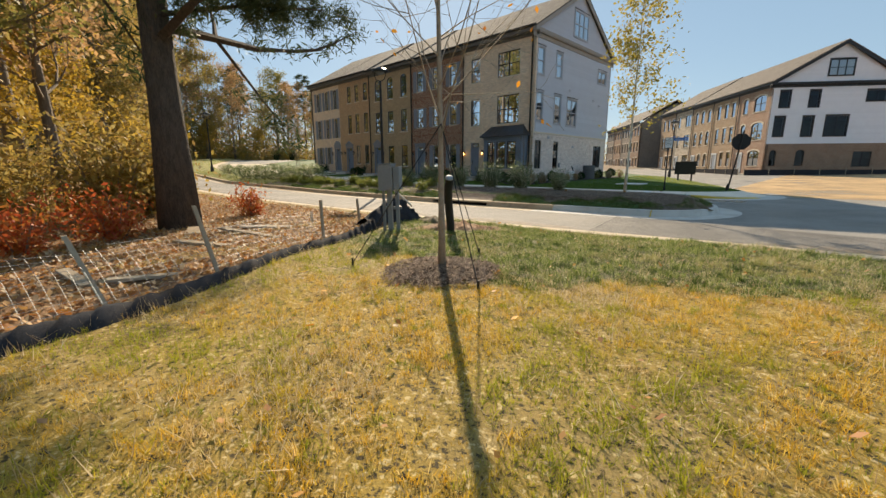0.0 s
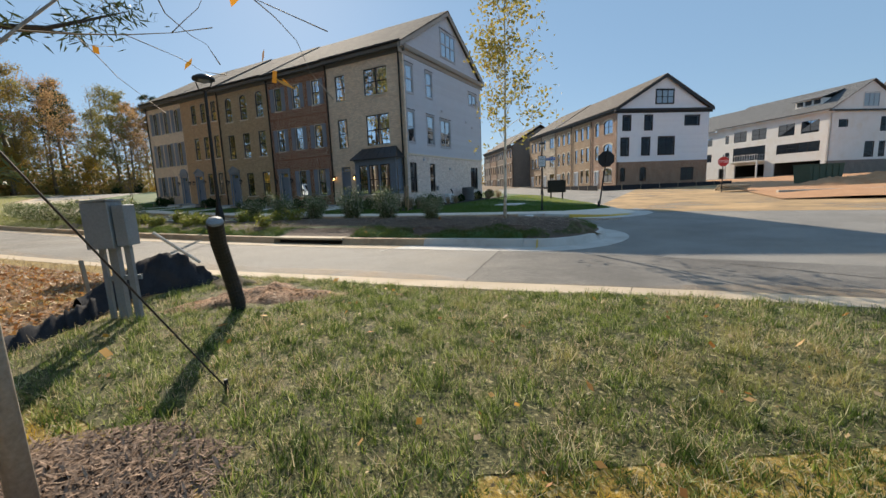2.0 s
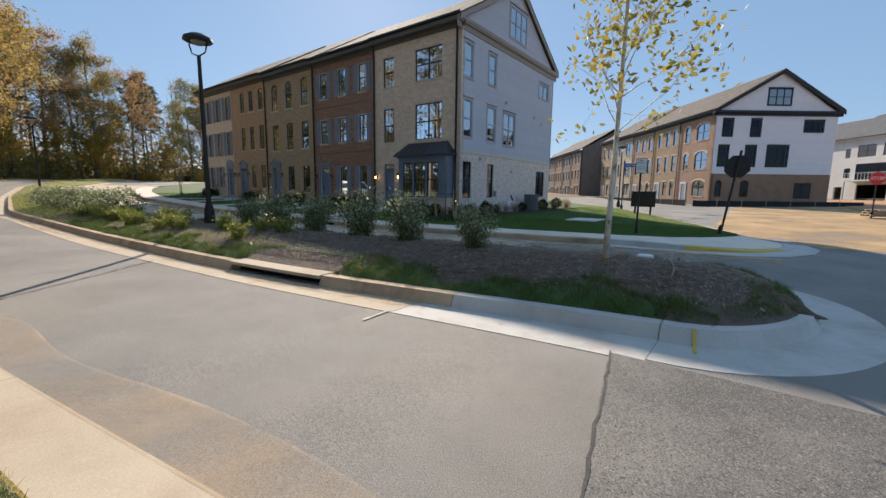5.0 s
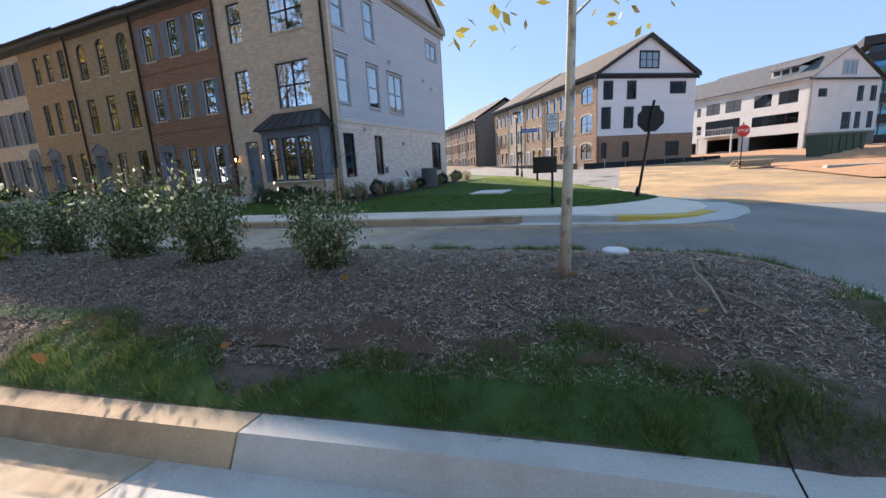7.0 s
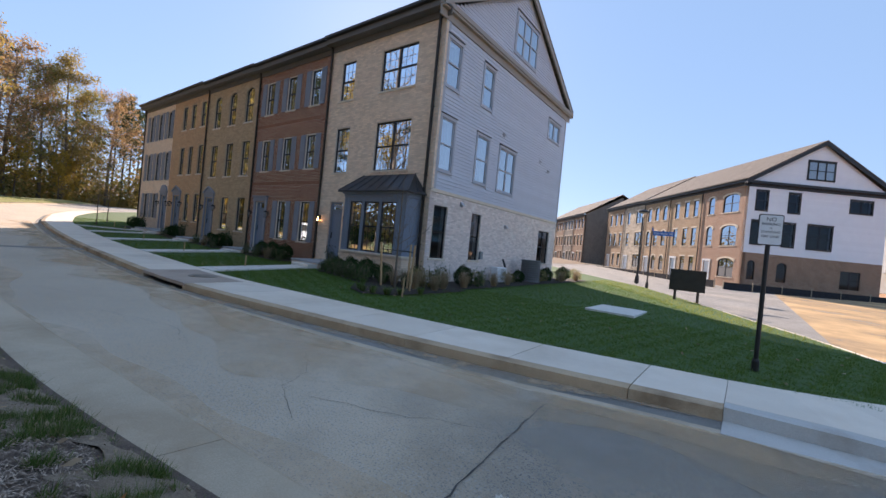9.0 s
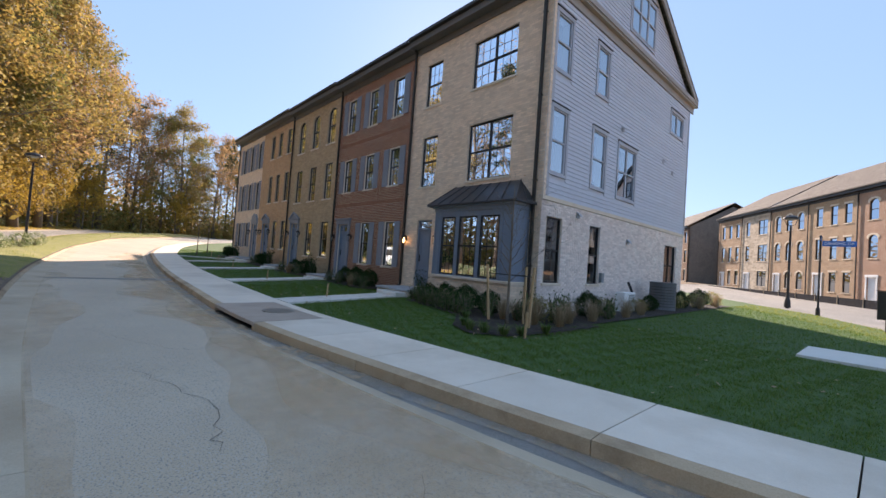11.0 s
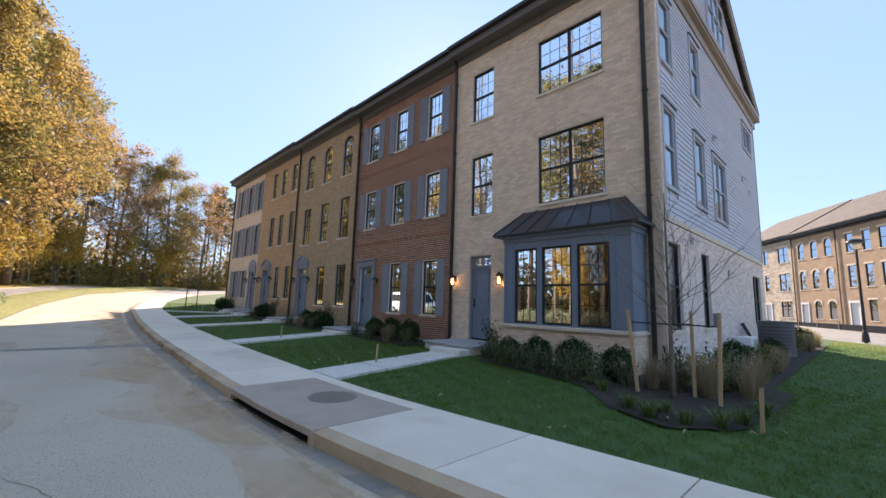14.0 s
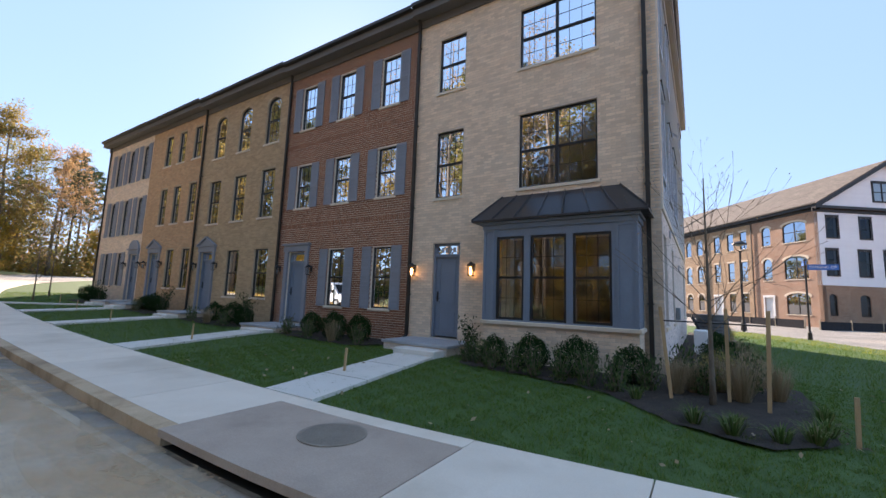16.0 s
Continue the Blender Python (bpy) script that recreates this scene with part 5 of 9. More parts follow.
br.box(BAY[0] - 0.22, 0.012, 3.662, BAY[1] + 0.25, bd + 0.20, 3.699)
brob = br.make("bay_roof", M_ROOFMETAL, h1, "dark standing-seam metal bay roof")
A, B, C, D = (Vector(P[i]) for i in (0, 1, 2, 3))
for i in range(8):
    t_ = i / 7
    s = Shape()
    lo, hi = A.lerp(B, t_), D.lerp(C, t_)
    s.tube([lo + Vector((0, 0, 0.015)), hi + Vector((0, 0, 0.015))], 0.016, 4)
    s.make("seam", M_ROOFMETAL, brob)
for lo, hi in ((Vector(P[4]), D), (Vector(P[5]), C)):
    s = Shape()
    s.tube([lo.lerp(A if hi is D else B, 0.5) + Vector((0, 0, 0.015)), hi + Vector((0, 0, 0.015))], 0.016, 4)
    s.make("seam", M_ROOFMETAL, brob)
roof_slab(h1, 0, U[1], DEEP, EAVE, RIDGE, rake0=0.24)
front_eave(h1, -0.22, U[1], EAVE)
pipe_down(h1, front, 0.22, 0.75, EAVE)
pipe_down(h1, front, U[1] - 0.06, 0.8, EAVE)

# gable side
gab = lambda u, e, z: (-e, -u, z)
BELT = 3.95
G1 = [(0.25, 1.1, 1.52, 3.4), (2.72, 3.44, 1.53, 3.4), (9.22, 10.62, 1.57, 3.3)]
G2 = [(0.25, 1.0, 4.66, 6.48), (2.58, 3.43, 4.66, 6.48), (4.4, 5.8, 4.62, 6.44), (0.22, 1.0, 7.62, 9.22), (2.63, 3.37, 7.7, 9.24), (9.15, 10.6, 8.2, 9.08)]
wallg, takeng = brick_skin(h1, gab, 0.0, DEEP, 0.55, BELT - 0.12, G1, M_BRICK_PALE, M_MORTAR_PALE, pick=(0, 5, 1.0, 2.2), name="gable_wall")
gab_jobs = (wallg, takeng)
s = Shape(gab)
wall_shape(s, 0.0, DEEP, BELT - 0.115, EAVE - 0.25, G2, 0.3, -0.01)
s.prism([(0, -0.01, EAVE - 0.245), (DEEP, -0.01, EAVE - 0.245), (DEEP / 2, -0.01, RIDGE - 0.12)], (0, -0.2, 0), (0, 0, 0))
upper = s.make("gable_wall", M_SIDING, h1)
s = Shape(gab)
s.box(-0.01, -0.02, BELT - 0.115, DEEP + 0.01, 0.035, BELT)
s.make("belt_course", M_STONE_SILL, h1)
for a, b, c, d in G1:
    window(h1, gab, a, b, c, d, M_BLACK, 2 if b - a > 1.2 else 1, 1, 1, sill=M_STONE_SILL)
for a, b, c, d in G2:
    window(h1, gab, a, b, c, d, M_CASING, 2 if b - a > 1.2 else 1, 1, 1, back=-0.02, casing=M_CASING, slider=d - c < 1, glass_mat=M_GLASS_SKY)
# siding boards, each a piece
EXPO = 0.128
TW = (4.82, 6.92, 10.78, 12.45)
quoin = 0.24


def siding(house, to, parent, z0, z1, u_at, holes, mat, expo=EXPO, casing=0.092):
    z = z0
    while z < z1 - 0.03:
        a, b = u_at(z + expo)
        for c, d in cut(a, b, [(h[0] - casing, h[1] + casing) for h in holes if h[2] - casing < z + expo and h[3] + casing * 1.3 > z]):
            s = Shape(to)
            zt = min(z + expo + 0.012, z1)
            s.add([(c, 0.024, z), (d, 0.024, z), (d, 0.004, zt), (c, 0.004, zt), (c, 0.0, z), (d, 0.0, z)], [(0, 1, 2, 3), (4, 5, 1, 0), (4, 0, 3), (5, 2, 1)])
            s.make("siding_board", mat, parent)
        z += expo


siding(h1, gab, upper, BELT + 0.002, EAVE - 0.62, lambda z: (quoin, DEEP - 0.1), G2, M_SIDING)
s = Shape(gab)
s.box(0.0, -0.008, BELT + 0.002, quoin - 0.12, 0.03, EAVE - 0.62)
cornerob = s.make("corner_brick", M_MORTAR_PALE, h1)
s = Shape(lambda u, e, z: gab(u, e + 0.03, z))
lay_bricks(s, 0.0, quoin - 0.12, BELT + 0.002, EAVE - 0.62, [])
s.make("brickwork", M_BRICK_CREAM, cornerob)["kind"] = "stuff"
s = Shape(gab)
s.box(quoin - 0.118, -0.008, BELT + 0.002, quoin - 0.002, 0.035, EAVE - 0.62)
s.make("corner_board", M_CASING, h1)
s = Shape(gab)
s.box(DEEP - 0.098, -0.008, BELT + 0.002, DEEP + 0.01, 0.035, EAVE - 0.62)
s.make("corner_board", M_CASING, h1)
s = Shape(gab)
s.box(-0.4, -0.008, EAVE - 0.62, DEEP + 0.4, 0.05, EAVE - 0.36)
s.box(-0.4, -0.008, EAVE - 0.358, DEEP + 0.4, 0.18, EAVE - 0.28)
s.box(-0.42, -0.008, EAVE - 0.278, DEEP + 0.42, 0.22, EAVE - 0.10)
s.make("gable_cornice", M_TRIM, h1, "grey-brown trim band below the gable")
slope = (RIDGE - EAVE) / (DEEP / 2 + 0.42)
tri = lambda z: ((z - (EAVE - 0.1)) / slope + 0.02, DEEP - (z - (EAVE - 0.1)) / slope - 0.02)
siding(h1, gab, upper, EAVE - 0.098, RIDGE - 0.35, tri, [TW], M_SIDING)
window(h1, gab, *TW, M_CASING, 3, 1, 1, back=0.03, casing=M_CASING, glass_mat=M_GLASS_SKY)
s = Shape(gab)
for sg in (0, 1):
    a0, a1 = (-0.42, DEEP / 2) if not sg else (DEEP + 0.42, DEEP / 2)
    s.prism([(a0, 0, EAVE - 0.1), (a1, 0, RIDGE - 0.1), (a1, 0, RIDGE - 0.36), (a0, 0, EAVE - 0.36)], (0, 0.16, 0), (0, 0.23, 0))
s.make("rake_board", M_TRIM, h1)
for u, z in ((4.6, 7.05), (8.48, 6.75), (9.56, 6.46), (5.5, 3.11), (1.9, 3.62)):
    s = Shape(gab)
    s.soft_box(u - 0.09, 0.02, z - 0.09, u + 0.09, 0.05, z + 0.09, 0.01)
    s.prism([(u - 0.08, 0.05, z + 0.08), (u + 0.08, 0.05, z + 0.08), (u + 0.08, 0.16, z - 0.04), (u - 0.08, 0.16, z - 0.04)], (0, 0, 0), (0, 0, -0.02))
    s.make("wall_vent", M_CASING, h1)


def row_house(u0, u1, lift, label, brick, mortar, windows, door, soldier=(), pick=None, arches=(), sills=True, shutters=None, last=False):
    h = thing("townhouse", ROW, label, "house", "row of townhouses")
    hs = [w[:4] for w in windows] + [door[:4]]
    e, r = EAVE + lift, RIDGE + lift
    wall, taken = brick_skin(h, front, u0, u1, 0.4, e - 0.3, hs, brick, mortar, soldier, pick, arches=arches)
    for a, b, c, d, arch in windows:
        window(h, front, a, b, c, d, M_BLACK, 1, 3, 2, arch=arch, sill=M_STONE_SILL if sills else brick)
        if shutters:
            wd = shutters
            shutter(h, front, a - 0.03 - wd, a - 0.03, c - 0.02, d + 0.02)
            shutter(h, front, b + 0.03, b + 0.03 + wd, c - 0.02, d + 0.02)
    front_door(h, front, *door[:4], 0.33, surround=door[4])
    shell(h, u0, u1, 0.5, e - 0.3, DEEP)
    roof_slab(h, u0 + 0.003, u1, DEEP, e, r, rake1=0.3 if last else 0)
    front_eave(h, u0 + 0.003, u1 + (0.3 if last else 0), e)
    BRICK_JOBS.append((wall, taken, brick))
    return h


x_ = lambda x: -15.8 - x
w2 = [(6.88, 7.60), (8.77, 9.50), (10.65, 11.40)]
wins = [(a, b, 7.75, 9.35, 0) for a, b in w2] + [(a, b, 4.88, 6.41, 0) for a, b in w2] + [(a, b, 1.58, 3.37, 0) for a, b in w2[:2]]
h2 = row_house(U[1], U[2], -0.04, "red brick townhouse with grey-blue shutters in a row", M_BRICK_RED, M_MORTAR_RED, wins, (10.6, 11.5, 0.95, 3.32, ("flat", 0.16)),
               soldier=((4.12, 4.2), (7.05, 7.12), (9.38, 9.42)), pick=(6.2, 10.4, 1.0, 2.5), shutters=0.36)
pipe_down(h2, front, U[2] - 0.05, 0.8, EAVE)
w3 = [(12.72, 13.58), (14.6, 15.45), (16.45, 17.30)]
wins = [(a, b, 7.63, 9.5, 0.30) for a, b in w3] + [(a, b, 4.73, 6.6, 0) for a, b in w3] + [(a, b, 1.72, 3.53, 0) for a, b in w3[:2]]
h3 = row_house(U[2], U[3], 0.02, "tan brick townhouse with arched top windows in a row", M_BRICK_TAN, M_MORTAR_TAN, wins, (16.45, 17.42, 1.08, 3.5, ("pediment", 0.13)), arches=[(a, b, 9.5, 0.30) for a, b in w3])
pipe_down(h3, front, U[3] - 0.05, 0.95, EAVE + 0.05)
w4 = [(18.5, 19.2), (19.98, 20.65), (21.3, 22.0)]
wins = [(a, b, 7.97, 9.52, 0) for a, b in w4] + [(a, b, 5.0, 6.8, 0) for a, b in w4] + [(a, b, 1.98, 3.74, 0) for a, b in w4[:2]]
h4 = row_house(U[3], U[4], 0.11, "tan-orange brick townhouse with a pedimented blue door", M_BRICK_ORANGE, M_MORTAR_TAN, wins, (21.35, 22.3, 1.25, 3.6, ("pediment", 0.12)))
w5 = [(24.0, 24.62), (25.75, 26.37), (27.5, 28.12)]
wins = [(a, b, 7.65, 9.55, 0.22) for a, b in w5] + [(a, b, 4.72, 6.7, 0.22) for a, b in w5] + [(a, b, 2.0, 3.76, 0) for a, b in w5[1:]]
h5 = row_house(U[4], U[5], 0.13, "cream-orange brick townhouse with tall shutters ending the row", M_BRICK_CREAM, M_MORTAR_CREAM, wins, (23.75, 24.6, 1.3, 3.62, ("arch", 0.14)), arches=[(a, b, z, 0.22) for a, b in w5 for z in (9.55, 6.7)], shutters=0.42, last=True)
pipe_down(h5, front, U[5] - 0.1, 1.05, EAVE + 0.2)
s = Shape()
s.box(U[5] + 0.002, -DEEP, 0.5, U[5] + 0.2, -0.31, EAVE + 0.1)
s.prism([(U[5] + 0.002, 0, EAVE + 0.1), (U[5] + 0.002, -DEEP, EAVE + 0.1), (U[5] + 0.002, -DEEP / 2, RIDGE + 0.15)], (0, 0, 0), (0.19, 0, 0))
s.make("end_wall", M_FAR_GREY, h5)
for dx, dz in ((-6.0, 2.72), (-4.18, 2.72)):
    lantern(-15.8 + dx, 25.36, dz, 180)
for u, z in ((10.25, 2.75), (11.9, 2.75), (16.1, 2.95), (17.75, 2.95), (21.0, 3.1), (22.65, 3.1), (23.3, 3.1), (25.05, 3.1)):
    lantern(-15.8 - u, 25.36, z, 180, False)
# darker house behind the end of the row
hb = thing("townhouse", pose(-48.2, 30.5, 0, 0, 0, 180), "dark grey townhouse behind the end of the row", "house")
s = Shape()
wall_shape(s, 0, 6.5, 0.8, 9.6, [(1.2, 2.1, 1.9, 3.4), (3.8, 4.7, 1.9, 3.4), (1.2, 2.1, 4.7, 6.2), (3.8, 4.7, 4.7, 6.2), (1.2, 2.1, 7.4, 8.9), (3.8, 4.7, 7.4, 8.9)], 0.3)
s.make("wall", M_FAR_GREY, hb)
s = Shape(gab)
gh = [(1.5, 2.4, 2.2, 3.6), (1.5, 2.4, 5.0, 6.4), (1.5, 2.4, 7.7, 9.0)]
wall_shape(s, 0, 11, 0.8, 9.6, gh, 0.3)
s.make("wall", M_FAR_GREY, hb)
for q in gh:
    window(hb, gab, *q, M_WHITE, 1, 1, 1, back=-0.05, casing=M_WHITE)
for a, b in ((1.2, 2.1), (3.8, 4.7)):
    for c in (1.9, 4.7, 7.4):
        window(hb, front, a, b, c, c + 1.5, M_BLACK, 1, 2, 1)
shell(hb, 0, 6.5, 0.8, 9.6, 11, party0=False)
roof_slab(hb, 0, 6.5, 11, 9.8, 12.6, rake0=0.3, rake1=0.3)

# ---- houses along the side street ----
ROW2 = Matrix.Translation((-7.35, 58.75, 0)) @ Matrix.Rotation(math.atan2(0.80, -0.60), 4, "Z")


def far_house(m, u0, u1, z0, lift, label, mat, windows, door, deep=12.3, group="row on the side street", trim=M_BLACK, frame=M_BLACK, roof=None, party0=True, rake0=0.0, headers=M_STONE_SILL):
    h = thing("townhouse", m, label, "house", group)
    e, r = 10.5 + lift, 14.4 + lift
    hs = [w[:4] for w in windows] + ([door[:4]] if door else [])
    s = Shape()
    wall_shape(s, u0, u1, z0, e - 0.3, hs, 0.3)
    for a, b, c, d, arch, n in windows:
        if arch:
            arch_fill(s, a, b, d, arch, 0.25, 0.002)
    s.make("wall", mat, h)
    for a, b, c, d, arch, n in windows:
        w = window(h, front, a, b, c, d, frame, n, 1, 1, arch=arch, sill=headers, glass_mat=M_GLASS_FAR)
        q = Shape()
        if arch:
            cx, rr = (a + b) / 2, (b - a) / 2
            pts = [(cx - rr * math.cos(math.pi * i / 8), d - arch + arch * math.sin(math.pi * i / 8)) for i in range(9)]
            k0, n_ = 1 + 0.16 / rr, len(pts)
            ring_ = [p_ for x, z in pts for p_ in ((x, 0.003, z), (x, 0.03, z), (cx + (x - cx) * k0, 0.03, z + 0.14), (cx + (x - cx) * k0, 0.003, z + 0.14))]
            q.add(ring_, [(4 * i + m, 4 * i + m + 1, 4 * i + m + 5, 4 * i + m + 4) for i in range(n_ - 1) for m in range(3)] + [(0, 1, 2, 3), (4 * n_ - 1, 4 * n_ - 2, 4 * n_ - 3, 4 * n_ - 4)])
        else:
            q.box(a - 0.08, 0.003, d + 0.002, b + 0.08, 0.03, d + 0.16)
        q.make("header", headers, w)
    if door:
        a, b, c, d, mt = door
        q = Shape()
        q.box(a, -0.16, c, b, -0.08, d)
        dd = q.make("door", mt, h)
        q = Shape()
        for u in (a - 0.12, b + 0.002):
            q.box(u, 0.003, c, u + 0.118, 0.05, d)
        q.box(a - 0.16, 0.003, d + 0.002, b + 0.16, 0.06, d + 0.2)
        q.make("surround", M_WHITE, dd)
        q = Shape()
        q.box(a - 0.3, 0.01, z0 - 0.2, b + 0.3, 0.9, c - 0.01)
        q.box(a - 0.3, 0.902, z0 - 0.3, b + 0.3, 1.25, c - 0.17)
        q.make("stoop", M_CONCRETE, h)
    shell(h, u0, u1, z0, e - 0.3, deep, party0=party0)
    roof_slab(h, u0 + 0.003, u1, deep, e, r, mat=roof, rake0=rake0)
    front_eave(h, u0 - rake0, u1, e, mat=trim)
    pipe_down(h, front, u1 - 0.05, z0 + 0.1, e)
    return h


Z2 = 0.62
f = lambda lst, rows_, arch, n=1: [(a, b, c, d, arch, n) for a, b in lst for c, d in rows_]
FL = ((1.7, 3.45), (4.6, 6.5), (7.7, 9.4))
k1 = far_house(ROW2, 0, 6.3, Z2, 0, "red-orange brick end townhouse with white gable and arched windows", M_FAR_RED, f([(1.0, 3.1)], FL, 0.35, 2) + f([(4.3, 5.2)], FL[1:], 0.35), (4.3, 5.2, 0.95, 3.1, M_WHITE), party0=False, rake0=0.35)
k2 = far_house(ROW2, 6.3, 12.2, Z2, 0, "tan brick townhouse with an arched white door", M_FAR_TAN, f([(6.9, 7.7), (8.5, 9.3), (10.3, 11.1)], FL[1:], 0) + f([(6.9, 7.7), (8.5, 9.3)], FL[:1], 0), (10.2, 11.2, 0.95, 3.2, M_WHITE))
k3 = far_house(ROW2, 12.2, 18.2, Z2, 0, "tan brick townhouse with tall arched windows", M_FAR_TAN, f([(12.8, 13.7), (14.6, 15.5), (16.4, 17.3)], FL[1:], 0.42) + f([(12.8, 13.7), (14.6, 15.5)], FL[:1], 0.42), (16.4, 17.3, 0.95, 3.1, M_WHITE))
k4 = far_house(ROW2, 18.2, 24.2, Z2, 0.1, "townhouse with a fieldstone and brick front", M_FAR_STONE, f([(18.8, 20.6)], FL, 0, 2) + f([(22.4, 23.2)], FL[1:], 0), (22.3, 23.3, 0.95, 3.1, M_WHITE))
k5 = far_house(ROW2, 24.2, 30.2, Z2, 0.1, "tan brick townhouse far along the side street", M_FAR_TAN, f([(24.8, 25.6), (26.6, 27.4), (28.4, 29.2)], FL[1:], 0) + f([(24.8, 25.6), (26.6, 27.4)], FL[:1], 0), (28.4, 29.3, 0.95, 3.1, M_WHITE))
ROW2B = ROW2 @ Matrix.Translation((36.5, 1.6, 0))
for i, (m_, lb) in enumerate(((M_FAR_BROWN, "brown brick townhouse of a far row"), (M_FAR_GREY, "grey brick townhouse of a far row"), (M_FAR_BROWN, "brown brick townhouse of a far row"), (M_FAR_GREY, "grey brick townhouse of a far row"))):
    o_ = 6 * i
    far_house(ROW2B, o_, o_ + 6, Z2, -0.2, lb, m_, f([(o_ + 0.7, o_ + 1.5), (o_ + 2.5, o_ + 3.3), (o_ + 4.4, o_ + 5.2)], FL[1:], 0) + f([(o_ + 0.7, o_ + 1.5), (o_ + 2.5, o_ + 3.3)], FL[:1], 0), (o_ + 4.3, o_ + 5.2, 0.95, 3.1, M_BLACK), rake0=0.35 if i == 0 else 0, party0=i > 0, group="far row of townhouses")
s = Shape(gab)
wall_shape(s, 0, 12.3, Z2, 10.1, [], 0.25)
s.prism([(0, -0.25, 10.1), (12.3, -0.25, 10.1), (6.15, -0.25, 13.6)], (0, 0, 0), (0, 0.25, 0))
g_ = s.make("gable_wall", M_FAR_GREY, None)
g_.matrix_world = ROW2B
tagged(g_, "plain grey gable wall of the far row", "wall", kind="structure")
# gable of the street's end house
D2 = 12.3
g1 = [(0.5, 1.2, 1.7, 3.4), (3.1, 4.0, 1.7, 3.4), (8.7, 10.5, 1.6, 3.2)]
g2 = [(0.55, 1.5, 4.85, 6.85), (3.3, 4.3, 4.85, 6.85), (5.5, 7.6, 4.85, 6.9), (0.75, 1.7, 7.85, 9.5), (3.6, 4.55, 7.85, 9.5), (9.0, 10.9, 8.35, 9.4)]
s = Shape(gab)
wall_shape(s, 0, D2, Z2 - 0.2, 4.05, g1, 0.3)
for q in g1[:2]:
    arch_fill(s, q[0], q[1], q[3], 0.3, 0.25, 0.002)
s.make("gable_wall", M_FAR_BROWN, k1)
s = Shape(gab)
wall_shape(s, 0, D2, 4.055, 10.15, g2, 0.3, -0.01)
s.prism([(0, -0.01, 10.155), (D2, -0.01, 10.155), (D2 / 2, -0.01, 14.2)], (0, -0.2, 0), (0, 0, 0))
up2 = s.make("gable_wall", M_SIDING_W, k1)
siding(k1, gab, up2, 4.06, 9.85, lambda z: (0.02, D2 - 0.02), g2, M_SIDING_W, 0.18, 0.12)
tri2 = lambda z: ((z - 10.3) / 0.59 + 0.02, D2 - (z - 10.3) / 0.59 - 0.02)
tw2 = (5.0, 7.3, 10.95, 12.5)
siding(k1, gab, up2, 10.35, 13.9, tri2, [tw2], M_SIDING_W, 0.18, 0.12)
for q in g1[:2]:
    window(k1, gab, *q, M_BLACK, 1, 1, 1, arch=0.3, glass_mat=M_GLASS_FAR)
window(k1, gab, *g1[2], M_BLACK, 2, 1, 1, glass_mat=M_GLASS_FAR)
for q in g2:
    window(k1, gab, *q, M_BLACK, 2 if q[1] - q[0] > 1.2 else 1, 1, 1, back=-0.04, casing=M_BLACK, slider=q[3] - q[2] < 1.2, glass_mat=M_GLASS_FAR)
window(k1, gab, *tw2, M_BLACK, 3, 1, 1, back=0.03, casing=M_BLACK)
s = Shape(gab)
s.box(-0.42, -0.008, 9.86, D2 + 0.42, 0.06, 10.12)
s.box(-0.42, -0.008, 10.122, D2 + 0.42, 0.33, 10.34)
for sg in (0, 1):
    a0, a1 = (-0.42, D2 / 2) if not sg else (D2 + 0.42, D2 / 2)
    s.prism([(a0, 0, 10.36), (a1, 0, 14.3), (a1, 0, 13.96), (a0, 0, 10.02)], (0, 0.26, 0), (0, 0.34, 0))
s.make("gable_cornice", M_BLACK, k1, "black trim round the white gable")

# ---- unfinished white houses ----
ROW3 = Matrix.Translation((18.5, 84.3, 0)) @ Matrix.Rotation(math.atan2(0.80, -0.60), 4, "Z")
Z3 = 1.35


def raw_house(u0, u1, label, holes, gable=None, lift=0.0):
    h = thing("unfinished_house", ROW3, label, "house", "houses under construction")
    e, r = 10.9 + lift, 15.0 + lift
    s = Shape()
    wall_shape(s, u0, u1, Z3, e - 0.2, [q[:4] for q in holes], 0.25)
    s.make("wall", M_WRAP, h)
    for q in holes:
        if q[2] > Z3 + 1.5:
            window(h, front, *q[:4], M_BLACK, q[4], 1, 1, back=-0.06, glass_mat=M_GLASS_FAR)
    shell(h, u0, u1, Z3, e - 0.3, 13.0, party0=gable is None)
    roof_slab(h, u0 + 0.003, u1, 13.0, e, r, mat=M_SHINGLE_G, rake0=0.35 if gable else 0)
    front_eave(h, u0 - (0.35 if gable else 0), u1, e, mat=M_WRAP)
    return h


r1 = raw_house(0, 9.2, "unfinished white end house with dark window openings", [(0.9, 8.3, 1.36, 3.7, 1), (1.2, 8.0, 5.1, 6.6, 4), (1.5, 4.2, 7.9, 9.7, 2), (5.2, 7.9, 7.9, 9.7, 2)], True)
r2 = raw_house(9.2, 20.5, "unfinished white house with a deep balcony", [(10, 16, 1.36, 3.7, 1), (10, 16.5, 4.4, 6.9, 1), (10, 12.8, 7.9, 9.7, 2), (13.8, 16.5, 7.9, 9.7, 2), (17.3, 18.3, 4.8, 6.3, 1), (18.0, 19.6, 1.36, 3.4, 1), (17.6, 18.4, 7.9, 9.4, 1)])
r3 = raw_house(20.5, 32, "unfinished white house at the end of the site", [(21.5, 23, 7.9, 9.4, 1), (21.5, 23, 4.8, 6.3, 1), (25, 27, 4.8, 6.3, 1), (25, 27, 7.9, 9.4, 1)], lift=-0.3)
s = Shape()
s.box(9.9, 0.01, 4.2, 16.7, 1.5, 4.42)
for u in np.arange(10, 16.7, 0.5):
    s.box(u - 0.02, 1.44, 4.42, u + 0.02, 1.48, 5.4)
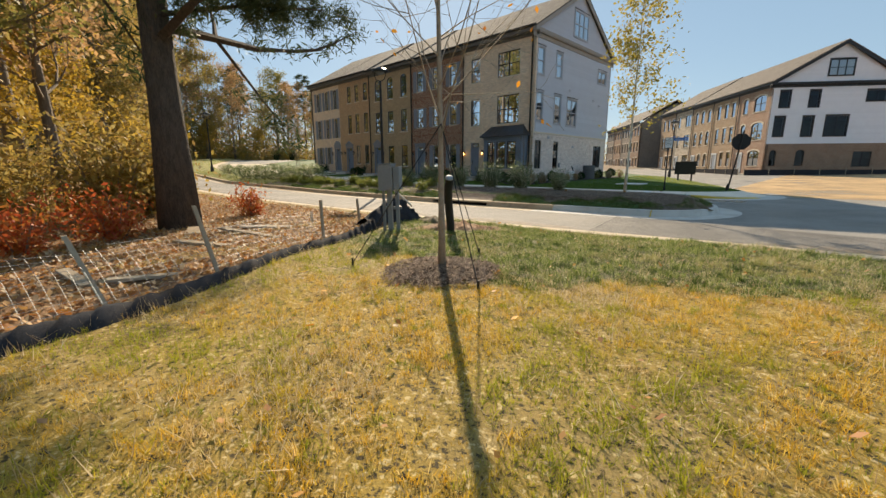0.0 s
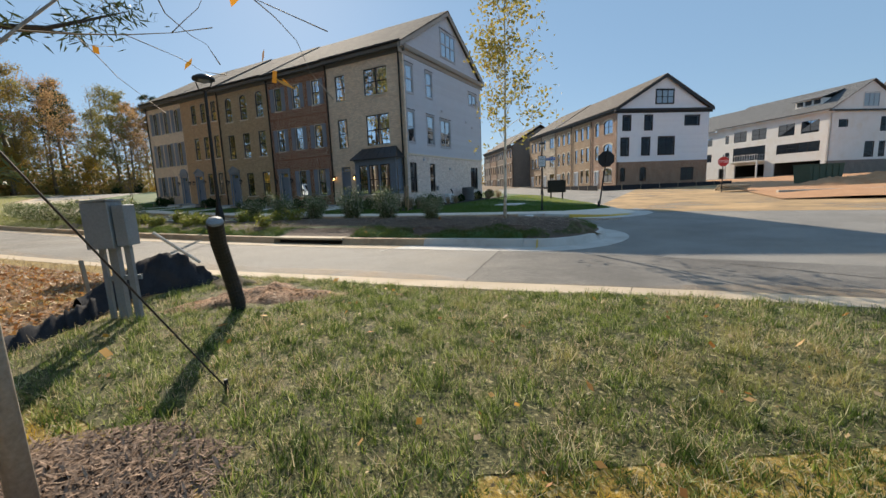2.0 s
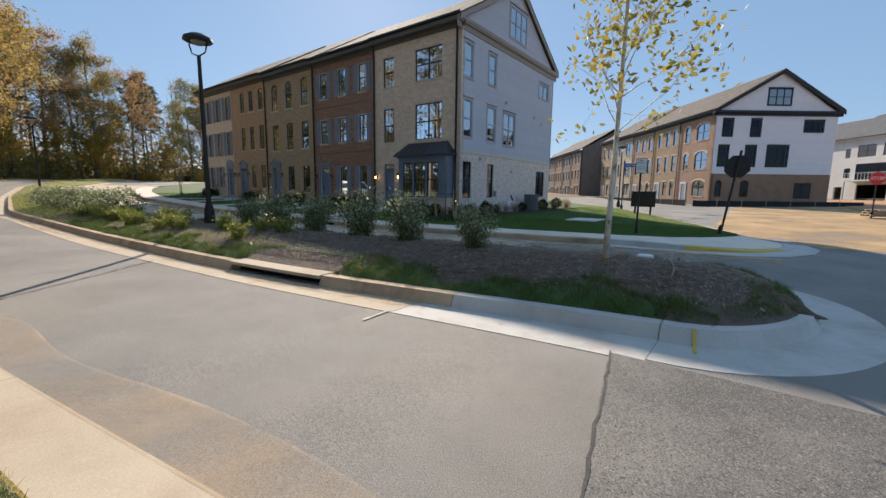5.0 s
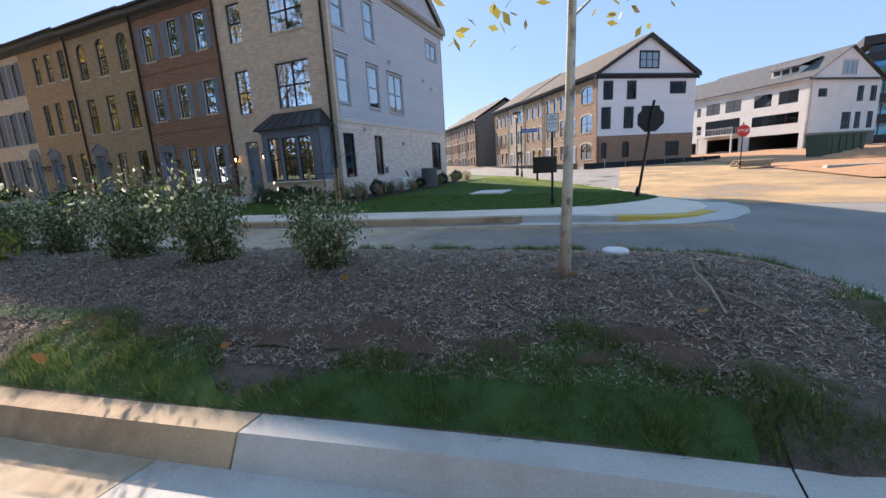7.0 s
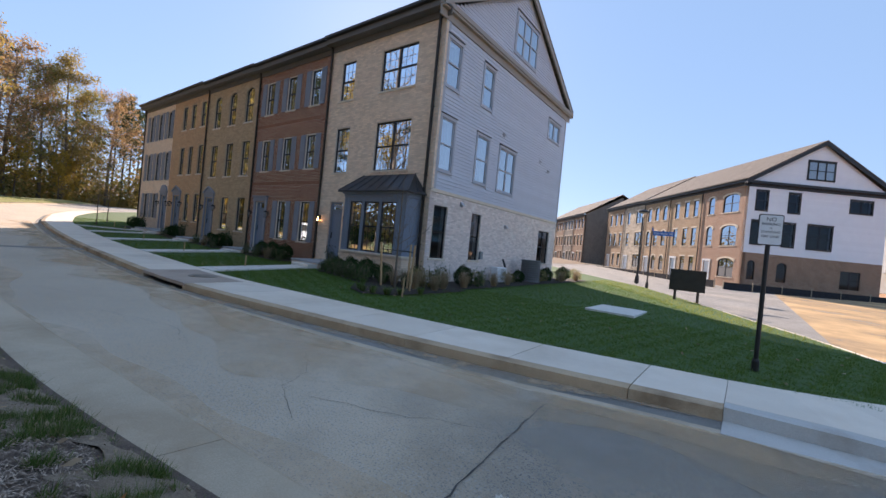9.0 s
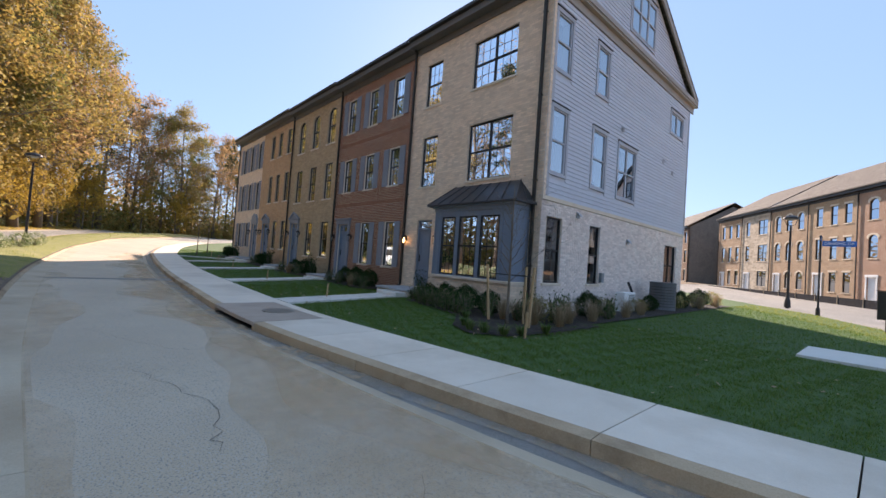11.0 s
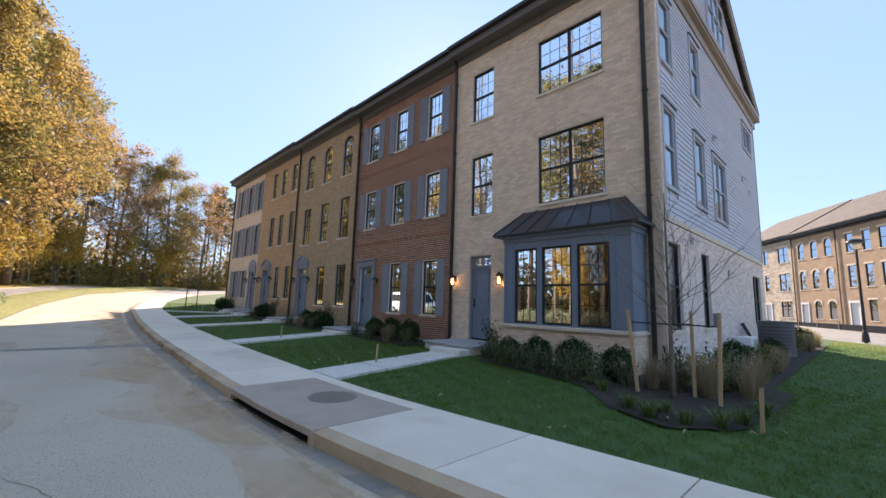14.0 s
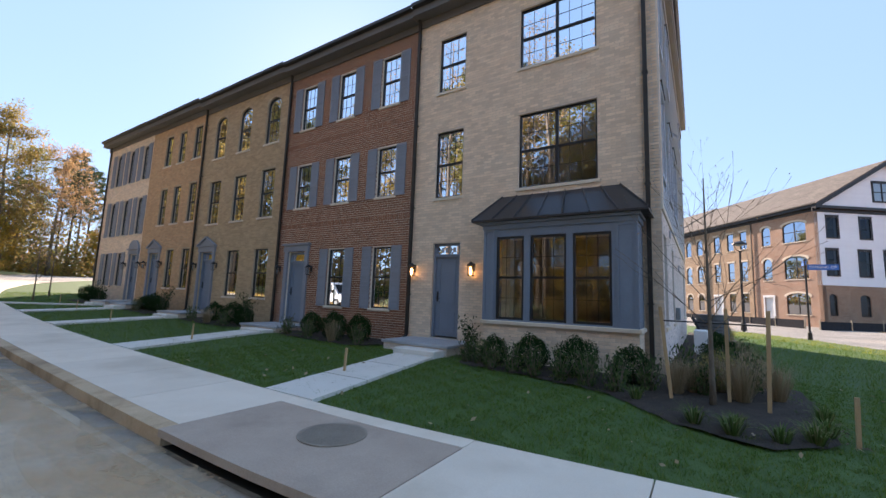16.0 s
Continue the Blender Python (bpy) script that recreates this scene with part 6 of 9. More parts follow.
s.box(9.9, 1.42, 5.4, 16.7, 1.5, 5.46)
for u in (9.95, 16.5):
    s.box(u, 1.3, Z3, u + 0.2, 1.5, 4.2)
s.make("balcony", M_WRAP, r2, "white timber balcony")
s = Shape()
s.box(2.7, -3.4, 11.6, 6.8, -1.6, 13.0)
dormer = s.make("dormer", M_WRAP, r1)
s = Shape()
s.prism([(2.4, -1.2, 13.0), (7.1, -1.2, 13.0), (7.1, -5.0, 14.15), (2.4, -5.0, 14.15)], (0, 0, 0), (0, 0, 0.12))
s.make("dormer_roof", M_SHINGLE_G, dormer)
for u in (3.0, 4.3, 5.6):
    s = Shape()
    s.box(u, -1.6, 12.25, u + 0.95, -1.57, 12.9)
    s.make("dormer_window", M_BLACK, dormer)
s = Shape(gab)
gg = [(1.4, 3.0, 8.3, 9.4), (8.6, 9.8, 7.6, 9.7), (11.1, 12.3, 7.6, 9.7), (6.2, 7.9, 3.9, 6.2), (8.7, 9.8, 3.9, 6.2), (11.1, 12.2, 3.9, 6.2)]
wall_shape(s, 0, 13, Z3 + 2.2, 10.7, gg, 0.25)
s.prism([(0, -0.02, 10.705), (13, -0.02, 10.705), (6.5, -0.02, 14.8)], (0, -0.2, 0), (0, 0, 0))
s.make("gable_wall", M_WRAP, r1)
for q in gg:
    window(r1, gab, *q, M_BLACK, 1, 1, 1, back=-0.05, glass_mat=M_GLASS_FAR)
window(r1, gab, 5.3, 7.9, 11.2, 13.0, M_CASING, 3, 1, 1, back=0.03, casing=M_WRAP)
s = Shape(gab)
s.box(0.0, -0.25, Z3 - 0.3, 13, 0.0, Z3 + 2.19)
s.make("gable_base", M_FAR_GREY, r1)
s = Shape(gab)
s.box(-0.4, 0.003, 10.55, 13.4, 0.35, 10.75)
s.make("gable_cornice", M_BLACK, r1)
# dark office block
off = thing("office_building", pose(35, 113, 0, 0, 0, -12), "dark office block with blue glass bands", "office building")
s = Shape()
for i in range(5):
    s.box(0, 0, 1.5 + 3.6 * i, 50, 24, 3.1 + 3.6 * i)
s.box(0.6, 0.6, 0, 49.4, 23.4, 1.49)
s.box(-0.6, -0.6, 18.8, 50.6, 24.6, 20.3)
s.make("wall", M_OFFICE, off)
for i in range(5):
    s = Shape()
    s.box(0.3, 0.3, 3.11 + 3.6 * i, 49.7, 23.7, 5.09 + 3.6 * i)
    s.make("window_band", M_GLASS_BLUE, off)
    s = Shape()
    for x in np.arange(0.4, 49.6, 2.4):
        s.box(x, 0.1, 3.11 + 3.6 * i, x + 0.15, 0.29, 5.09 + 3.6 * i)
    s.make("mullion_grid", M_OFFICE, off)["kind"] = "stuff"


# ---- plants ----
def cards(centres, size, rng, flat=0.0, aspect=0.55, along=None):
    """Leaf quads with a fold of their own: a rhombus per centre, turned at random."""
    n = len(centres)
    d = rng.normal(size=(n, 3))
    if along is not None:
        d = along + 0.5 * d
    d[:, 2] *= (1 - flat)
    d /= np.linalg.norm(d, axis=1)[:, None] + 1e-9
    e = np.cross(d, rng.normal(size=(n, 3)))
    e /= np.linalg.norm(e, axis=1)[:, None] + 1e-9
    s = (size * rng.uniform(0.6, 1.35, n))[:, None]
    c = centres
    v = np.stack([c - d * s * 0.5, c + e * s * aspect * 0.5, c + d * s * 0.5, c - e * s * aspect * 0.5], 1).reshape(-1, 3)
    return v, np.arange(4 * n).reshape(n, 4)


def limbs(rng, base, height, r0, count, first, spread, lift, depth=2, lean=(0, 0), wob=0.03):
    """Trunk and branches as lists of points with radii; also the tips."""
    out, tips = [], []
    n = 9
    pts = [np.array([lean[0] * t + wob * height * 0.3 * math.sin(5 * t + rng.uniform(0, 1)), lean[1] * t + wob * height * 0.3 * math.cos(4 * t), height * t]) for t in np.linspace(0, 1, n)]
    rad = [r0 * (1.25 if i == 0 else 1) * (1 - 0.9 * (i / (n - 1)) ** 0.9) + 0.004 for i in range(n)]
    out.append((pts, rad))

    def grow(p, d, length, r, level):
        q = [p]
        dd = d.copy()
        for i in range(4):
            dd = dd + rng.normal(size=3) * 0.16 + np.array([0, 0, lift * 0.12])
            dd /= np.linalg.norm(dd)
            q.append(q[-1] + dd * length / 4)
        out.append((q, [r, r * 0.75, r * 0.55, r * 0.35, max(0.003, r * 0.15)]))
        tips.extend(q[2:])
        if level < depth:
            for k in range(rng.integers(2, 5)):
                i = rng.integers(1, 4)
                nd = dd + rng.normal(size=3) * 0.75
                nd /= np.linalg.norm(nd)
                grow(q[i], nd, length * rng.uniform(0.4, 0.65), r * 0.5, level + 1)

    for k in range(count):
        t = first + (0.97 - first) * (k + rng.uniform(0, 0.8)) / count
        i = min(n - 2, int(t * (n - 1)))
        u = t * (n - 1) - i
        p = pts[i] * (1 - u) + pts[i + 1] * u
        a = k * 2.4 + rng.uniform(-0.5, 0.5)
        d = np.array([math.cos(a), math.sin(a), lift])
        d /= np.linalg.norm(d)
        L = spread * (1.15 - 0.75 * (t - first) / (1 - first)) * rng.uniform(0.75, 1.15)
        grow(p, d, L, r0 * 0.38 * (1.1 - t), 1)
    return out, np.array(tips)


def tree(name, label, category, height, r0, count, first, spread, lift, bark, leaf, n_leaf, size, seed, depth=2, scatter=0.5, lean=(0, 0), sides=7, group="", flat=0.2, wob=0.03):
    rng = np.random.default_rng(seed)
    br, tips = limbs(rng, None, height, r0, count, first, spread, lift, depth, lean, wob)
    t = thing(name, None, label, category, group)
    s = Shape()
    s.tube(br[0][0], br[0][1], max(sides, 10))
    s.make("trunk", bark, t, smooth=True)
    s = Shape()
    for p, r in br[1:]:
        s.tube(p, r, 5 if r[0] > 0.02 else 3, caps=False)
    s.make("branchwork", bark, t, smooth=True)["kind"] = "stuff"
    if n_leaf:
        k = rng.integers(0, len(tips), n_leaf)
        clump = rng.normal(size=(len(tips), 3)) * scatter * 0.4
        c = tips[k] + clump[k] + rng.normal(size=(n_leaf, 3)) * scatter * 0.55
        v, f = cards(c, size, rng, flat)
        rapid("crown", v, f, leaf, t)["kind"] = "stuff"
    return t


def pine(name, label, height, r0, seed, first=0.5, spread=3.2, count=26, n_needle=6000, size=0.34, lean=(0, 0)):
    rng = np.random.default_rng(seed)
    br, tips = limbs(rng, None, height, r0, count, first, spread, 0.18, 2, lean, 0.01)
    t = thing(name, None, label, "tree", "woods")
    s = Shape()
    s.tube(br[0][0], br[0][1], 14)
    s.make("trunk", M_BARK_PINE, t, smooth=True)
    s = Shape()
    for p, r in br[1:]:
        s.tube(p, r, 4, caps=False)
    s.make("branchwork", M_BARK_PINE, t)["kind"] = "stuff"
    k = rng.integers(0, len(tips), n_needle)
    c = tips[k] + rng.normal(size=(n_needle, 3)) * (0.24, 0.24, 0.12)
    v, f = cards(c, size, rng, 0.1, 0.16)
    rapid("crown", v, f, L_PINE, t)["kind"] = "stuff"
    return t


def shrub(name, label, leaf, w, h, n, size, seed, stems=7, group="", round_=False, upright=0.0):
    """A bush of stems and leaves with an uneven outline."""
    rng = np.random.default_rng(seed)
    t = thing(name, None, label, "shrub", group)
    s = Shape()
    lobes = []
    for i in range(stems):
        a, r = rng.uniform(0, 6.28), rng.uniform(0.15, 0.5) * w * (0.7 if round_ else 0.9)
        tip = np.array([r * math.cos(a), r * math.sin(a), h * rng.uniform(0.55, 1.0) * (1 - 0.25 * r / w)])
        s.tube([(0.15 * tip[0], 0.15 * tip[1], -0.05), (0.55 * tip[0], 0.55 * tip[1], 0.5 * tip[2]), tuple(tip)], [0.012, 0.008, 0.003], 4)
        lobes.append(tip)
    s.make("stem", M_BARK, t)["kind"] = "stuff"
    lobes = np.array(lobes)
    if round_:
        d = rng.normal(size=(n, 3))
        d /= np.linalg.norm(d, axis=1)[:, None]
        lump = 1 + 0.12 * np.sin(5 * d[:, 0] + 3 * d[:, 2]) + 0.1 * np.sin(7 * d[:, 1] + 1)
        c = d * (rng.uniform(0.35, 1, n) ** 0.4 * lump)[:, None] * (w / 2, w / 2, h / 2) + (0, 0, h * 0.5)
        c = c[c[:, 2] > 0.02]
    else:
        k = rng.integers(0, stems, n)
        u = rng.uniform(0.12, 1.03, n)[:, None]
        c = lobes[k] * u * (0.35 + 0.65 * u ** 0.3) + np.clip(rng.normal(size=(n, 3)), -1.6, 1.6) * 0.11 * w
        c[:, 2] = np.abs(c[:, 2]) * 0.98 + 0.02
    along = np.array([0, 0, upright]) if upright else None
    v, f = cards(c, size, rng, 0.0, 0.45, along)
    rapid("leaves", v, f, leaf, t)["kind"] = "stuff"
    return t


def tuft(name, label, leaf, n, h, spread, seed, w=0.008, group=""):
    """A clump of long arching blades."""
    rng = np.random.default_rng(seed)
    a = rng.uniform(0, 6.28, n)
    r = rng.uniform(0.02, 1, n) ** 0.6 * spread
    L = h * rng.uniform(0.6, 1.1, n)
    b = np.stack([0.2 * r * np.cos(a), 0.2 * r * np.sin(a), np.full(n, -0.02)], 1)
    m = np.stack([0.55 * r * np.cos(a), 0.55 * r * np.sin(a), 0.65 * L], 1)
    e = np.stack([r * np.cos(a), r * np.sin(a), L * rng.uniform(0.6, 1.0, n)], 1)
    side = np.stack([-np.sin(a), np.cos(a), np.zeros(n)], 1) * w
    v = np.stack([b - side, b + side, m + side * 0.8, m - side * 0.8, e], 1).reshape(-1, 3)
    k = np.arange(n)[:, None] * 5
    f = np.concatenate([k + [0, 1, 2], k + [0, 2, 3], k + [3, 2, 4]])
    return tagged(rapid(name, v, f, leaf), label, "ornamental grass", group)


def put(ob, x, y, z, rz=0.0, s=1.0):
    ob.matrix_world = Matrix.Translation((x, y, z)) @ Matrix.Rotation(radians(rz), 4, "Z") @ Matrix.Scale(s, 4)


def copies(ob, spots):
    """Moves a thing to the first spot and copies it to the rest: (x, y, z, turn, scale)."""
    for i, (x, y, z, rz, s) in enumerate(spots):
        o = ob if i == 0 else copy_thing(ob, Matrix.Identity(4))
        o.matrix_basis = Matrix.Translation((x, y, z)) @ Matrix.Rotation(radians(rz), 4, "Z") @ Matrix.Scale(s, 4)


# woods
protos = [
    tree("oak_tree", "tall oak with golden-olive autumn leaves at the wood's edge", "tree", 24, 0.34, 20, 0.18, 6.2, 0.45, M_BARK, L_OAK, 15000, 0.30, 11, depth=3, scatter=0.8, group="woods"),
    tree("oak_tree", "tall oak with rust-brown autumn leaves in the woods", "tree", 21, 0.30, 18, 0.22, 5.2, 0.5, M_BARK, L_RUST, 6500, 0.30, 12, depth=3, scatter=0.8, group="woods"),
    tree("bare_tree", "tall grey tree with bare twigs in the woods", "tree", 23, 0.26, 24, 0.3, 4.6, 0.9, M_BARK, L_RUST, 500, 0.2, 13, depth=3, scatter=0.6, group="woods"),
    pine("pine_tree", "tall pine with a high dark green crown", 24, 0.26, 14, n_needle=7000, size=0.5),
    tree("maple_tree", "small maple with bright golden leaves below taller trees", "tree", 8.5, 0.11, 14, 0.18, 2.6, 0.6, M_BARK, L_GOLD, 5000, 0.20, 15, scatter=0.5, group="woods"),
    tree("oak_tree", "tall tree with thin olive and yellow leaves in the woods", "tree", 22, 0.26, 20, 0.25, 4.2, 0.55, M_BARK, L_GREEN, 8000, 0.30, 16, depth=3, scatter=0.7, group="woods"),
]
wr = np.random.default_rng(21)
spots = [[] for _ in protos]


def plant(kind, x, y, s=1.0):
    z = float(south(x, min(y, 60))) if y < near_grass(max(-96, min(40, x))) else float(tar(x, y)) + 0.1
    spots[kind].append((x, y, z - 0.1, wr.uniform(0, 360), s))


for k_, x, y, s in ((0, -61, 8.6, 1.12), (5, -66, 9.8, 1.15), (0, -71, 11.0, 1.18), (1, -75, 12.3, 1.2), (0, -80, 13.4, 1.2), (5, -86, 15.6, 1.2), (1, -92, 18.4, 1.2), (4, -63, 9.6, 0.9), (4, -78, 14.0, 0.9), (1, -97, 23, 1.1), (0, -101, 30, 1.0), (1, -104, 37, 1.0), (5, -106, 48, 1.0), (0, -63, 5.2, 1.12), (0, -48, 0.5, 0.95), (5, -56, 3.0, 1.0), (0, -70, 8.0, 1.05), (1, -78, 9.5, 1.1), (1, -84, 13, 1.05), (2, -80, 4.5, 1.1), (2, -92, 15, 1.1), (3, -98, 18, 1.0), (3, -103, 22, 1.05), (5, -100, 27, 1.0), (2, -107, 26, 1.0), (5, -110, 34, 1.0), (3, -112, 41, 1.0), (2, -112, 47, 1.0), (1, -108, 52, 0.9), (4, -74, 9.5, 0.95), (4, -68, 7.5, 0.8), (4, -90, 17.5, 0.9), (4, -101, 31, 0.9), (4, -105, 43, 0.9), (1, -118, 60, 1.0), (1, -112, 70, 1.0), (4, -100, 62, 1.0), (3, -40, -3, 1.1), (5, -34, -2, 1.15), (0, -28, -4.5, 1.05), (2, -38, -4, 1.25), (5, -24, -1.5, 1.0), (2, -26, 1.2, 1.2), (2, -31, 0.4, 1.28), (2, -36, 1.4, 1.2), (2, -22, -0.8, 1.15), (2, -42, 1.6, 1.25), (3, -33, -6, 1.2), (2, -29, -2, 1.25), (2, -18.5, -2.5, 1.1), (3, -20, -5, 0.9), (1, -16, -4, 0.8), (5, -14.5, 1.0, 0.55), (1, -18, 2.0, 0.6), (0, -14, -8, 0.85), (4, -11.5, -2.5, 0.75), (3, -12, -1.5, 0.62), (2, -22, -10, 1), (4, -23, 2.5, 0.85), (4, -30, 1.5, 0.9), (4, -66, 10.2, 1.0), (4, -71, 12.0, 0.8), (4, -84, 16.5, 1.0), (4, -95, 24, 1.0), (4, -97, 29, 0.9), (4, -52, 6.2, 0.7)):
    plant(k_, x, y, s)
for i in range(26):
    x = -46 + 62 * (i + wr.uniform(0, 0.9)) / 26
    plant(int(wr.choice([2, 5, 2, 3, 2, 2, 5])), x, -17 - wr.uniform(0, 9), wr.uniform(0.7, 0.95))
for i in range(16):
    x = -52 - 60 * (i + wr.uniform(0, 0.9)) / 16
    plant(int(wr.choice([0, 2, 2, 5, 3])), x, float(near_grass(max(x, -96))) - 13 - wr.uniform(0, 12), wr.uniform(0.9, 1.15))
for i in range(14):
    plant(int(wr.choice([2, 2, 3, 5])), -118 - wr.uniform(0, 22), 24 + 60 * i / 14, wr.uniform(0.9, 1.1))
for ob, sp in zip(protos, spots):
    copies(ob, sp)

# big pine beside the silt fence
bp = pine("pine_tree", "large old pine with furrowed grey-brown trunk beside the fence", 19, 0.31, 31, first=0.18, spread=4.6, count=46, n_needle=44000, size=0.23, lean=(-0.9, 0.3))
rp = np.random.default_rng(32)
for start, mid_, end in (((0.0, 0.0, 3.9), (0.6, 1.5, 4.3), (0.9, 3.0, 4.5)), ((0.0, 0.0, 4.7), (1.2, 1.2, 5.0), (1.9, 2.6, 5.0)), ((0.0, 0.0, 4.4), (0.2, 1.2, 5.0), (0.3, 2.4, 5.6))):
    a_, b_, c_ = (np.array(q) for q in (start, mid_, end))
    limb = Shape()
    limb.tube([tuple(a_), tuple(b_), tuple(c_)], [0.05, 0.032, 0.01], 6)
    lo_ = limb.make("limb", M_BARK_PINE, bp, smooth=True)
    u_ = rp.uniform(0.25, 1, 26)[:, None]
    hubs = a_ * (1 - u_) ** 2 + 2 * b_ * u_ * (1 - u_) + c_ * u_ ** 2 + rp.normal(size=(26, 3)) * (0.42, 0.42, 0.2)
    k_ = rp.integers(0, 26, 5200)
    v_, f_ = cards(hubs[k_] + rp.normal(size=(5200, 3)) * 0.13, 0.2, rp, 0.1, 0.1)
    rapid("needles", v_, f_, L_PINE, lo_)["kind"] = "stuff"
put(bp, -9.85, 3.35, float(south(-9.85, 3.35)) - 0.1)

# undergrowth at the wood's edge
under = [shrub("undergrowth_bush", "tangled golden and olive undergrowth at the wood's edge", L_OAK, 2.4, 2.0, 2600, 0.12, 41, 14, "undergrowth"),
         shrub("undergrowth_bush", "low crimson and orange bush on leaf litter", L_RED, 1.3, 0.8, 900, 0.10, 42, 10, "undergrowth"),
         shrub("undergrowth_bush", "yellow leafy sapling thicket in the woods", L_GOLD, 2.2, 3.2, 2600, 0.12, 43, 12, "undergrowth"),
         shrub("undergrowth_bush", "dark evergreen thicket at the wood's edge", L_DARKSHRUB, 2.6, 2.2, 2600, 0.15, 44, 12, "undergrowth")]
us = [[], [], [], []]
for i in range(30):
    x = -8.6 - 18 * wr.uniform(0, 1) ** 1.1
    y = wr.uniform(-5, 4.2 if x < -11 else 1.0)
    us[int(wr.choice([0, 0, 2, 3, 1]))].append((x, y, float(south(x, y)) - 0.03, wr.uniform(0, 360), wr.uniform(0.7, 1.3)))
for x, y, s in ((-9.0, 2.3, 1.0), (-8.3, 1.2, 0.9), (-10.9, 5.2, 0.9), (-7.9, 0.4, 0.8), (-10.2, 2.5, 0.7)):
    us[1].append((x, y, float(south(x, y)) - 0.03, wr.uniform(0, 360), s))
for i in range(34):
    x = -44 - 52 * i / 34
    y = float(near_grass(x)) - wr.uniform(5.5, 9)
    us[int(wr.choice([3, 0, 0, 2, 1]))].append((x, y, float(south(x, y)) - 0.03, wr.uniform(0, 360), wr.uniform(0.6, 1.2)))
for i in range(14):
    us[int(wr.choice([0, 2, 3]))].append((-100 + wr.uniform(-5, 5), 24 + 45 * i / 14, float(tar(-100, 30)), wr.uniform(0, 360), wr.uniform(0.7, 1.2)))
for ob, sp in zip(under, us):
    copies(ob, sp)

# hedges and shrubs on the island and along the road
hedge = shrub("hedge_shrub", "grey-green clipped hedge shrub with pale tips, some painted sunlit", L_SHRUB, 1.25, 0.95, 1500, 0.075, 51, 14, "hedge on the island", True)
hs = []
for i in range(10):
    t_ = i / 9
    x, y = -22.2 - 8.6 * t_, 12.95 - 0.85 * t_
    hs.append((x + wr.uniform(-0.1, 0.1), y, float(isle(x, y)) - 0.02, wr.uniform(0, 360), wr.uniform(0.9, 1.1)))
for i in range(20):
    x = -50 - 40 * i / 20
    y = float(near_grass(x)) - 2.6 - wr.uniform(0, 1)
    hs.append((x, y, float(south(x, y)), wr.uniform(0, 360), wr.uniform(0.7, 1.1)))
for x, y in ((-33.5, 12.8), (-35, 13.4), (-36.8, 13.2), (-39, 13.9), (-41.5, 14.3)):
    hs.append((x, y, float(isle(x, y)), wr.uniform(0, 360), 0.8))
copies(hedge, hs)
low = shrub("groundcover_plant", "low yellow-green groundcover clump on the island", L_YELLOWGREEN, 0.75, 0.36, 420, 0.075, 52, 9, "groundcover on the island")
ls = []
for i in range(46):
    x = -12.2 - 13.5 * wr.uniform(0, 1)
    y = float(isle_kerb(x)) + wr.uniform(0.9, 2.0)
    ls.append((x, y, float(isle(x, y)) - 0.02, wr.uniform(0, 360), wr.uniform(0.6, 1.15)))
copies(low, ls)
bush = shrub("flowering_shrub", "loose grey-green shrub with pale tips, some painted sunlit, on dark mulch", L_SHRUB, 1.15, 1.05, 5600, 0.054, 53, 30, "shrubs on the island", upright=0.6)
copies(bush, [(x, y, float(isle(x, y)) - 0.03, r, s) for x, y, r, s in ((-13.7, 14.0, 10, 0.95), (-12.1, 14.0, 80, 0.92), (-10.3, 13.9, 150, 0.97), (-8.9, 13.9, 220, 0.93), (-7.45, 13.95, 300, 0.70), (-15.6, 14.2, 40, 0.88))])

# young maple near the start
MAPLE = (-3.74, 4.57)
mz = float(south(*MAPLE))
maple = tree("young_maple", "slim young maple with grey bark and a few orange leaves", "tree", 5.4, 0.035, 30, 0.25, 2.0, 1.05, M_BARK_YOUNG, L_ORANGE, 120, 0.07, 63, depth=3, scatter=0.12, lean=(-0.12, 0.05), wob=0.004)
put(maple, MAPLE[0], MAPLE[1], mz)
ring = Shape()
rv, rf = [(MAPLE[0], MAPLE[1], mz + 0.085)], []
for j in range(1, 5):
    for i in range(28):
        a = 2 * math.pi * i / 28
        r = (0.60 + 0.10 * math.sin(3 * a) + 0.07 * math.sin(7 * a) + 0.045 * math.sin(12 * a + 1)) * j / 4
        rv.append((MAPLE[0] + r * math.cos(a), MAPLE[1] + r * math.sin(a), mz + 0.085 * (1 - (j / 4) ** 2) + 0.012 * math.sin(9 * a + j) - (0.02 if j == 4 else 0)))
rf += [(0, 1 + i, 1 + (i + 1) % 28) for i in range(28)]
for j in range(3):
    rf += [(1 + j * 28 + i, 1 + (j + 1) * 28 + i, 1 + (j + 1) * 28 + (i + 1) % 28, 1 + j * 28 + (i + 1) % 28) for i in range(28)]
ring.add(rv, rf)
single(ring, "mulch_ring", M_BARKMULCH, "ring of shredded bark mulch round the young maple", "mulch", smooth=True)
for i, (px, py) in enumerate(((-4.75, 4.05), (-4.0, 5.55), (-3.0, 4.33))):
    g = thing("tree_guy", None, "black guy strap pegged beside the young maple", "tree tie", "guys of the young maple")
    s = Shape()
    zg = float(south(px, py))
    s.tube([(MAPLE[0], MAPLE[1], mz + 1.62), (px, py, zg + 0.03)], 0.0055, 5)
    s.make("strap", M_BLACK, g)
    s = Shape()
    s.tube([(px, py, zg + 0.09), (px + 0.01, py, zg - 0.15)], [0.014, 0.02], 6)
    s.make("peg", M_BLACK, g)

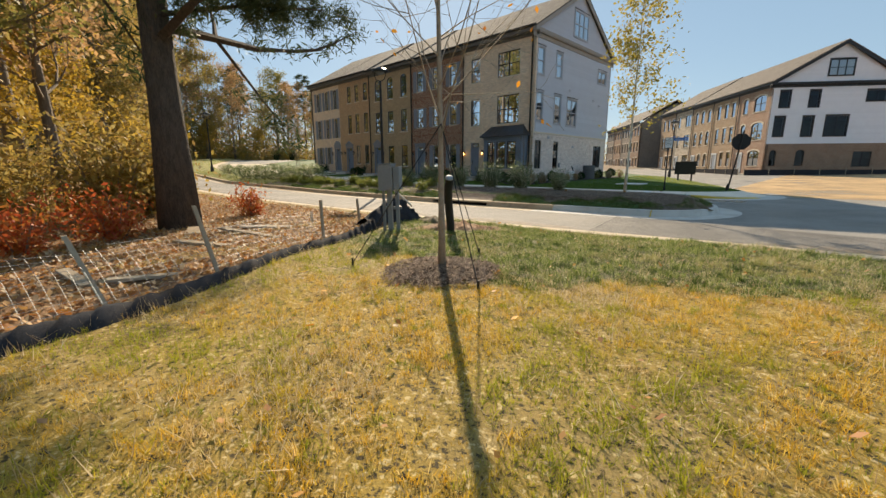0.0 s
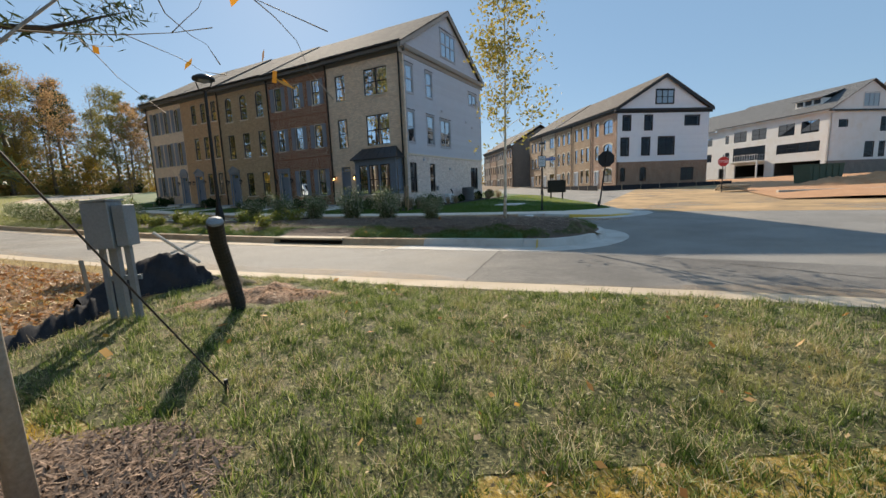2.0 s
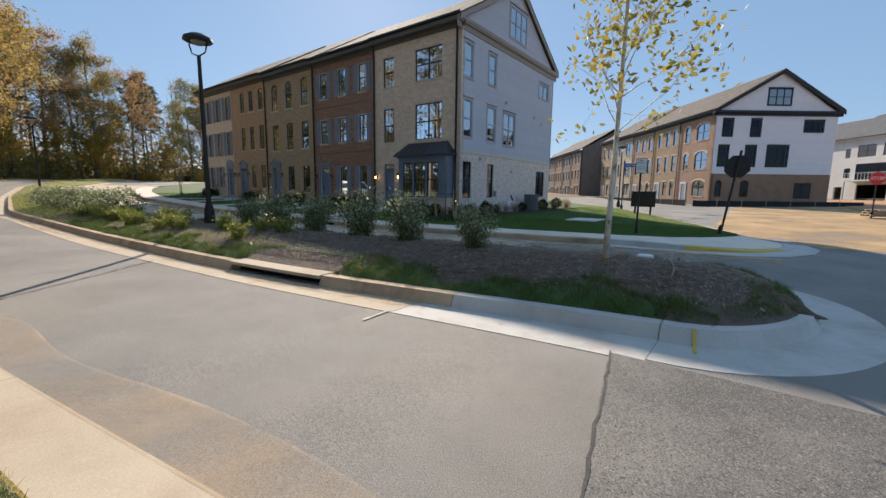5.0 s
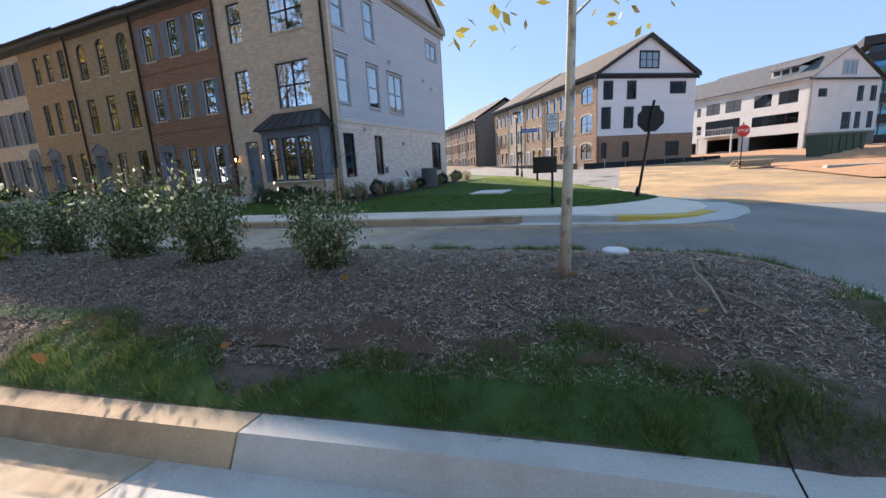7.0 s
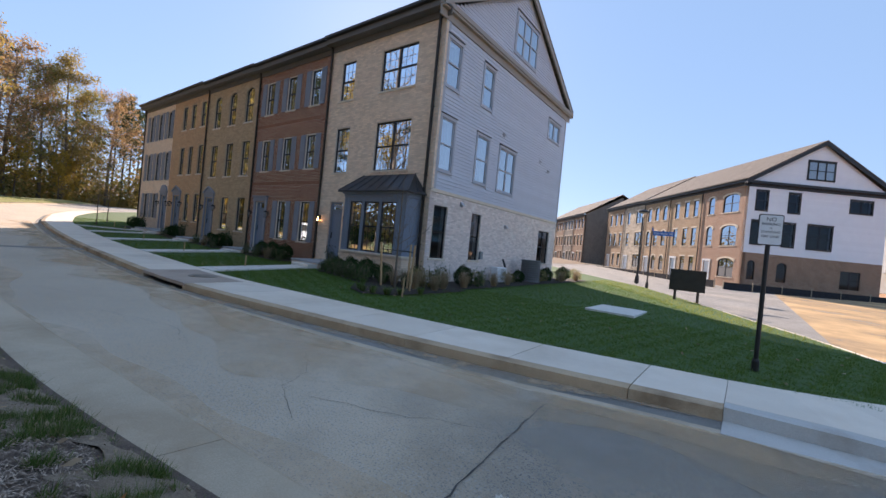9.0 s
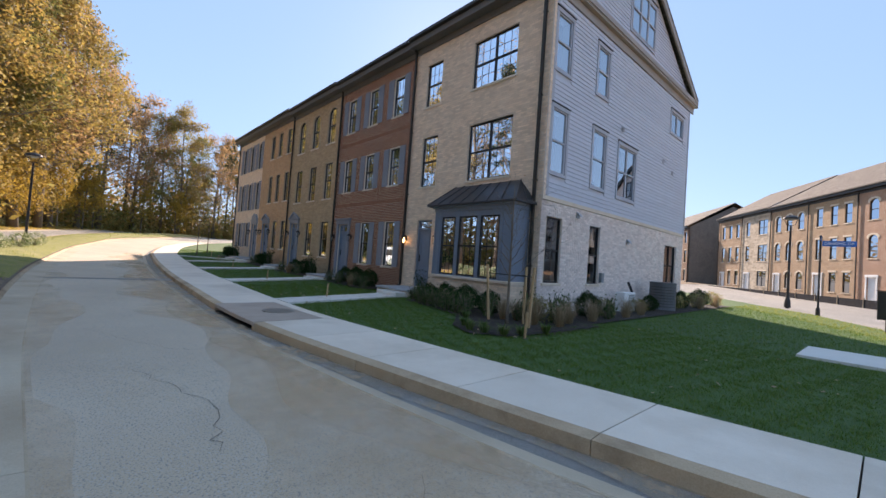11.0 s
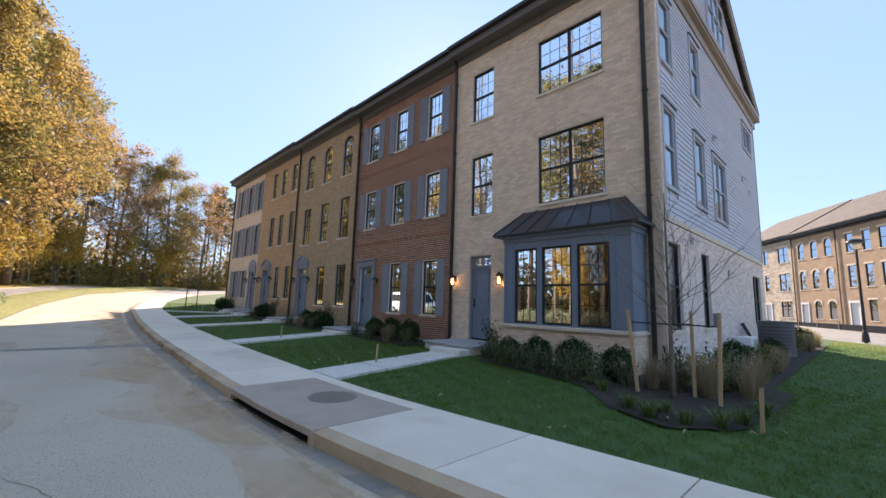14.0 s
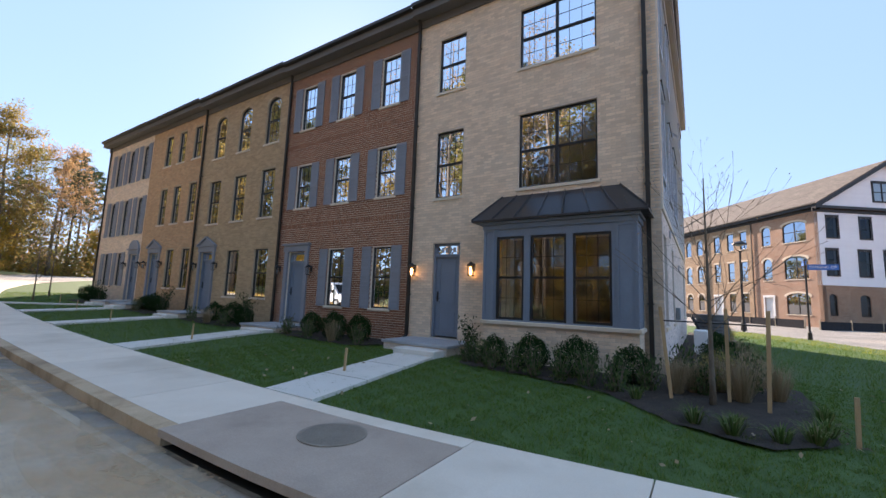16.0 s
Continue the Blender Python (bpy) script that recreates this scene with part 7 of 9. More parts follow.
# sycamore on the island
SYC = (-5.36, 14.12)
syc = tree("young_sycamore", "young sycamore with mottled pale bark and thin yellow leaves", "tree", 7.8, 0.035, 40, 0.225, 1.15, 0.95, M_BARK_SYC, L_SYC, 4400, 0.10, 66, depth=2, scatter=0.2, lean=(0.16, 0.03), wob=0.006)
put(syc, SYC[0], SYC[1], float(isle(*SYC)) - 0.05, 0)
# staked bare tree by the corner of the house
BED = (-15.1, 23.3)
bz = float(north(*BED))
bare = tree("young_tree", "slender bare young tree tied between stakes", "tree", 3.2, 0.036, 24, 0.30, 1.5, 0.75, M_BARK, L_RUST, 10, 0.05, 71, depth=2, scatter=0.1, wob=0.004)
put(bare, BED[0], BED[1], bz)
ties = thing("tree_ties", None, "black rubber ties between stakes and young tree", "tree tie")
TS = [(-15.58, 23.25, -0.12), (-14.9, 23.65, 0.0), (-14.5, 23.3, 0.05)]
for x, y, ln in TS:
    s = Shape()
    zb = float(north(x, y))
    s.prism([(x - 0.022, y - 0.022, zb - 0.1), (x + 0.022, y - 0.022, zb - 0.1), (x + 0.022, y + 0.022, zb - 0.1), (x - 0.022, y + 0.022, zb - 0.1)], (0, 0, 0), (ln, ln * 0.3, 1.42))
    single(s, "tree_stake", M_WOOD, "square pine stake driven in the mulch bed", "stake", "stakes round the young tree")
    q = Shape()
    q.tube([(x + ln * 0.85, y, zb + 1.12), (BED[0], BED[1], bz + 1.12)], 0.011, 5)
    q.make("tie", M_BLACK, ties)
for x, y, h in ((-13.9, 22.35, 0.5), (-20.3, 21.5, 0.42), (-25.6, 21.6, 0.42), (-31.5, 21.9, 0.42), (-36.5, 22.4, 0.42), (-41, 23, 0.42)):
    s = Shape()
    zb = float(north(x, y))
    s.prism([(x - 0.02, y - 0.012, zb - 0.1), (x + 0.02, y - 0.012, zb - 0.1), (x + 0.02, y + 0.012, zb - 0.1), (x - 0.02, y + 0.012, zb - 0.1)], (0, 0, 0), (0.02, 0.01, h + 0.1))
    single(s, "survey_stake", M_WOOD, "small orange-tan survey stake in the lawn", "stake", "survey stakes")
for x, y in ((-43.5, 22.6), (-47, 24)):
    sap = copy_thing(bare, Matrix.Translation((x, y, float(north(x, y)))))

# planting beds before the houses
def bed(name, pts_front, y_back, label):
    xs = np.linspace(pts_front[0][0], pts_front[-1][0], 40)
    fx = lambda x: np.interp(x, [p[0] for p in pts_front], [p[1] for p in pts_front])
    ob = sheet(xs, lambda x: np.linspace(fx(x), y_back, 12), lambda x, y: north(x, y) + 0.03 + 0.02 * np.sin(9 * x) * np.cos(8 * y), name, M_MULCH_DARK)
    return tagged(ob, label, "planting bed", kind="structure")


bed("flower_bed", [(-19.6, 24.3), (-19.3, 23.6), (-17.8, 23.4), (-16.4, 23.0), (-15.5, 22.0), (-14.7, 21.6), (-14.05, 22.2), (-13.9, 24.0)], 25.36, "dark mulch bed below the bay window")
bs = sheet(np.linspace(-15.78, -14.2, 8), lambda x: np.linspace(25.362, 38.5, 40), lambda x, y: north(x, y) + 0.035, "flower_bed", M_MULCH_DARK)
tagged(bs, "dark mulch bed along the gable wall", "planting bed", kind="structure")
for a, b in ((-26.0, -22.0), (-31.9, -27.6), (-36.9, -33.4), (-44.0, -40.6)):
    bed("flower_bed", [(a, 24.5), (a + 0.5, 23.9), (b - 0.5, 23.8), (b, 24.4)], 25.36, "dark mulch bed before a townhouse")
box_ = shrub("boxwood", "round dark green boxwood in the mulch bed", L_DARKSHRUB, 0.62, 0.62, 5000, 0.038, 81, 8, "boxwoods by the wall", True)
nz_ = lambda x, y: float(north(x, y)) + 0.02
copies(box_, [(x, y, nz_(x, y), r, s) for x, y, r, s in ((-18.75, 24.1, 0, 0.9), (-17.95, 24.05, 50, 1.05), (-17.1, 24.0, 100, 1.1), (-16.2, 23.9, 150, 1.0), (-14.9, 26.6, 10, 1.15), (-14.9, 30.9, 60, 0.9), (-14.9, 33.9, 200, 1.1), (-14.8, 36.0, 90, 1.2),
                                                     (-23.0, 24.6, 20, 1.1), (-23.9, 24.55, 60, 1.15), (-24.9, 24.6, 90, 1.05), (-29.0, 24.6, 10, 1.2), (-30.2, 24.6, 70, 1.1), (-28.2, 24.5, 40, 1.0), (-35.2, 24.6, 0, 1.2), (-36, 24.6, 0, 1.0), (-34.4, 24.5, 0, 1.0), (-42, 24.5, 0, 1.2), (-43, 24.6, 0, 1.3), (-41.2, 24.5, 0, 1.0))])
rose = shrub("leafy_shrub", "upright grey-green leafy shrub in the mulch bed", L_LEAFY, 0.55, 0.55, 420, 0.06, 82, 16, "low shrubs in the bed", upright=1.2)
copies(rose, [(x, y, nz_(x, y), r, s) for x, y, r, s in ((-18.6, 23.6, 0, 0.9), (-17.7, 23.45, 60, 1.0), (-16.75, 23.3, 120, 1.1), (-19.3, 23.9, 60, 0.8), (-18.15, 23.55, 20, 1.05), (-17.2, 23.4, 200, 1.0), (-16.3, 23.2, 75, 1.1), (-15.9, 23.6, 130, 1.0), (-18.95, 23.85, 10, 1.0), (-16.9, 23.75, 300, 0.9), (-15.2, 23.9, 44, 0.9), (-14.6, 24.5, 20, 1.2), (-15.45, 24.6, 80, 1.3), (-14.9, 25.2, 10, 1.3), (-14.5, 27.0, 60, 1.2), (-23.4, 24.1, 33, 1.0), (-25.3, 24.05, 75, 1.0), (-22.5, 24.0, 0, 1.0), (-24.3, 23.95, 70, 1.0), (-28.6, 24.0, 70, 1.0), (-30.9, 24.1, 20, 1.0), (-35.6, 24.1, 20, 1.0))])
tall = shrub("leafy_shrub", "tall open holly shrub beside the door step", L_DARKSHRUB, 0.6, 1.05, 520, 0.07, 83, 9, "holly shrubs", upright=0.5)
copies(tall, [(x, y, nz_(x, y), r, s) for x, y, r, s in ((-19.4, 24.3, 0, 0.95), (-28.0, 24.5, 90, 1.15), (-34.0, 24.5, 190, 1.2), (-40.9, 24.5, 10, 1.2))])
dry = tuft("fountain_grass", "dry buff fountain grass clump in the mulch bed", L_PAMPAS, 300, 0.75, 0.5, 84, 0.0028, "fountain grasses")
copies(dry, [(x, y, nz_(x, y), r, s) for x, y, r, s in ((-15.55, 23.75, 0, 0.85), (-14.75, 23.8, 90, 1.0), (-15.0, 24.35, 20, 0.9), (-15.35, 24.0, 70, 0.8), (-14.3, 24.2, 130, 0.85), (-14.45, 26.0, 10, 0.9), (-14.5, 24.9, 40, 0.95), (-14.45, 28.0, 0, 0.9), (-14.5, 29.2, 0, 0.8), (-14.4, 34.8, 0, 0.9), (-14.4, 37, 0, 0.9), (-23.4, 24.0, 0, 0.85), (-29.6, 24.0, 0, 0.85))])
lir = tuft("liriope_plant", "arching green liriope tuft in the mulch bed", L_FRINGE, 90, 0.24, 0.26, 85, 0.007, "liriope tufts")
copies(lir, [(x, y, nz_(x, y), r, s) for x, y, r, s in ((-15.3, 22.15, 0, 1.0), (-14.95, 21.95, 50, 1.0), (-14.55, 21.95, 90, 0.9), (-14.25, 22.15, 200, 1.05), (-14.1, 22.5, 0, 1), (-14.0, 23.2, 0, 1), (-14.9, 22.3, 0, 0.8), (-16.0, 22.9, 0, 0.9))])
sage = shrub("leafy_shrub", "low olive-brown shrub along the gable wall", L_GREEN, 0.8, 0.6, 900, 0.05, 86, 12, "shrubs along the gable", True)
copies(sage, [(x, y, nz_(x, y), r, s) for x, y, r, s in ((-14.95, 24.35, 0, 1.0), (-14.8, 27.3, 30, 0.9), (-14.9, 29.9, 60, 0.8), (-14.8, 32.9, 90, 1.0), (-14.7, 35.2, 120, 1.0), (-14.7, 37.6, 10, 1.1))])


# ---- grass blades, chips and leaves ----
def blades(name, mat, pts, zf, length, width, lean, seed, label, category="grass"):
    rng = np.random.default_rng(seed)
    n = len(pts)
    a = rng.uniform(0, 6.283, n)
    x_, y_ = pts[:, 0], pts[:, 1]
    clump = 0.72 + 0.8 * np.sin(31 * x_ + 9 * np.sin(7 * y_)) * np.sin(27 * y_ + 8 * np.sin(9 * x_)) + 0.4 * np.sin(9 * x_ + 5 * y_) * np.sin(8 * y_ - 4 * x_)
    L = length * rng.uniform(0.55, 1.3, n) * np.clip(clump, 0.16, 1.9)
    w = width * rng.uniform(0.6, 1.3, n)
    ln = lean * rng.uniform(0.1, 1.0, n)
    b = np.stack([pts[:, 0], pts[:, 1], zf(pts[:, 0], pts[:, 1]) - 0.008], 1)
    tip = b + np.stack([np.cos(a) * L * np.sin(ln), np.sin(a) * L * np.sin(ln), L * np.cos(ln)], 1)
    c = rng.uniform(0, 6.283, n)
    side = np.stack([np.cos(c), np.sin(c), np.zeros(n)], 1) * w[:, None] * 0.5
    v = np.stack([b - side, b + side, tip], 1).reshape(-1, 3)
    ob = rapid(name, v, np.arange(3 * n).reshape(n, 3), mat)
    return tagged(ob, label, category, kind="stuff")


def spread(n, x0, x1, y0, y1, keep, seed):
    rng = np.random.default_rng(seed)
    p = np.stack([rng.uniform(x0, x1, n), rng.uniform(y0, y1, n)], 1)
    return p[keep(p[:, 0], p[:, 1])]


fence_x = lambda y: np.interp(y, [-2, 1.2, 2.0, 2.9, 3.8, 4.95, 6.2, 7.9, 8.2], [-3.6, -4.3, -4.65, -5.28, -5.9, -6.35, -7.0, -8.0, -8.2])
sod = lambda x: np.where(x < -2.4, 4.75, 5.3 + 0.62 * (x + 2.4))
wob_ = lambda x, y: 0.25 * np.sin(2.3 * x + 1.1 * y) + 0.18 * np.sin(5.1 * y - 3.7 * x) + 0.1 * np.sin(11 * x + 7 * y)
in_ring = lambda x, y: (x - MAPLE[0]) ** 2 + (y - MAPLE[1]) ** 2 < 0.38 + 0.16 * wob_(5 * x, 5 * y)
clay = lambda x, y: ((x + 6.05) / 0.75) ** 2 + ((y - 7.35) / 0.62) ** 2 < 1 + 0.5 * wob_(3 * x, 3 * y)
sandy = lambda x, y: (((x + 2.25) / 0.42) ** 2 + ((y - 4.9) / 0.22) ** 2 < 1) | (((x + 1.9) / 0.7) ** 2 + ((y - 2.6) / 0.4) ** 2 < 0.5 + wob_(4 * x, 4 * y))
lawn_ok = lambda x, y: (y < near_grass(x) - 0.02) & (x > fence_x(y) + 0.05) & ~in_ring(x, y) & ~clay(x, y)
green = lambda x, y: y > sod(x) + wob_(x, y)
near_d = lambda x, y: np.abs(x - np.interp(y, [1.4, 3.4, 4.8, 6.6, 9], [-0.6, -1.35, -1.9, -3.05, -4]))
rk = np.random.default_rng(99)
thin = lambda x, y: rk.uniform(0, 1, len(x)) < np.clip(1.25 - 0.17 * near_d(x, y), 0.22, 1)
g = spread(900000, -9, 6, 4, 9.8, lambda x, y: lawn_ok(x, y) & green(x, y) & thin(x, y), 1)
blades("lawn_grass", L_GRASS, g, south, 0.066, 0.0068, 1.3, 2, "short green lawn grass with straw-coloured tips")
g = spread(950000, -7, 6, 0.3, 8.5, lambda x, y: lawn_ok(x, y) & ~green(x, y) & thin(x, y) & ~(sandy(x, y) & (rk.uniform(0, 1, len(x)) < 0.75)), 3)
blades("golden_grass", L_GRASS_GOLD, g, south, 0.052, 0.0062, 1.5, 4, "matted golden autumn grass on the rough lawn")
g = spread(30000, -7, 6, 0.3, 8.5, lambda x, y: lawn_ok(x, y) & (~green(x, y) | (rk.uniform(0, 1, len(x)) < 0.12)), 5)
blades("dry_straw", L_PAMPAS, g, lambda x, y: south(x, y) + 0.02, 0.13, 0.004, 1.62, 6, "loose dry straw lying on the lawn", "straw")
g = spread(60000, 6, 34, 2, 13, lambda x, y: lawn_ok(x, y), 7)
blades("golden_grass", L_GRASS_GOLD, g, south, 0.12, 0.02, 1.2, 8, "golden autumn grass farther along the lawn")
g = spread(60000, -34, -6, 2, 8.5, lambda x, y: (y < near_grass(x) - 0.03) & (x < fence_x(y) - 0.1) & (rk.uniform(0, 1, len(x)) < np.clip(1.1 + x / 30, 0.2, 1)), 9)
blades("dry_straw", L_PAMPAS, g, south, 0.12, 0.009, 1.55, 10, "straw-covered ground beside the road", "straw")
sod_bed = sheet(np.arange(-8.2, 6.1, 0.12), lambda x: np.linspace(max(float(sod(np.array(x))) + 0.25, float(np.interp(x, [-8.2, -8.0, -7.0, -6.35, -5.9], [8.0, 7.8, 6.3, 5.1, 4.0]))), near_grass(x) - 0.02, 40), lambda x, y: south(x, y) + 0.005, "sod_ground", M_SOD)
tagged(sod_bed, "dark thatch and soil under the green lawn", "lawn", kind="structure")
north_ok = lambda x, y: (y > np.where(x < -5.5, walk_lawn(x), np.interp(x, [-5.5, -4.6, -3.9], [22.05, 22.9, 24.2])) + 0.03) & (y < lawn_edge_east(x) - 0.05) & ~((x > -45) & (x < -14.2) & (y > 24.6)) & ~((x < -14.2) & (x > -16.4) & (y > 22.6)) & ~((np.abs(x + 9.85) < 0.68) & (np.abs(y - 27.2) < 0.9))
g = spread(620000, -24, -4, 19.9, 26.5, north_ok, 11)
blades("turf_grass", L_TURF, g, north, 0.045, 0.007, 1.0, 12, "short dark green mown turf")
g = spread(90000, -15, -3.9, 26.5, 42, lambda x, y: north_ok(x, y) & (y > lawn_edge_east(x) - 4.2 + 0.5 * wob_(x, y)), 88)
blades("turf_grass", L_TURF_SUNLIT, g, north, 0.06, 0.014, 1.0, 89, "turf along the side street, coloured paler as if sunlit")
g = spread(120000, -15, -4, 26.5, 42, lambda x, y: north_ok(x, y) & (y < lawn_edge_east(x) - 3.4 + 0.5 * wob_(x, y)), 13)
blades("turf_grass", L_TURF, g, north, 0.055, 0.014, 1.0, 14, "mown turf towards the side street")
g = spread(110000, -50, -24, 19.9, 26, north_ok, 15)
blades("turf_grass", L_TURF, g, north, 0.055, 0.013, 1.0, 16, "mown turf before the farther houses")
isl_fr = lambda x, y: (y > isle_kerb(x) + 0.16) & (y < isle_kerb(x) + 0.62 + 0.22 * np.sin(2.1 * x) + 0.12 * np.sin(5.7 * x)) & (x < -3.9 + 0 * y) & ~((x > -11.05) & (x < -8.75) & (y < isle_kerb(x) + 0.75))
g = spread(800000, -22, -3.6, 10.9, 13.6, isl_fr, 17)
blades("fringe_grass", L_FRINGE, g, isle, 0.085, 0.0055, 1.3, 18, "fringe of green grass behind the island kerb")
isl_back = lambda x, y: (y < isle_far(x) - 0.14) & (y > isle_far(x) - 0.75) & (np.sin(5.3 * x + 0.7 + 2 * y) + np.sin(9.9 * x - 6 * y) + 0.8 * np.sin(17 * x + 11 * y) > 0.35 + 0.5 * np.sin(1.3 * x))
g = spread(900000, -20, -4.3, 14.4, 16.7, isl_back, 19)
blades("fringe_grass", L_FRINGE, g, isle, 0.085, 0.006, 1.1, 20, "patchy grass along the island's far kerb")
nose_z = lambda x, y: tar(x, y) + 0.135 + 0.33 * np.clip(1 - (((x - NOSE[0]) / 0.76) ** 2 + ((y - NOSE[1]) * 0.923) ** 2) / 2.82, 0, 1)
g = spread(40000, -4.4, -2.6, 12.8, 16.3, lambda x, y: (np.hypot((x - NOSE[0]) / 0.76, (y - NOSE[1]) * 0.92) < 1.55) & (np.hypot((x - NOSE[0]) / 0.76, (y - NOSE[1]) * 0.92) > 1.1 + 0.25 * np.sin(4 * np.arctan2(y - NOSE[1], x - NOSE[0]))), 21)
blades("fringe_grass", L_FRINGE, g, nose_z, 0.08, 0.006, 1.2, 22, "dark grass round the island tip")
g = spread(60000, -45, -11.5, 11, 16, lambda x, y: (y > isle_kerb(x) + 0.16) & (y < isle_kerb(x) + 1.3), 23)
blades("fringe_grass", L_YELLOWGREEN, g, isle, 0.10, 0.012, 1.1, 24, "yellow-green grass along the island kerb")


def chips(name, mat, pts, zf, size, seed, label, category, curl=0.3, aspect=0.17):
    rng = np.random.default_rng(seed)
    n = len(pts)
    a = rng.uniform(0, 6.283, n)
    L = size * rng.uniform(0.4, 1.4, n)
    d = np.stack([np.cos(a), np.sin(a), rng.normal(size=n) * curl], 1) * L[:, None] * 0.5
    e = np.stack([-np.sin(a), np.cos(a), rng.normal(size=n) * curl], 1) * (L * aspect)[:, None] * 0.5
    c = np.stack([pts[:, 0], pts[:, 1], zf(pts[:, 0], pts[:, 1]) + 0.012 + 0.35 * np.abs(d[:, 2])], 1)
    v = np.stack([c - d, c + e, c + d, c - e], 1).reshape(-1, 3)
    return tagged(rapid(name, v, np.arange(4 * n).reshape(n, 4), mat), label, category, kind="stuff")


g = spread(200000, -13, -4.35, 11.6, 16.5, lambda x, y: (y > isle_kerb(x) + 0.45) & (y < isle_far(x) - 0.52 - 0.2 * np.sin(2.7 * x)), 25)
chips("mulch_chips", M_CHIPS, g, isle, 0.038, 26, "loose shredded mulch chips on the island", "mulch")
g = spread(20000, -4.35, -2.9, 13, 16, lambda x, y: np.hypot((x - NOSE[0]) / 0.76, (y - NOSE[1]) * 0.92) < 1.35, 27)
chips("mulch_chips", M_CHIPS, g, nose_z, 0.036, 28, "loose mulch chips at the island tip", "mulch")
g = spread(14000, -4.6, -2.7, 3.6, 5.5, lambda x, y: (x - MAPLE[0]) ** 2 + (y - MAPLE[1]) ** 2 < 0.44 + 0.2 * wob_(5 * x, 5 * y), 29)
chips("mulch_chips", M_CHIPS_BROWN, g, lambda x, y: mz + 0.08 * (1 - np.clip(((x - MAPLE[0]) ** 2 + (y - MAPLE[1]) ** 2) / 0.55, 0, 1)), 0.06, 30, "shredded bark chips round the young maple", "mulch")
g = spread(9000, -20, -13.8, 21.4, 25.3, lambda x, y: (y > np.interp(x, [-19.6, -17.8, -16.4, -15.5, -14.7, -14.05], [24.3, 23.45, 23.1, 22.1, 21.7, 22.3])), 31)
chips("mulch_chips", M_MULCH, g, north, 0.07, 32, "dark mulch chips in the flower bed", "mulch")
g = spread(700, -7, 6, 0.3, 9, lawn_ok, 33)
chips("fallen_leaves", L_FALLEN, g, lambda x, y: south(x, y) + 0.035, 0.045, 34, "curled brown and tan leaves on the lawn", "leaves", 0.45, 0.7)
g = spread(42, -6, 2, 2.5, 8.5, lambda x, y: lawn_ok(x, y), 35)
chips("fallen_leaves", L_ORANGE, g, lambda x, y: south(x, y) + 0.04, 0.08, 36, "bright orange maple leaves on the lawn", "leaves", 0.4, 0.8)
g = spread(70000, -22, -4, -2, 7.5, lambda x, y: (x < fence_x(y) - 0.1) & (y < near_grass(x) - 0.6) & (rk.uniform(0, 1, len(x)) < np.clip(1.3 + x / 18, 0.12, 1)), 37)
chips("fallen_leaves", L_FALLEN, g, lambda x, y: south(x, y) + 0.01, 0.06, 38, "thick fallen leaves under the trees", "leaves", 0.5, 0.7)
g = spread(190, -23, -5, 20, 26, north_ok, 39)
chips("fallen_leaves", L_PAMPAS, g, lambda x, y: north(x, y) + 0.035, 0.06, 40, "scattered pale leaves on the turf", "leaves", 0.4, 0.7)
g = spread(60, -12, -3.5, 11.5, 16.5, lambda x, y: (y > isle_kerb(x) + 0.2) & (y < isle_far(x) - 0.2), 41)
chips("fallen_leaves", L_FALLEN, g, lambda x, y: isle(x, y) + 0.05, 0.08, 42, "scattered leaves on the island", "leaves", 0.4, 0.7)
litter = sheet(np.arange(-60, -3.4, 0.6), lambda x: np.linspace(-14, min(float(near_grass(x)) - 0.5, np.interp(x, [-8.2, -7.0, -6.35, -5.9, -5.28, -4.65, -4.3, -3.6], [8.0, 6.1, 4.85, 3.7, 2.8, 1.9, 1.1, -2.1])), 36), lambda x, y: south(x, y) + 0.008 + 0.02 * np.sin(4 * x) * np.cos(5 * y) ** 2, "leaf_litter", M_LITTER)
tagged(litter, "brown leaf litter beyond the silt fence", "leaf litter", kind="structure")


# bare soil behind the island's far kerb, golden verge along the woods
def soil_edge(xs, y_in, y_out, lift, name, mat, label, seed):
    rng = np.random.default_rng(seed)
    wid = {round(x, 4): 1 + 0.45 * math.sin(2.7 * x) + 0.3 * math.sin(7.9 * x + 1) + rng.uniform(-0.2, 0.2) for x in xs}
    ob = sheet(xs, lambda x: np.linspace(y_out(x) - (y_out(x) - y_in(x)) * wid[round(x, 4)], y_out(x), 6), lambda x, y: isle(x, y) + lift + 0.012 * np.sin(13 * x + 4 * y) * np.sin(15 * y - 3 * x), name, mat)
    return tagged(ob, label, "soil", kind="structure")


soil_edge(np.arange(-24, -4.4, 0.1), lambda x: isle_far(x) - 0.55, lambda x: isle_far(x) - 0.125, 0.016, "soil_strip", M_SOIL, "pale sandy soil along the island's far kerb", 71)
soil_edge(np.arange(-8.7, -4.4, 0.1), lambda x: isle_kerb(x) + 0.80, lambda x: isle_kerb(x) + 0.60, 0.014, "soil_strip", M_TORN, "reddish torn soil between grass and mulch", 72)
g = spread(2600, -16, -4.4, 14.6, 16.5, lambda x, y: (y < isle_far(x) - 0.13) & (y > isle_far(x) - 0.6), 73)
chips("pebbles", M_SAND, g, lambda x, y: isle(x, y) + 0.018, 0.022, 74, "pale crumbs of soil and stone at the kerb", "soil", 0.6, 0.9)
g = spread(110, -13, -4.4, 12.2, 16.4, lambda x, y: (y > isle_kerb(x) + 0.25) & (y < isle_far(x) - 0.2), 75)
chips("pebbles", M_WALK, g, lambda x, y: isle(x, y) + 0.02, 0.024, 76, "white crumbs of stone on the island", "soil", 0.6, 0.8)
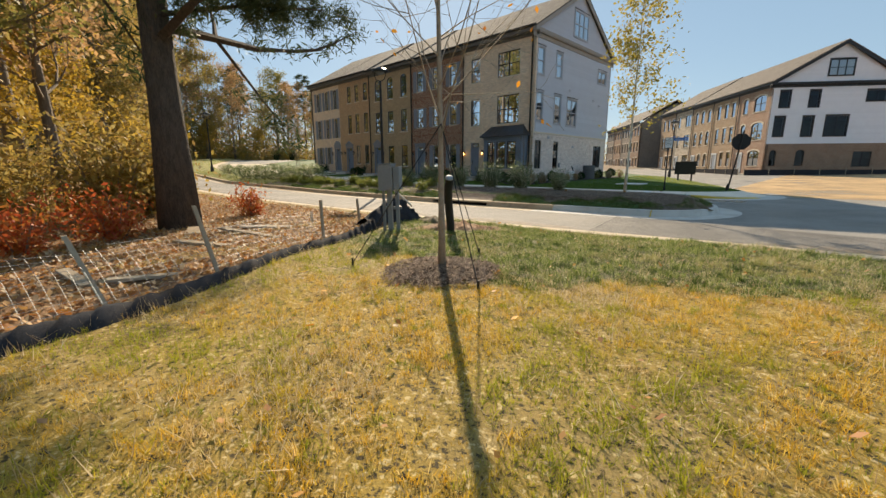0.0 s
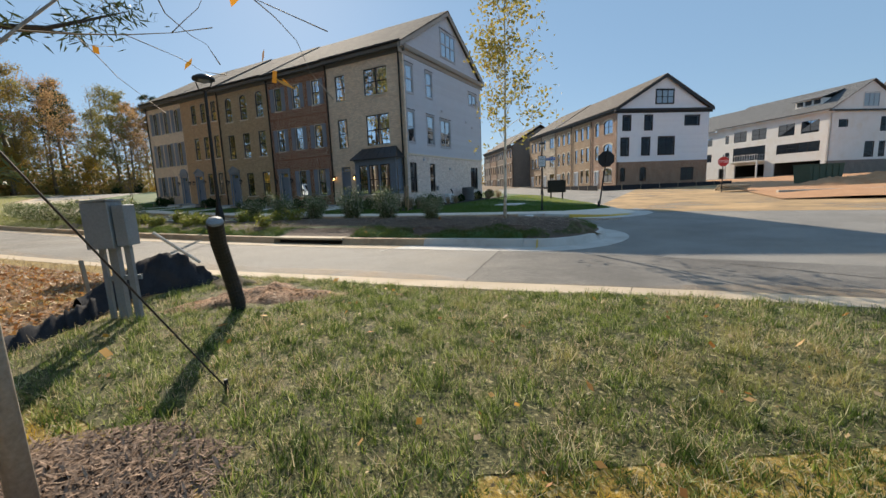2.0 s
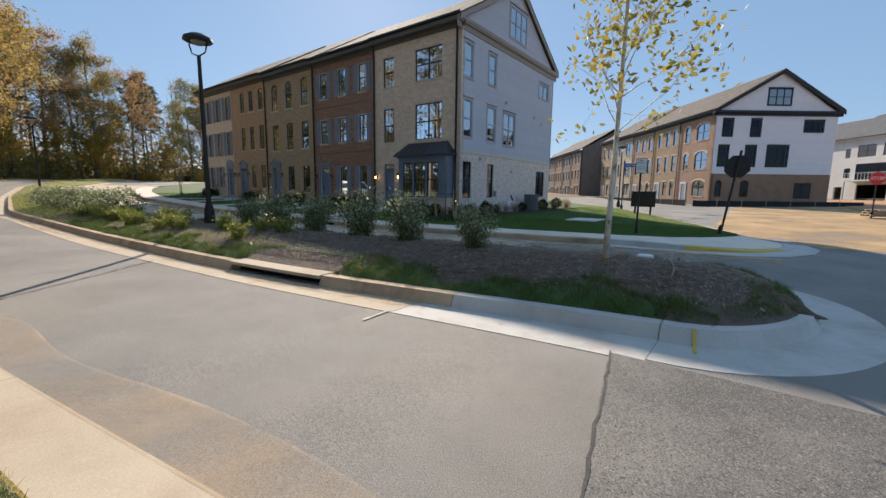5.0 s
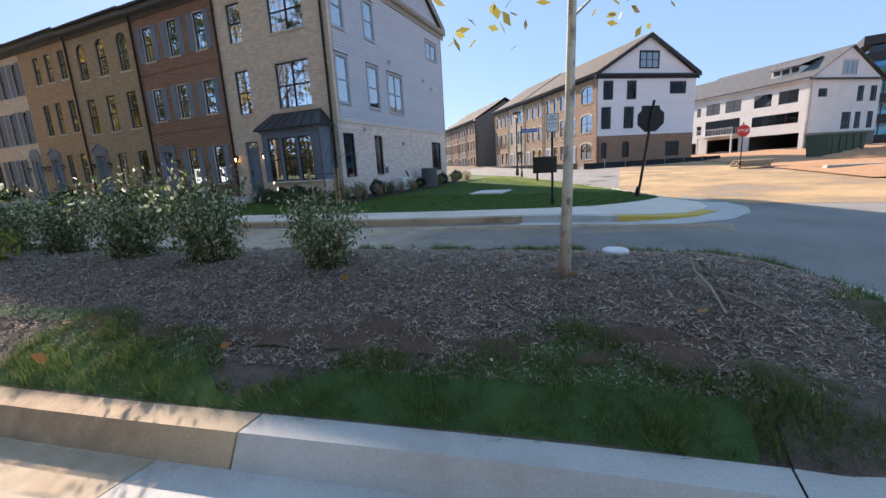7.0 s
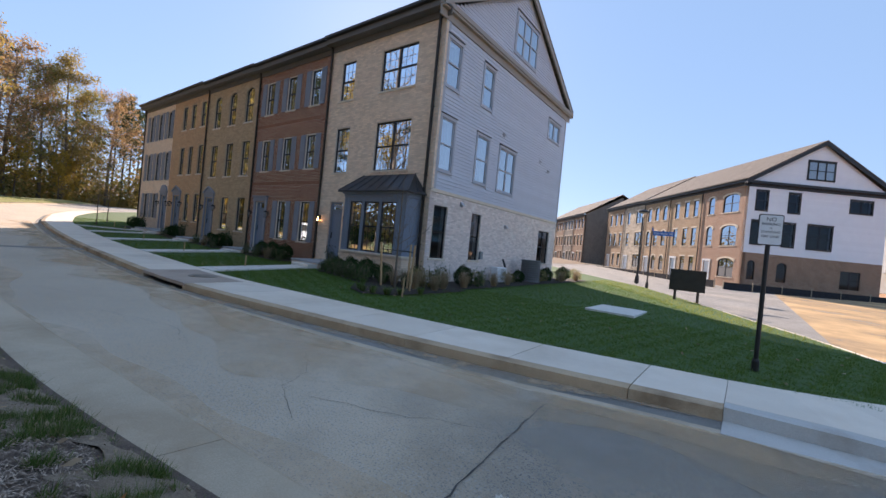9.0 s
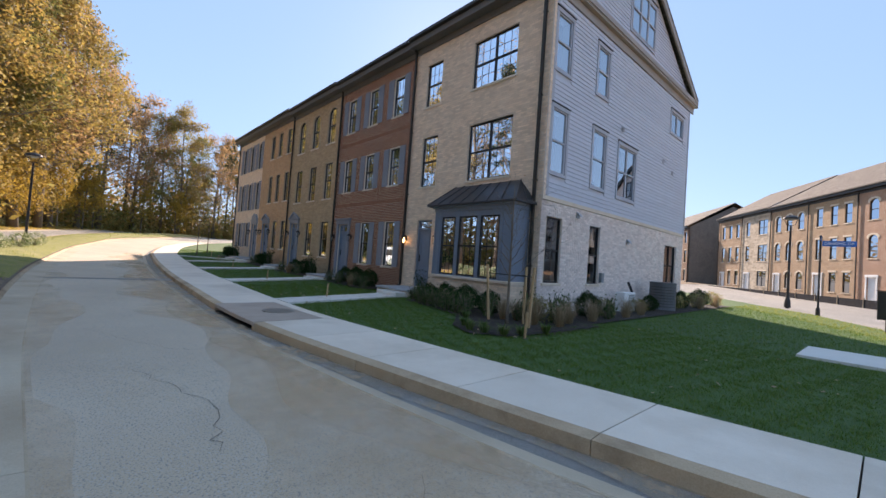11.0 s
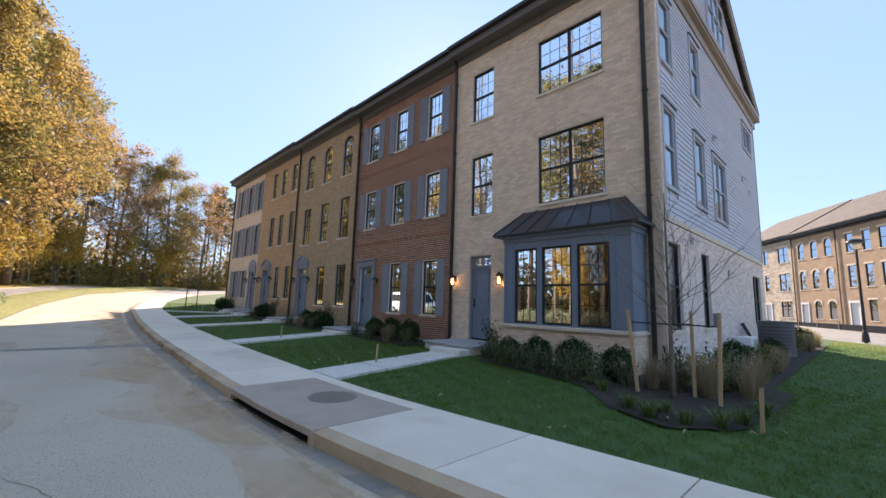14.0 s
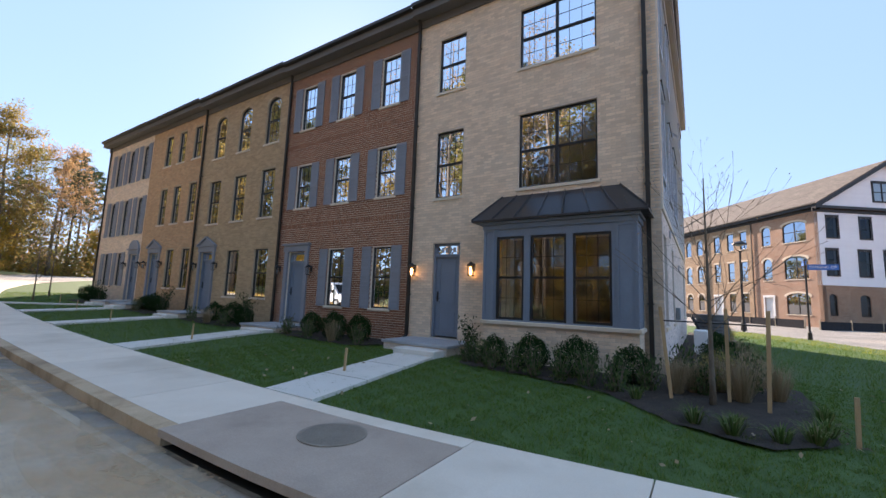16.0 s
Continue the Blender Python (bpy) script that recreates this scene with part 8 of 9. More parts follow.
g = spread(60000, -96, -30, 4, 22, lambda x, y: (y < near_grass(x) - 0.05) & (y > near_grass(x) - 4.5), 77)
blades("verge_grass", L_GRASS_GOLD, g, south, 0.16, 0.03, 1.2, 78, "golden grass verge between road and woods")

g = spread(60000, -3.3, 1.6, 1.9, 6.8, lambda x, y: ((x + 2.2) ** 2 / 0.3 + (y - 4.92) ** 2 / 0.1 < 1 + wob_(5 * x, 5 * y)) | ((x + 2.6) ** 2 / 0.35 + (y - 2.35) ** 2 / 0.12 < 1 + wob_(4 * x, 4 * y)) | ((x - 0.6) ** 2 / 0.9 + (y - 6.4) ** 2 / 0.15 < 1 + wob_(4 * x, 4 * y)), 79)
blades("dry_straw", L_STRAW, g, lambda x, y: south(x, y) + 0.012, 0.075, 0.005, 1.6, 80, "matted pale dead grass in bare patches", "straw")
g = spread(28000, -6.5, 6, 0.4, 6.5, lambda x, y: lawn_ok(x, y) & ~green(x, y) & (np.sin(3.1 * x + 1.7 * y) + np.sin(5.3 * y - 2.1 * x) > 0.3), 81)
blades("dry_straw", L_STRAW, g, lambda x, y: south(x, y) + 0.024, 0.10, 0.0055, 1.5, 82, "bleached straw strewn over the golden grass", "straw")
isle_turf = sheet(np.arange(-90, -24.4, 1.0), lambda x: np.linspace(isle_kerb(x) + 0.145, isle_far(x) - 0.125, 14), lambda x, y: isle(x, y) + 0.012, "island_turf", M_VERGE)
tagged(isle_turf, "sunlit yellow-green grass on the island's far end", "grass", kind="structure")
g = spread(90000, -80, -24.4, 10.8, 28, lambda x, y: (y > isle_kerb(x) + 0.15) & (y < isle_far(x) - 0.14), 501)
blades("island_grass", L_TURF_SUNLIT, g, isle, 0.09, 0.02, 1.2, 502, "yellow-green grass on the island's far end")
g = spread(60000, -7, 5, 4.4, 9.6, lambda x, y: lawn_ok(x, y) & green(x, y) & (np.sin(2.3 * x + 1.9 * y) + np.sin(4.7 * y - 3.1 * x) + 0.6 * np.sin(11 * x) > 0.1), 83)
blades("dry_straw", L_STRAW, g, lambda x, y: south(x, y) + 0.03, 0.07, 0.005, 1.45, 84, "dry clippings caught in the green lawn", "straw")
turf_strip = sheet(np.arange(-22, -4.4, 0.15), lambda x: np.linspace(isle_kerb(x) + 0.145, isle_kerb(x) + 0.5 + 0.18 * math.sin(2.1 * x) + 0.1 * math.sin(5.7 * x), 6) if not -11.05 < x < -8.7 else np.linspace(isle_kerb(x) + 0.74, isle_kerb(x) + 0.9, 6), lambda x, y: isle(x, y) + 0.013, "turf_strip", M_TURF)
tagged(turf_strip, "dark green turf behind the island kerb", "grass", kind="structure")


# ---- far woods behind the tree belts ----
def woods_band(name, pts, depth, h, n, size, mat, seed, label):
    rng = np.random.default_rng(seed)
    pts = np.array(pts, float)
    u = rng.uniform(0, len(pts) - 1.001, n)
    i = u.astype(int)
    w = (u - i)[:, None]
    xy = pts[i] * (1 - w) + pts[i + 1] * w + rng.normal(size=(n, 2)) * depth
    top = h * (0.62 + 0.2 * np.sin(xy[:, 0] * 0.35) + 0.18 * np.sin(xy[:, 1] * 0.5 + xy[:, 0] * 0.13))
    z = tar(xy[:, 0], np.minimum(xy[:, 1], 60)) + top * rng.uniform(0, 1, n) ** 1.25
    v, f = cards(np.column_stack([xy, z]), size, rng, 0.2)
    return tagged(rapid(name, v, f, mat), label, "woods", kind="stuff")


# Last three WEST points are added, unseen, to block bright sky mirrored in windows.
WEST = [(-46, -16), (-60, -9), (-78, -3), (-96, 6), (-112, 18), (-124, 34), (-128, 56), (-122, 84), (-110, 106), (-84, 124), (-50, 134)]
# Out of view behind the lawn; blocks the low sky seen in window reflections.
SOUTH = [(-60, -22), (-30, -28), (0, -30), (30, -26), (60, -14)]
woods_band("far_woods", WEST, 4, 15, 16000, 0.9, L_RUST, 201, "dense rust-brown woods beyond the road, with an added unseen stretch")
woods_band("far_woods", WEST, 5, 11, 12000, 0.8, L_OAK, 202, "golden understorey of the woods and of their added unseen stretch")
woods_band("far_woods", WEST, 3, 5, 7000, 0.8, L_GREEN, 203, "olive thicket at the foot of the woods and their added unseen stretch")
EDGE = [(-60, 2), (-75, 6.5), (-90, 13), (-101, 24), (-107, 38), (-108, 56)]
woods_band("far_woods", EDGE, 2, 7, 12000, 0.5, L_OAK, 207, "golden scrub along the edge of the woods")
woods_band("far_woods", EDGE, 2.5, 12, 12000, 0.6, L_GREEN, 208, "olive saplings along the edge of the woods")
woods_band("far_woods", SOUTH, 4, 8, 14000, 0.8, L_OAK, 204, "unseen golden woods behind the lawn, blocking the mirrored horizon")
woods_band("far_woods", SOUTH, 3, 6, 8000, 0.8, L_DARKSHRUB, 205, "unseen dark thicket behind the lawn, blocking the mirrored horizon")
woods_band("far_woods", [(-34, -9), (-26, -6), (-18, -7), (-12, -10), (-4, -14)], 2, 8, 9000, 0.4, L_OAK, 206, "golden understorey beside the lawn")

# ---- steps and paths to the doors ----
M_STEP = surface("pale_step_concrete", (0.66, 0.63, 0.57), (0.76, 0.73, 0.67), 0.85, 2, 80, 0.2, coords="World")
M_FLAG = surface("blue_grey_flagstone", (0.30, 0.31, 0.33), (0.42, 0.43, 0.45), 0.8, 4, 60, 0.25, coords="World")


def approach(xd, zt, xs, y_step=23.7, w=1.9):
    """Path, step and landing before one door."""
    path = thing("garden_path", None, "pale concrete path crossing the lawn to a door", "path", "paths to the doors")
    n = 3
    y0 = float(walk_lawn(xs)) - 0.01
    for i in range(n):
        t0, t1 = i / n, (i + 1) / n
        q = []
        for t in (t0 + 0.004, t1 - 0.004):
            x, y = xs + (xd + 0.35 - xs) * t, y0 + (y_step - y0) * t
            q.append((x - 0.48, y, x + 0.48, float(north(x, y)) + 0.045))
        s = Shape()
        a, b = q
        s.add([(a[0], a[1], a[3]), (a[2], a[1], a[3]), (b[2], b[1], b[3]), (b[0], b[1], b[3]), (a[0], a[1], a[3] - 0.15), (a[2], a[1], a[3] - 0.15), (b[2], b[1], b[3] - 0.15), (b[0], b[1], b[3] - 0.15)],
              [(0, 1, 2, 3), (0, 4, 5, 1), (1, 5, 6, 2), (3, 2, 6, 7), (0, 3, 7, 4)])
        s.make("slab", M_STEP, path)
    st = thing("door_step", None, "concrete step and flagstone landing before a front door", "steps", "steps to the doors")
    s = Shape()
    s.soft_box(xd - 0.25, y_step, zt - 0.45, xd + 0.85, y_step + 0.42, zt - 0.09, 0.02)
    s.make("step", M_STEP, st, "white concrete step")
    s = Shape()
    s.box(xd - w / 2 + 0.05, y_step + 0.44, zt - 0.6, xd + w / 2 - 0.05, 25.37, zt - 0.062)
    base_ = s.make("landing_base", M_MORTAR_CREAM, st)
    s = Shape(lambda u, e, z: (xd + w / 2 - 0.05 - u, y_step + 0.44 - e, z))
    lay_bricks(s, 0.0, w - 0.1, zt - 0.5, zt - 0.07, [])
    s.make("brickwork", M_BRICK_PALE, base_)["kind"] = "stuff"
    s = Shape()
    s.soft_box(xd - w / 2, y_step + 0.40, zt - 0.06, xd + w / 2, 25.368, zt, 0.01)
    s.make("landing", M_FLAG, st, "blue-grey flagstone landing")


approach(-20.82, 0.90, -19.75)
approach(-26.85, 0.92, -25.4)
approach(-32.73, 1.05, -31.4)
approach(-37.6, 1.2, -36.4)
approach(-39.98, 1.25, -41.6)

# ---- beside the gable ----
ac = thing("air_conditioner", pose(-15.25, 29.75, float(north(-15.2, 29.7)) + 0.04, 0, 0, -90), "white slatted heat pump unit beside the wall", "air conditioner")
s = Shape()
s.soft_box(-0.42, -0.16, 0.0, 0.42, 0.16, 0.62, 0.02)
s.make("housing", M_WHITE, ac)
for i in range(9):
    s = Shape()
    s.box(-0.30, 0.162, 0.08 + 0.055 * i, 0.12, 0.175, 0.10 + 0.055 * i)
    s.make("slat", M_GREYPLASTIC, ac)
s = Shape()
s.tube([(-0.38, 0.0, 0.4), (-0.55, 0, 0.55), (-0.62, -0.1, 0.75), (-0.62, -0.2, 0.95)], 0.045, 8)
s.make("hose", M_BLACK, ac)
cd = thing("condenser", pose(-14.95, 32.2, float(north(-15, 32.2)) + 0.04), "round dark grey air condenser behind shrubs", "air conditioner")
s = Shape()
s.tube([(0, 0, 0), (0, 0, 0.05), (0, 0, 0.92), (0, 0, 0.98), (0, 0, 1.0)], [0.46, 0.44, 0.44, 0.46, 0.40], 24)
s.make("housing", M_GREYPLASTIC, cd)
for i in range(8):
    s = Shape()
    z = 0.12 + 0.1 * i
    s.tube([(0.447 * math.cos(a), 0.447 * math.sin(a), z) for a in np.linspace(0, 2 * math.pi, 25)], 0.008, 4)
    s.make("rib", M_BLACK, cd)
mt = thing("utility_meter", pose(-15.78, 28.95, 1.75), "small grey utility box on the gable wall", "utility box")
s = Shape()
s.soft_box(0.0, -0.09, -0.16, 0.1, 0.09, 0.16, 0.01)
s.make("housing", M_GALV, mt)

# concrete slab in the lawn
s = Shape()
sz = float(north(-9.85, 27.2))
s.soft_box(-10.5, 26.35, sz - 0.1, -9.2, 28.1, sz + 0.05, 0.01)
single(s, "utility_slab", M_STEP, "flat pale concrete utility slab in the lawn", "slab")


# ---- signs ----
def words(text, size, mat, parent, m, name="lettering"):
    cu = bpy.data.curves.new(name, "FONT")
    cu.body = text
    cu.size = size
    cu.align_x, cu.align_y = "CENTER", "CENTER"
    cu.extrude = 0.0008
    tmp = bpy.data.objects.new("tmp", cu)
    scene.collection.objects.link(tmp)
    me = bpy.data.meshes.new_from_object(tmp.evaluated_get(bpy.context.evaluated_depsgraph_get()))
    bpy.data.objects.remove(tmp)
    me.materials.clear()
    me.materials.append(mat)
    ob = new(name, me)
    ob.parent = parent
    ob.matrix_basis = m
    return ob


def plate(w, h, r, y0, y1):
    """A sheet-metal plate with rounded corners, upright in x and z."""
    pts = []
    for cx, cz, a0 in ((w / 2 - r, h / 2 - r, 0), (-w / 2 + r, h / 2 - r, 90), (-w / 2 + r, -h / 2 + r, 180), (w / 2 - r, -h / 2 + r, 270)):
        pts += [(cx + r * math.cos(radians(a0 + 22.5 * k)), 0, cz + r * math.sin(radians(a0 + 22.5 * k))) for k in range(5)]
    return Shape().prism(pts, (0, y0, 0), (0, y1, 0))


FX, FY = -6.70, 22.65
fz = float(north(FX, FY))
fs = thing("road_sign", pose(FX, FY, fz, 0, 0, 20), "white parking sign with black words on a black post", "road sign")
s = Shape()
s.tube([(0, 0, -0.2), (0, 0, 2.36)], 0.032, 10)
s.make("post", M_BLACK, fs)
s = Shape()
s.tube([(0, 0, -0.05), (0, 0, 0.16), (0, 0, 0.2)], [0.055, 0.05, 0.034], 10)
s.make("post_base", M_BLACK, fs)
pl = plate(0.30, 0.45, 0.025, -0.045, -0.040).make("sign_plate", M_WHITE, fs)
pl.location = (0.0, 0, 2.20)
frm = plate(0.33, 0.48, 0.03, -0.039, -0.033).make("sign_back", M_BLACK, fs)
frm.location = (0.0, 0, 2.20)
for i, (tx, sz_) in enumerate((("NO", 0.085), ("PARKING", 0.058), ("OR", 0.03), ("STANDING", 0.05), ("FIRE LANE", 0.05))):
    words(tx, sz_, M_BLACK, pl, pose(0, -0.047, (0.16, 0.085, 0.025, -0.035, -0.105)[i], 90, 0, 0))

sp = thing("street_sign", pose(-11.35, 39.9, float(north(-11.4, 39.6))), "blue street name sign on a black post", "street sign")
s = Shape()
s.tube([(0, 0, -0.2), (0, 0, 3.4)], 0.04, 10)
s.tube([(0, 0, 3.4), (0, 0, 3.46), (0, 0, 3.5)], [0.055, 0.05, 0.01], 10)
s.make("post", M_BLACK, sp)
s = Shape()
s.tube([(0, 0, 0.0), (0, 0, 0.3), (0, 0, 0.36)], [0.09, 0.075, 0.042], 10)
s.make("post_base", M_BLACK, sp)
bl = plate(1.05, 0.24, 0.02, -0.01, 0.01).make("name_plate", M_SIGNBLUE, sp)
bl.matrix_basis = pose(0.58, 0, 3.12, 0, 0, 8)
words("DEHRING DR", 0.155, M_WHITE, bl, pose(0, -0.012, 0, 90, 0, 0))
words("DEHRING DR", 0.155, M_WHITE, bl, pose(0, 0.012, 0, 90, 0, 180))
b2_ = plate(0.6, 0.2, 0.02, -0.01, 0.01).make("name_plate", M_SIGNBLUE, sp)
b2_.matrix_basis = pose(0, 0.2, 3.32, 0, 0, 95)


def stop_sign(m, lean, red_side):
    t = thing("stop_sign", m, "red stop sign on a black post" if red_side else "dark back of a leaning stop sign on a black post", "road sign")
    s = Shape()
    s.tube([(0, 0, -0.2), (lean, 0, 2.72)], 0.036, 10)
    s.make("post", M_BLACK, t)
    s = Shape()
    s.tube([(0, 0, -0.02), (0.02, 0, 0.25), (0.03, 0, 0.32)], [0.075, 0.06, 0.038], 10)
    s.make("post_base", M_BLACK, t)
    zc, xc = 2.22, lean * 0.83
    o = [(xc + 0.38 * math.cos(radians(22.5 + 45 * k)), 0, zc + 0.38 * math.sin(radians(22.5 + 45 * k))) for k in range(8)]
    s = Shape()
    s.prism(o, (0, 0.038, 0), (0, 0.046, 0))
    s.make("sign_back", M_BLACK, t)
    s = Shape()
    s.prism(o, (0, 0.047, 0), (0, 0.050, 0))
    pl_ = s.make("sign_face", M_SIGNRED, t)
    words("STOP", 0.27, M_WHITE, pl_, pose(xc, 0.052, zc, 90, 0, 180))
    return t


stop_sign(pose(-4.50, 24.38, float(tar(-4.5, 24.4)) + 0.15, 0, 0, 12), 0.36, False)
stop_sign(pose(1.95, 42.3, float(tar(2, 42)) + 0.12, 0, 0, 190), 0.0, True)
nb = thing("notice_board", pose(-8.9, 34.75, float(north(-9, 34.5)), 0, 0, 4), "dark two-post notice board seen from behind", "sign")
for x in (-0.42, 0.42):
    s = Shape()
    s.soft_box(x - 0.05, -0.05, -0.2, x + 0.05, 0.05, 1.28, 0.008)
    s.make("post", M_BRONZE, nb)
s = Shape()
s.soft_box(-0.66, -0.11, 0.42, 0.66, -0.055, 1.30, 0.008)
s.make("board", M_BRONZE, nb)
s = Shape()
s.box(-0.68, -0.12, 1.302, 0.68, 0.06, 1.33)
s.make("cap", M_BRONZE, nb)


# ---- street lamps ----
def street_lamp(x, y, z, rot, h=4.75):
    t = thing("street_lamp", pose(x, y, z, 0, 0, rot), "black street lamp with a round shade on a yoke", "street lamp", "street lamps")
    s = Shape()
    s.tube([(0, 0, -0.2), (0, 0, h * 0.5), (0, 0, h)], [0.075, 0.06, 0.05], 12)
    s.make("pole", M_BLACK, t)
    s = Shape()
    s.tube([(0, 0, 0), (0, 0, 0.35), (0, 0, 0.5), (0, 0, 0.6)], [0.16, 0.14, 0.11, 0.078], 12)
    s.make("base", M_BLACK, t)
    s = Shape()
    for sg in (-1, 1):
        s.tube([(0, 0, h - 0.03), (0.22 * sg, 0, h + 0.06), (0.30 * sg, 0, h + 0.3), (0.28 * sg, 0, h + 0.42)], 0.02, 6)
    s.make("yoke", M_BLACK, t)
    s = Shape()
    s.tube([(0, 0, h + 0.36), (0, 0, h + 0.38), (0, 0, h + 0.46), (0, 0, h + 0.55), (0, 0, h + 0.58)], [0.36, 0.38, 0.36, 0.2, 0.04], 24)
    s.make("shade", M_BLACK, t)
    s = Shape()
    s.tube([(0, 0, h + 0.28), (0, 0, h + 0.36)], [0.12, 0.2], 16)
    s.make("lens", M_GALV, t)
    return t


street_lamp(-16.6, 13.55, float(isle(-16.6, 13.5)), 25)
street_lamp(-43.2, 13.8, float(isle(-43.2, 13.8)), 60)
street_lamp(-13.2, 46.5, 0.7, 30)
street_lamp(-29, 62.5, 1.0, 30)

# ---- van on the far lane ----
van = thing("van", pose(-42, 10.5, float(tar(-42, 10.5)), 0, 0, 84), "white passenger van coming down the road", "van")
s = Shape()
prof = [(-2.55, 0.45), (2.2, 0.45), (2.5, 0.55), (2.55, 0.95), (1.75, 1.15), (1.15, 1.95), (0.9, 2.08), (-2.4, 2.08), (-2.55, 1.9)]
s.prism([(-0.98, -y, z) for y, z in prof], (0, 0, 0), (1.96, 0, 0))
vb = s.make("body", M_CAR, van)
s = Shape()
s.quad((-0.82, -1.76, 1.20), (0.82, -1.76, 1.20), (0.74, -1.20, 1.92), (-0.74, -1.20, 1.92))
s.make("windscreen", M_TYRE, vb, "dark windscreen")
s = Shape()
s.box(-0.5, -2.575, 0.62, 0.5, -2.54, 0.85)
s.make("grille", M_BLACK, vb)
for sx in (-1, 1):
    s = Shape()
    s.soft_box(sx * 0.78 - 0.16, -2.57, 0.72, sx * 0.78 + 0.16, -2.5, 0.9, 0.01)
    s.make("headlight", M_WHITE, vb)
    s = Shape()
    s.soft_box(sx * 1.1 - 0.1, -1.35, 1.2, sx * 1.1 + 0.1, -1.2, 1.45, 0.01)
    s.make("mirror", M_BLACK, vb)
    s = Shape()
    s.box(sx * 0.985 - 0.003, -1.1, 1.25, sx * 0.985 + 0.003, 2.2, 1.85)
    s.make("side_window", M_TYRE, vb)
    for y in (-1.65, 1.65):
        s = Shape()
        s.tube([(sx * 0.78, y, 0.36), (sx * 0.80, y, 0.36), (sx * 1.0, y, 0.36)], [0.33, 0.36, 0.35], 18)
        w_ = s.make("wheel", M_TYRE, van)
        s = Shape()
        s.tube([(sx * 1.0, y, 0.36), (sx * 1.015, y, 0.36)], [0.2, 0.18], 14)
        s.make("rim", M_GALV, w_)

# ---- things on the first lawn ----
BX, BY = -6.63, 6.12
bz_ = float(south(BX, BY))
ub = thing("utility_pedestal", pose(BX, BY, bz_, 0, -1, 30) @ Matrix.Diagonal((0.85, 0.9, 0.98, 1)), "grey galvanised utility boxes on a channel post", "utility box")
s = Shape()
s.soft_box(-0.19, -0.13, 0.78, 0.13, 0.10, 1.26, 0.008)
s.box(-0.205, -0.145, 1.262, 0.145, 0.115, 1.28)
s.make("main_box", M_GALV, ub)
s = Shape()
s.soft_box(0.145, -0.10, 0.80, 0.29, 0.08, 1.22, 0.008)
s.make("meter_box", M_GALV, ub)
for a, b, w in ((-0.14, 0.02, 0.028), (0.0, 0.03, 0.05), (0.19, 0.0, 0.035)):
    s = Shape()
    s.box(a - w, b - w * 0.7, -0.25, a + w, b + w * 0.7, 0.79)
    s.make("channel_post", M_GALV, ub)
s = Shape()
s.box(-0.18, 0.035, 0.42, 0.26, 0.06, 0.47)
s.make("strap", M_GALV, ub)
cp = thing("drain_pipe", pose(-5.70, 6.80, 0.42), "bent black corrugated drain pipe standing in red clay", "pipe")
curve = [(-0.03, 0.03, -0.1), (0.0, -0.01, 0.16), (0.02, -0.06, 0.36), (0.07, -0.14, 0.58), (0.16, -0.24, 0.80), (0.27, -0.32, 1.01)]
pp, rr_ = [], []
for i in range(60):
    t_ = i / 59 * (len(curve) - 1)
    k_ = min(int(t_), len(curve) - 2)
    p_ = Vector(curve[k_]).lerp(Vector(curve[k_ + 1]), t_ - k_)
    pp.append(p_)
    rr_.append(0.072 + (0.004 if i % 2 else 0.0))
s = Shape()
s.tube(pp, rr_, 16)
s.make("pipe", M_PIPE, cp)
s = Shape()
s.tube([pp[-1], pp[-1] + Vector((0.009, -0.006, 0.017)), pp[-1] + Vector((0.013, -0.009, 0.025))], [0.077, 0.07, 0.03], 16)
s.make("cap", M_GALV, cp, "silvery taped pipe end")


def lump(name, cx, cy, rx, ry, h, zf, mat, label, seed, rough=0.25, rot=0.0):
    rng = np.random.default_rng(seed)
    ph = rng.uniform(0, 6.28, 6)
    v, f = [], []
    R, A = 9, 30
    ca, sa = math.cos(radians(rot)), math.sin(radians(rot))
    for j in range(R + 1):
        for i in range(A):
            a = 2 * math.pi * i / A
            r = j / R * (1 + rough * 0.6 * math.sin(3 * a + ph[0]) + rough * 0.4 * math.sin(5 * a + ph[1]))
            x0, y0 = rx * r * math.cos(a), ry * r * math.sin(a)
            x, y = cx + x0 * ca - y0 * sa, cy + x0 * sa + y0 * ca
            q = 1 - (j / R) ** 2
            z = float(zf(x, y)) - 0.015 + h * q * (1 + rough * math.sin(9 * x + ph[2]) * math.cos(8 * y + ph[3]) + 0.5 * rough * math.sin(23 * x + 17 * y + ph[4]))
            v.append((x, y, z))
    for j in range(R):
        f += [(j * A + i, (j + 1) * A + i, (j + 1) * A + (i + 1) % A, j * A + (i + 1) % A) for i in range(A)]
    return single(Shape().add(v, f), name, mat, label, "soil mound", smooth=True)


lump("clay_mound", -6.0, 7.3, 0.85, 0.55, 0.10, south, M_CLAY_DULL, "low mound of reddish clay round the pipe", 301, 0.55, 35)
lump("soil_clod", -7.05, 7.62, 0.40, 0.28, 0.13, south, M_ROOT, "small dark heap of soil beside the kerb", 302, 0.3)
nzf = lambda x, y: float(nose_z(x, y))
lump("soil_clod", -3.42, 14.0, 0.34, 0.28, 0.10, nzf, M_ROOT, "crumbling grassy soil clod at the island tip", 306, 0.6)
lump("soil_clod", -4.2, 13.25, 0.24, 0.14, 0.05, lambda x, y: float(isle(x, y)) + 0.01, M_ROOT, "torn soil clod behind the island kerb", 307, 0.6)
lump("soil_clod", -4.75, 13.35, 0.4, 0.2, 0.04, lambda x, y: float(isle(x, y)), M_TORN, "torn dark soil edge on the island", 308, 0.6)
g = spread(420, -7.1, -5.0, 6.5, 8.2, clay, 309)
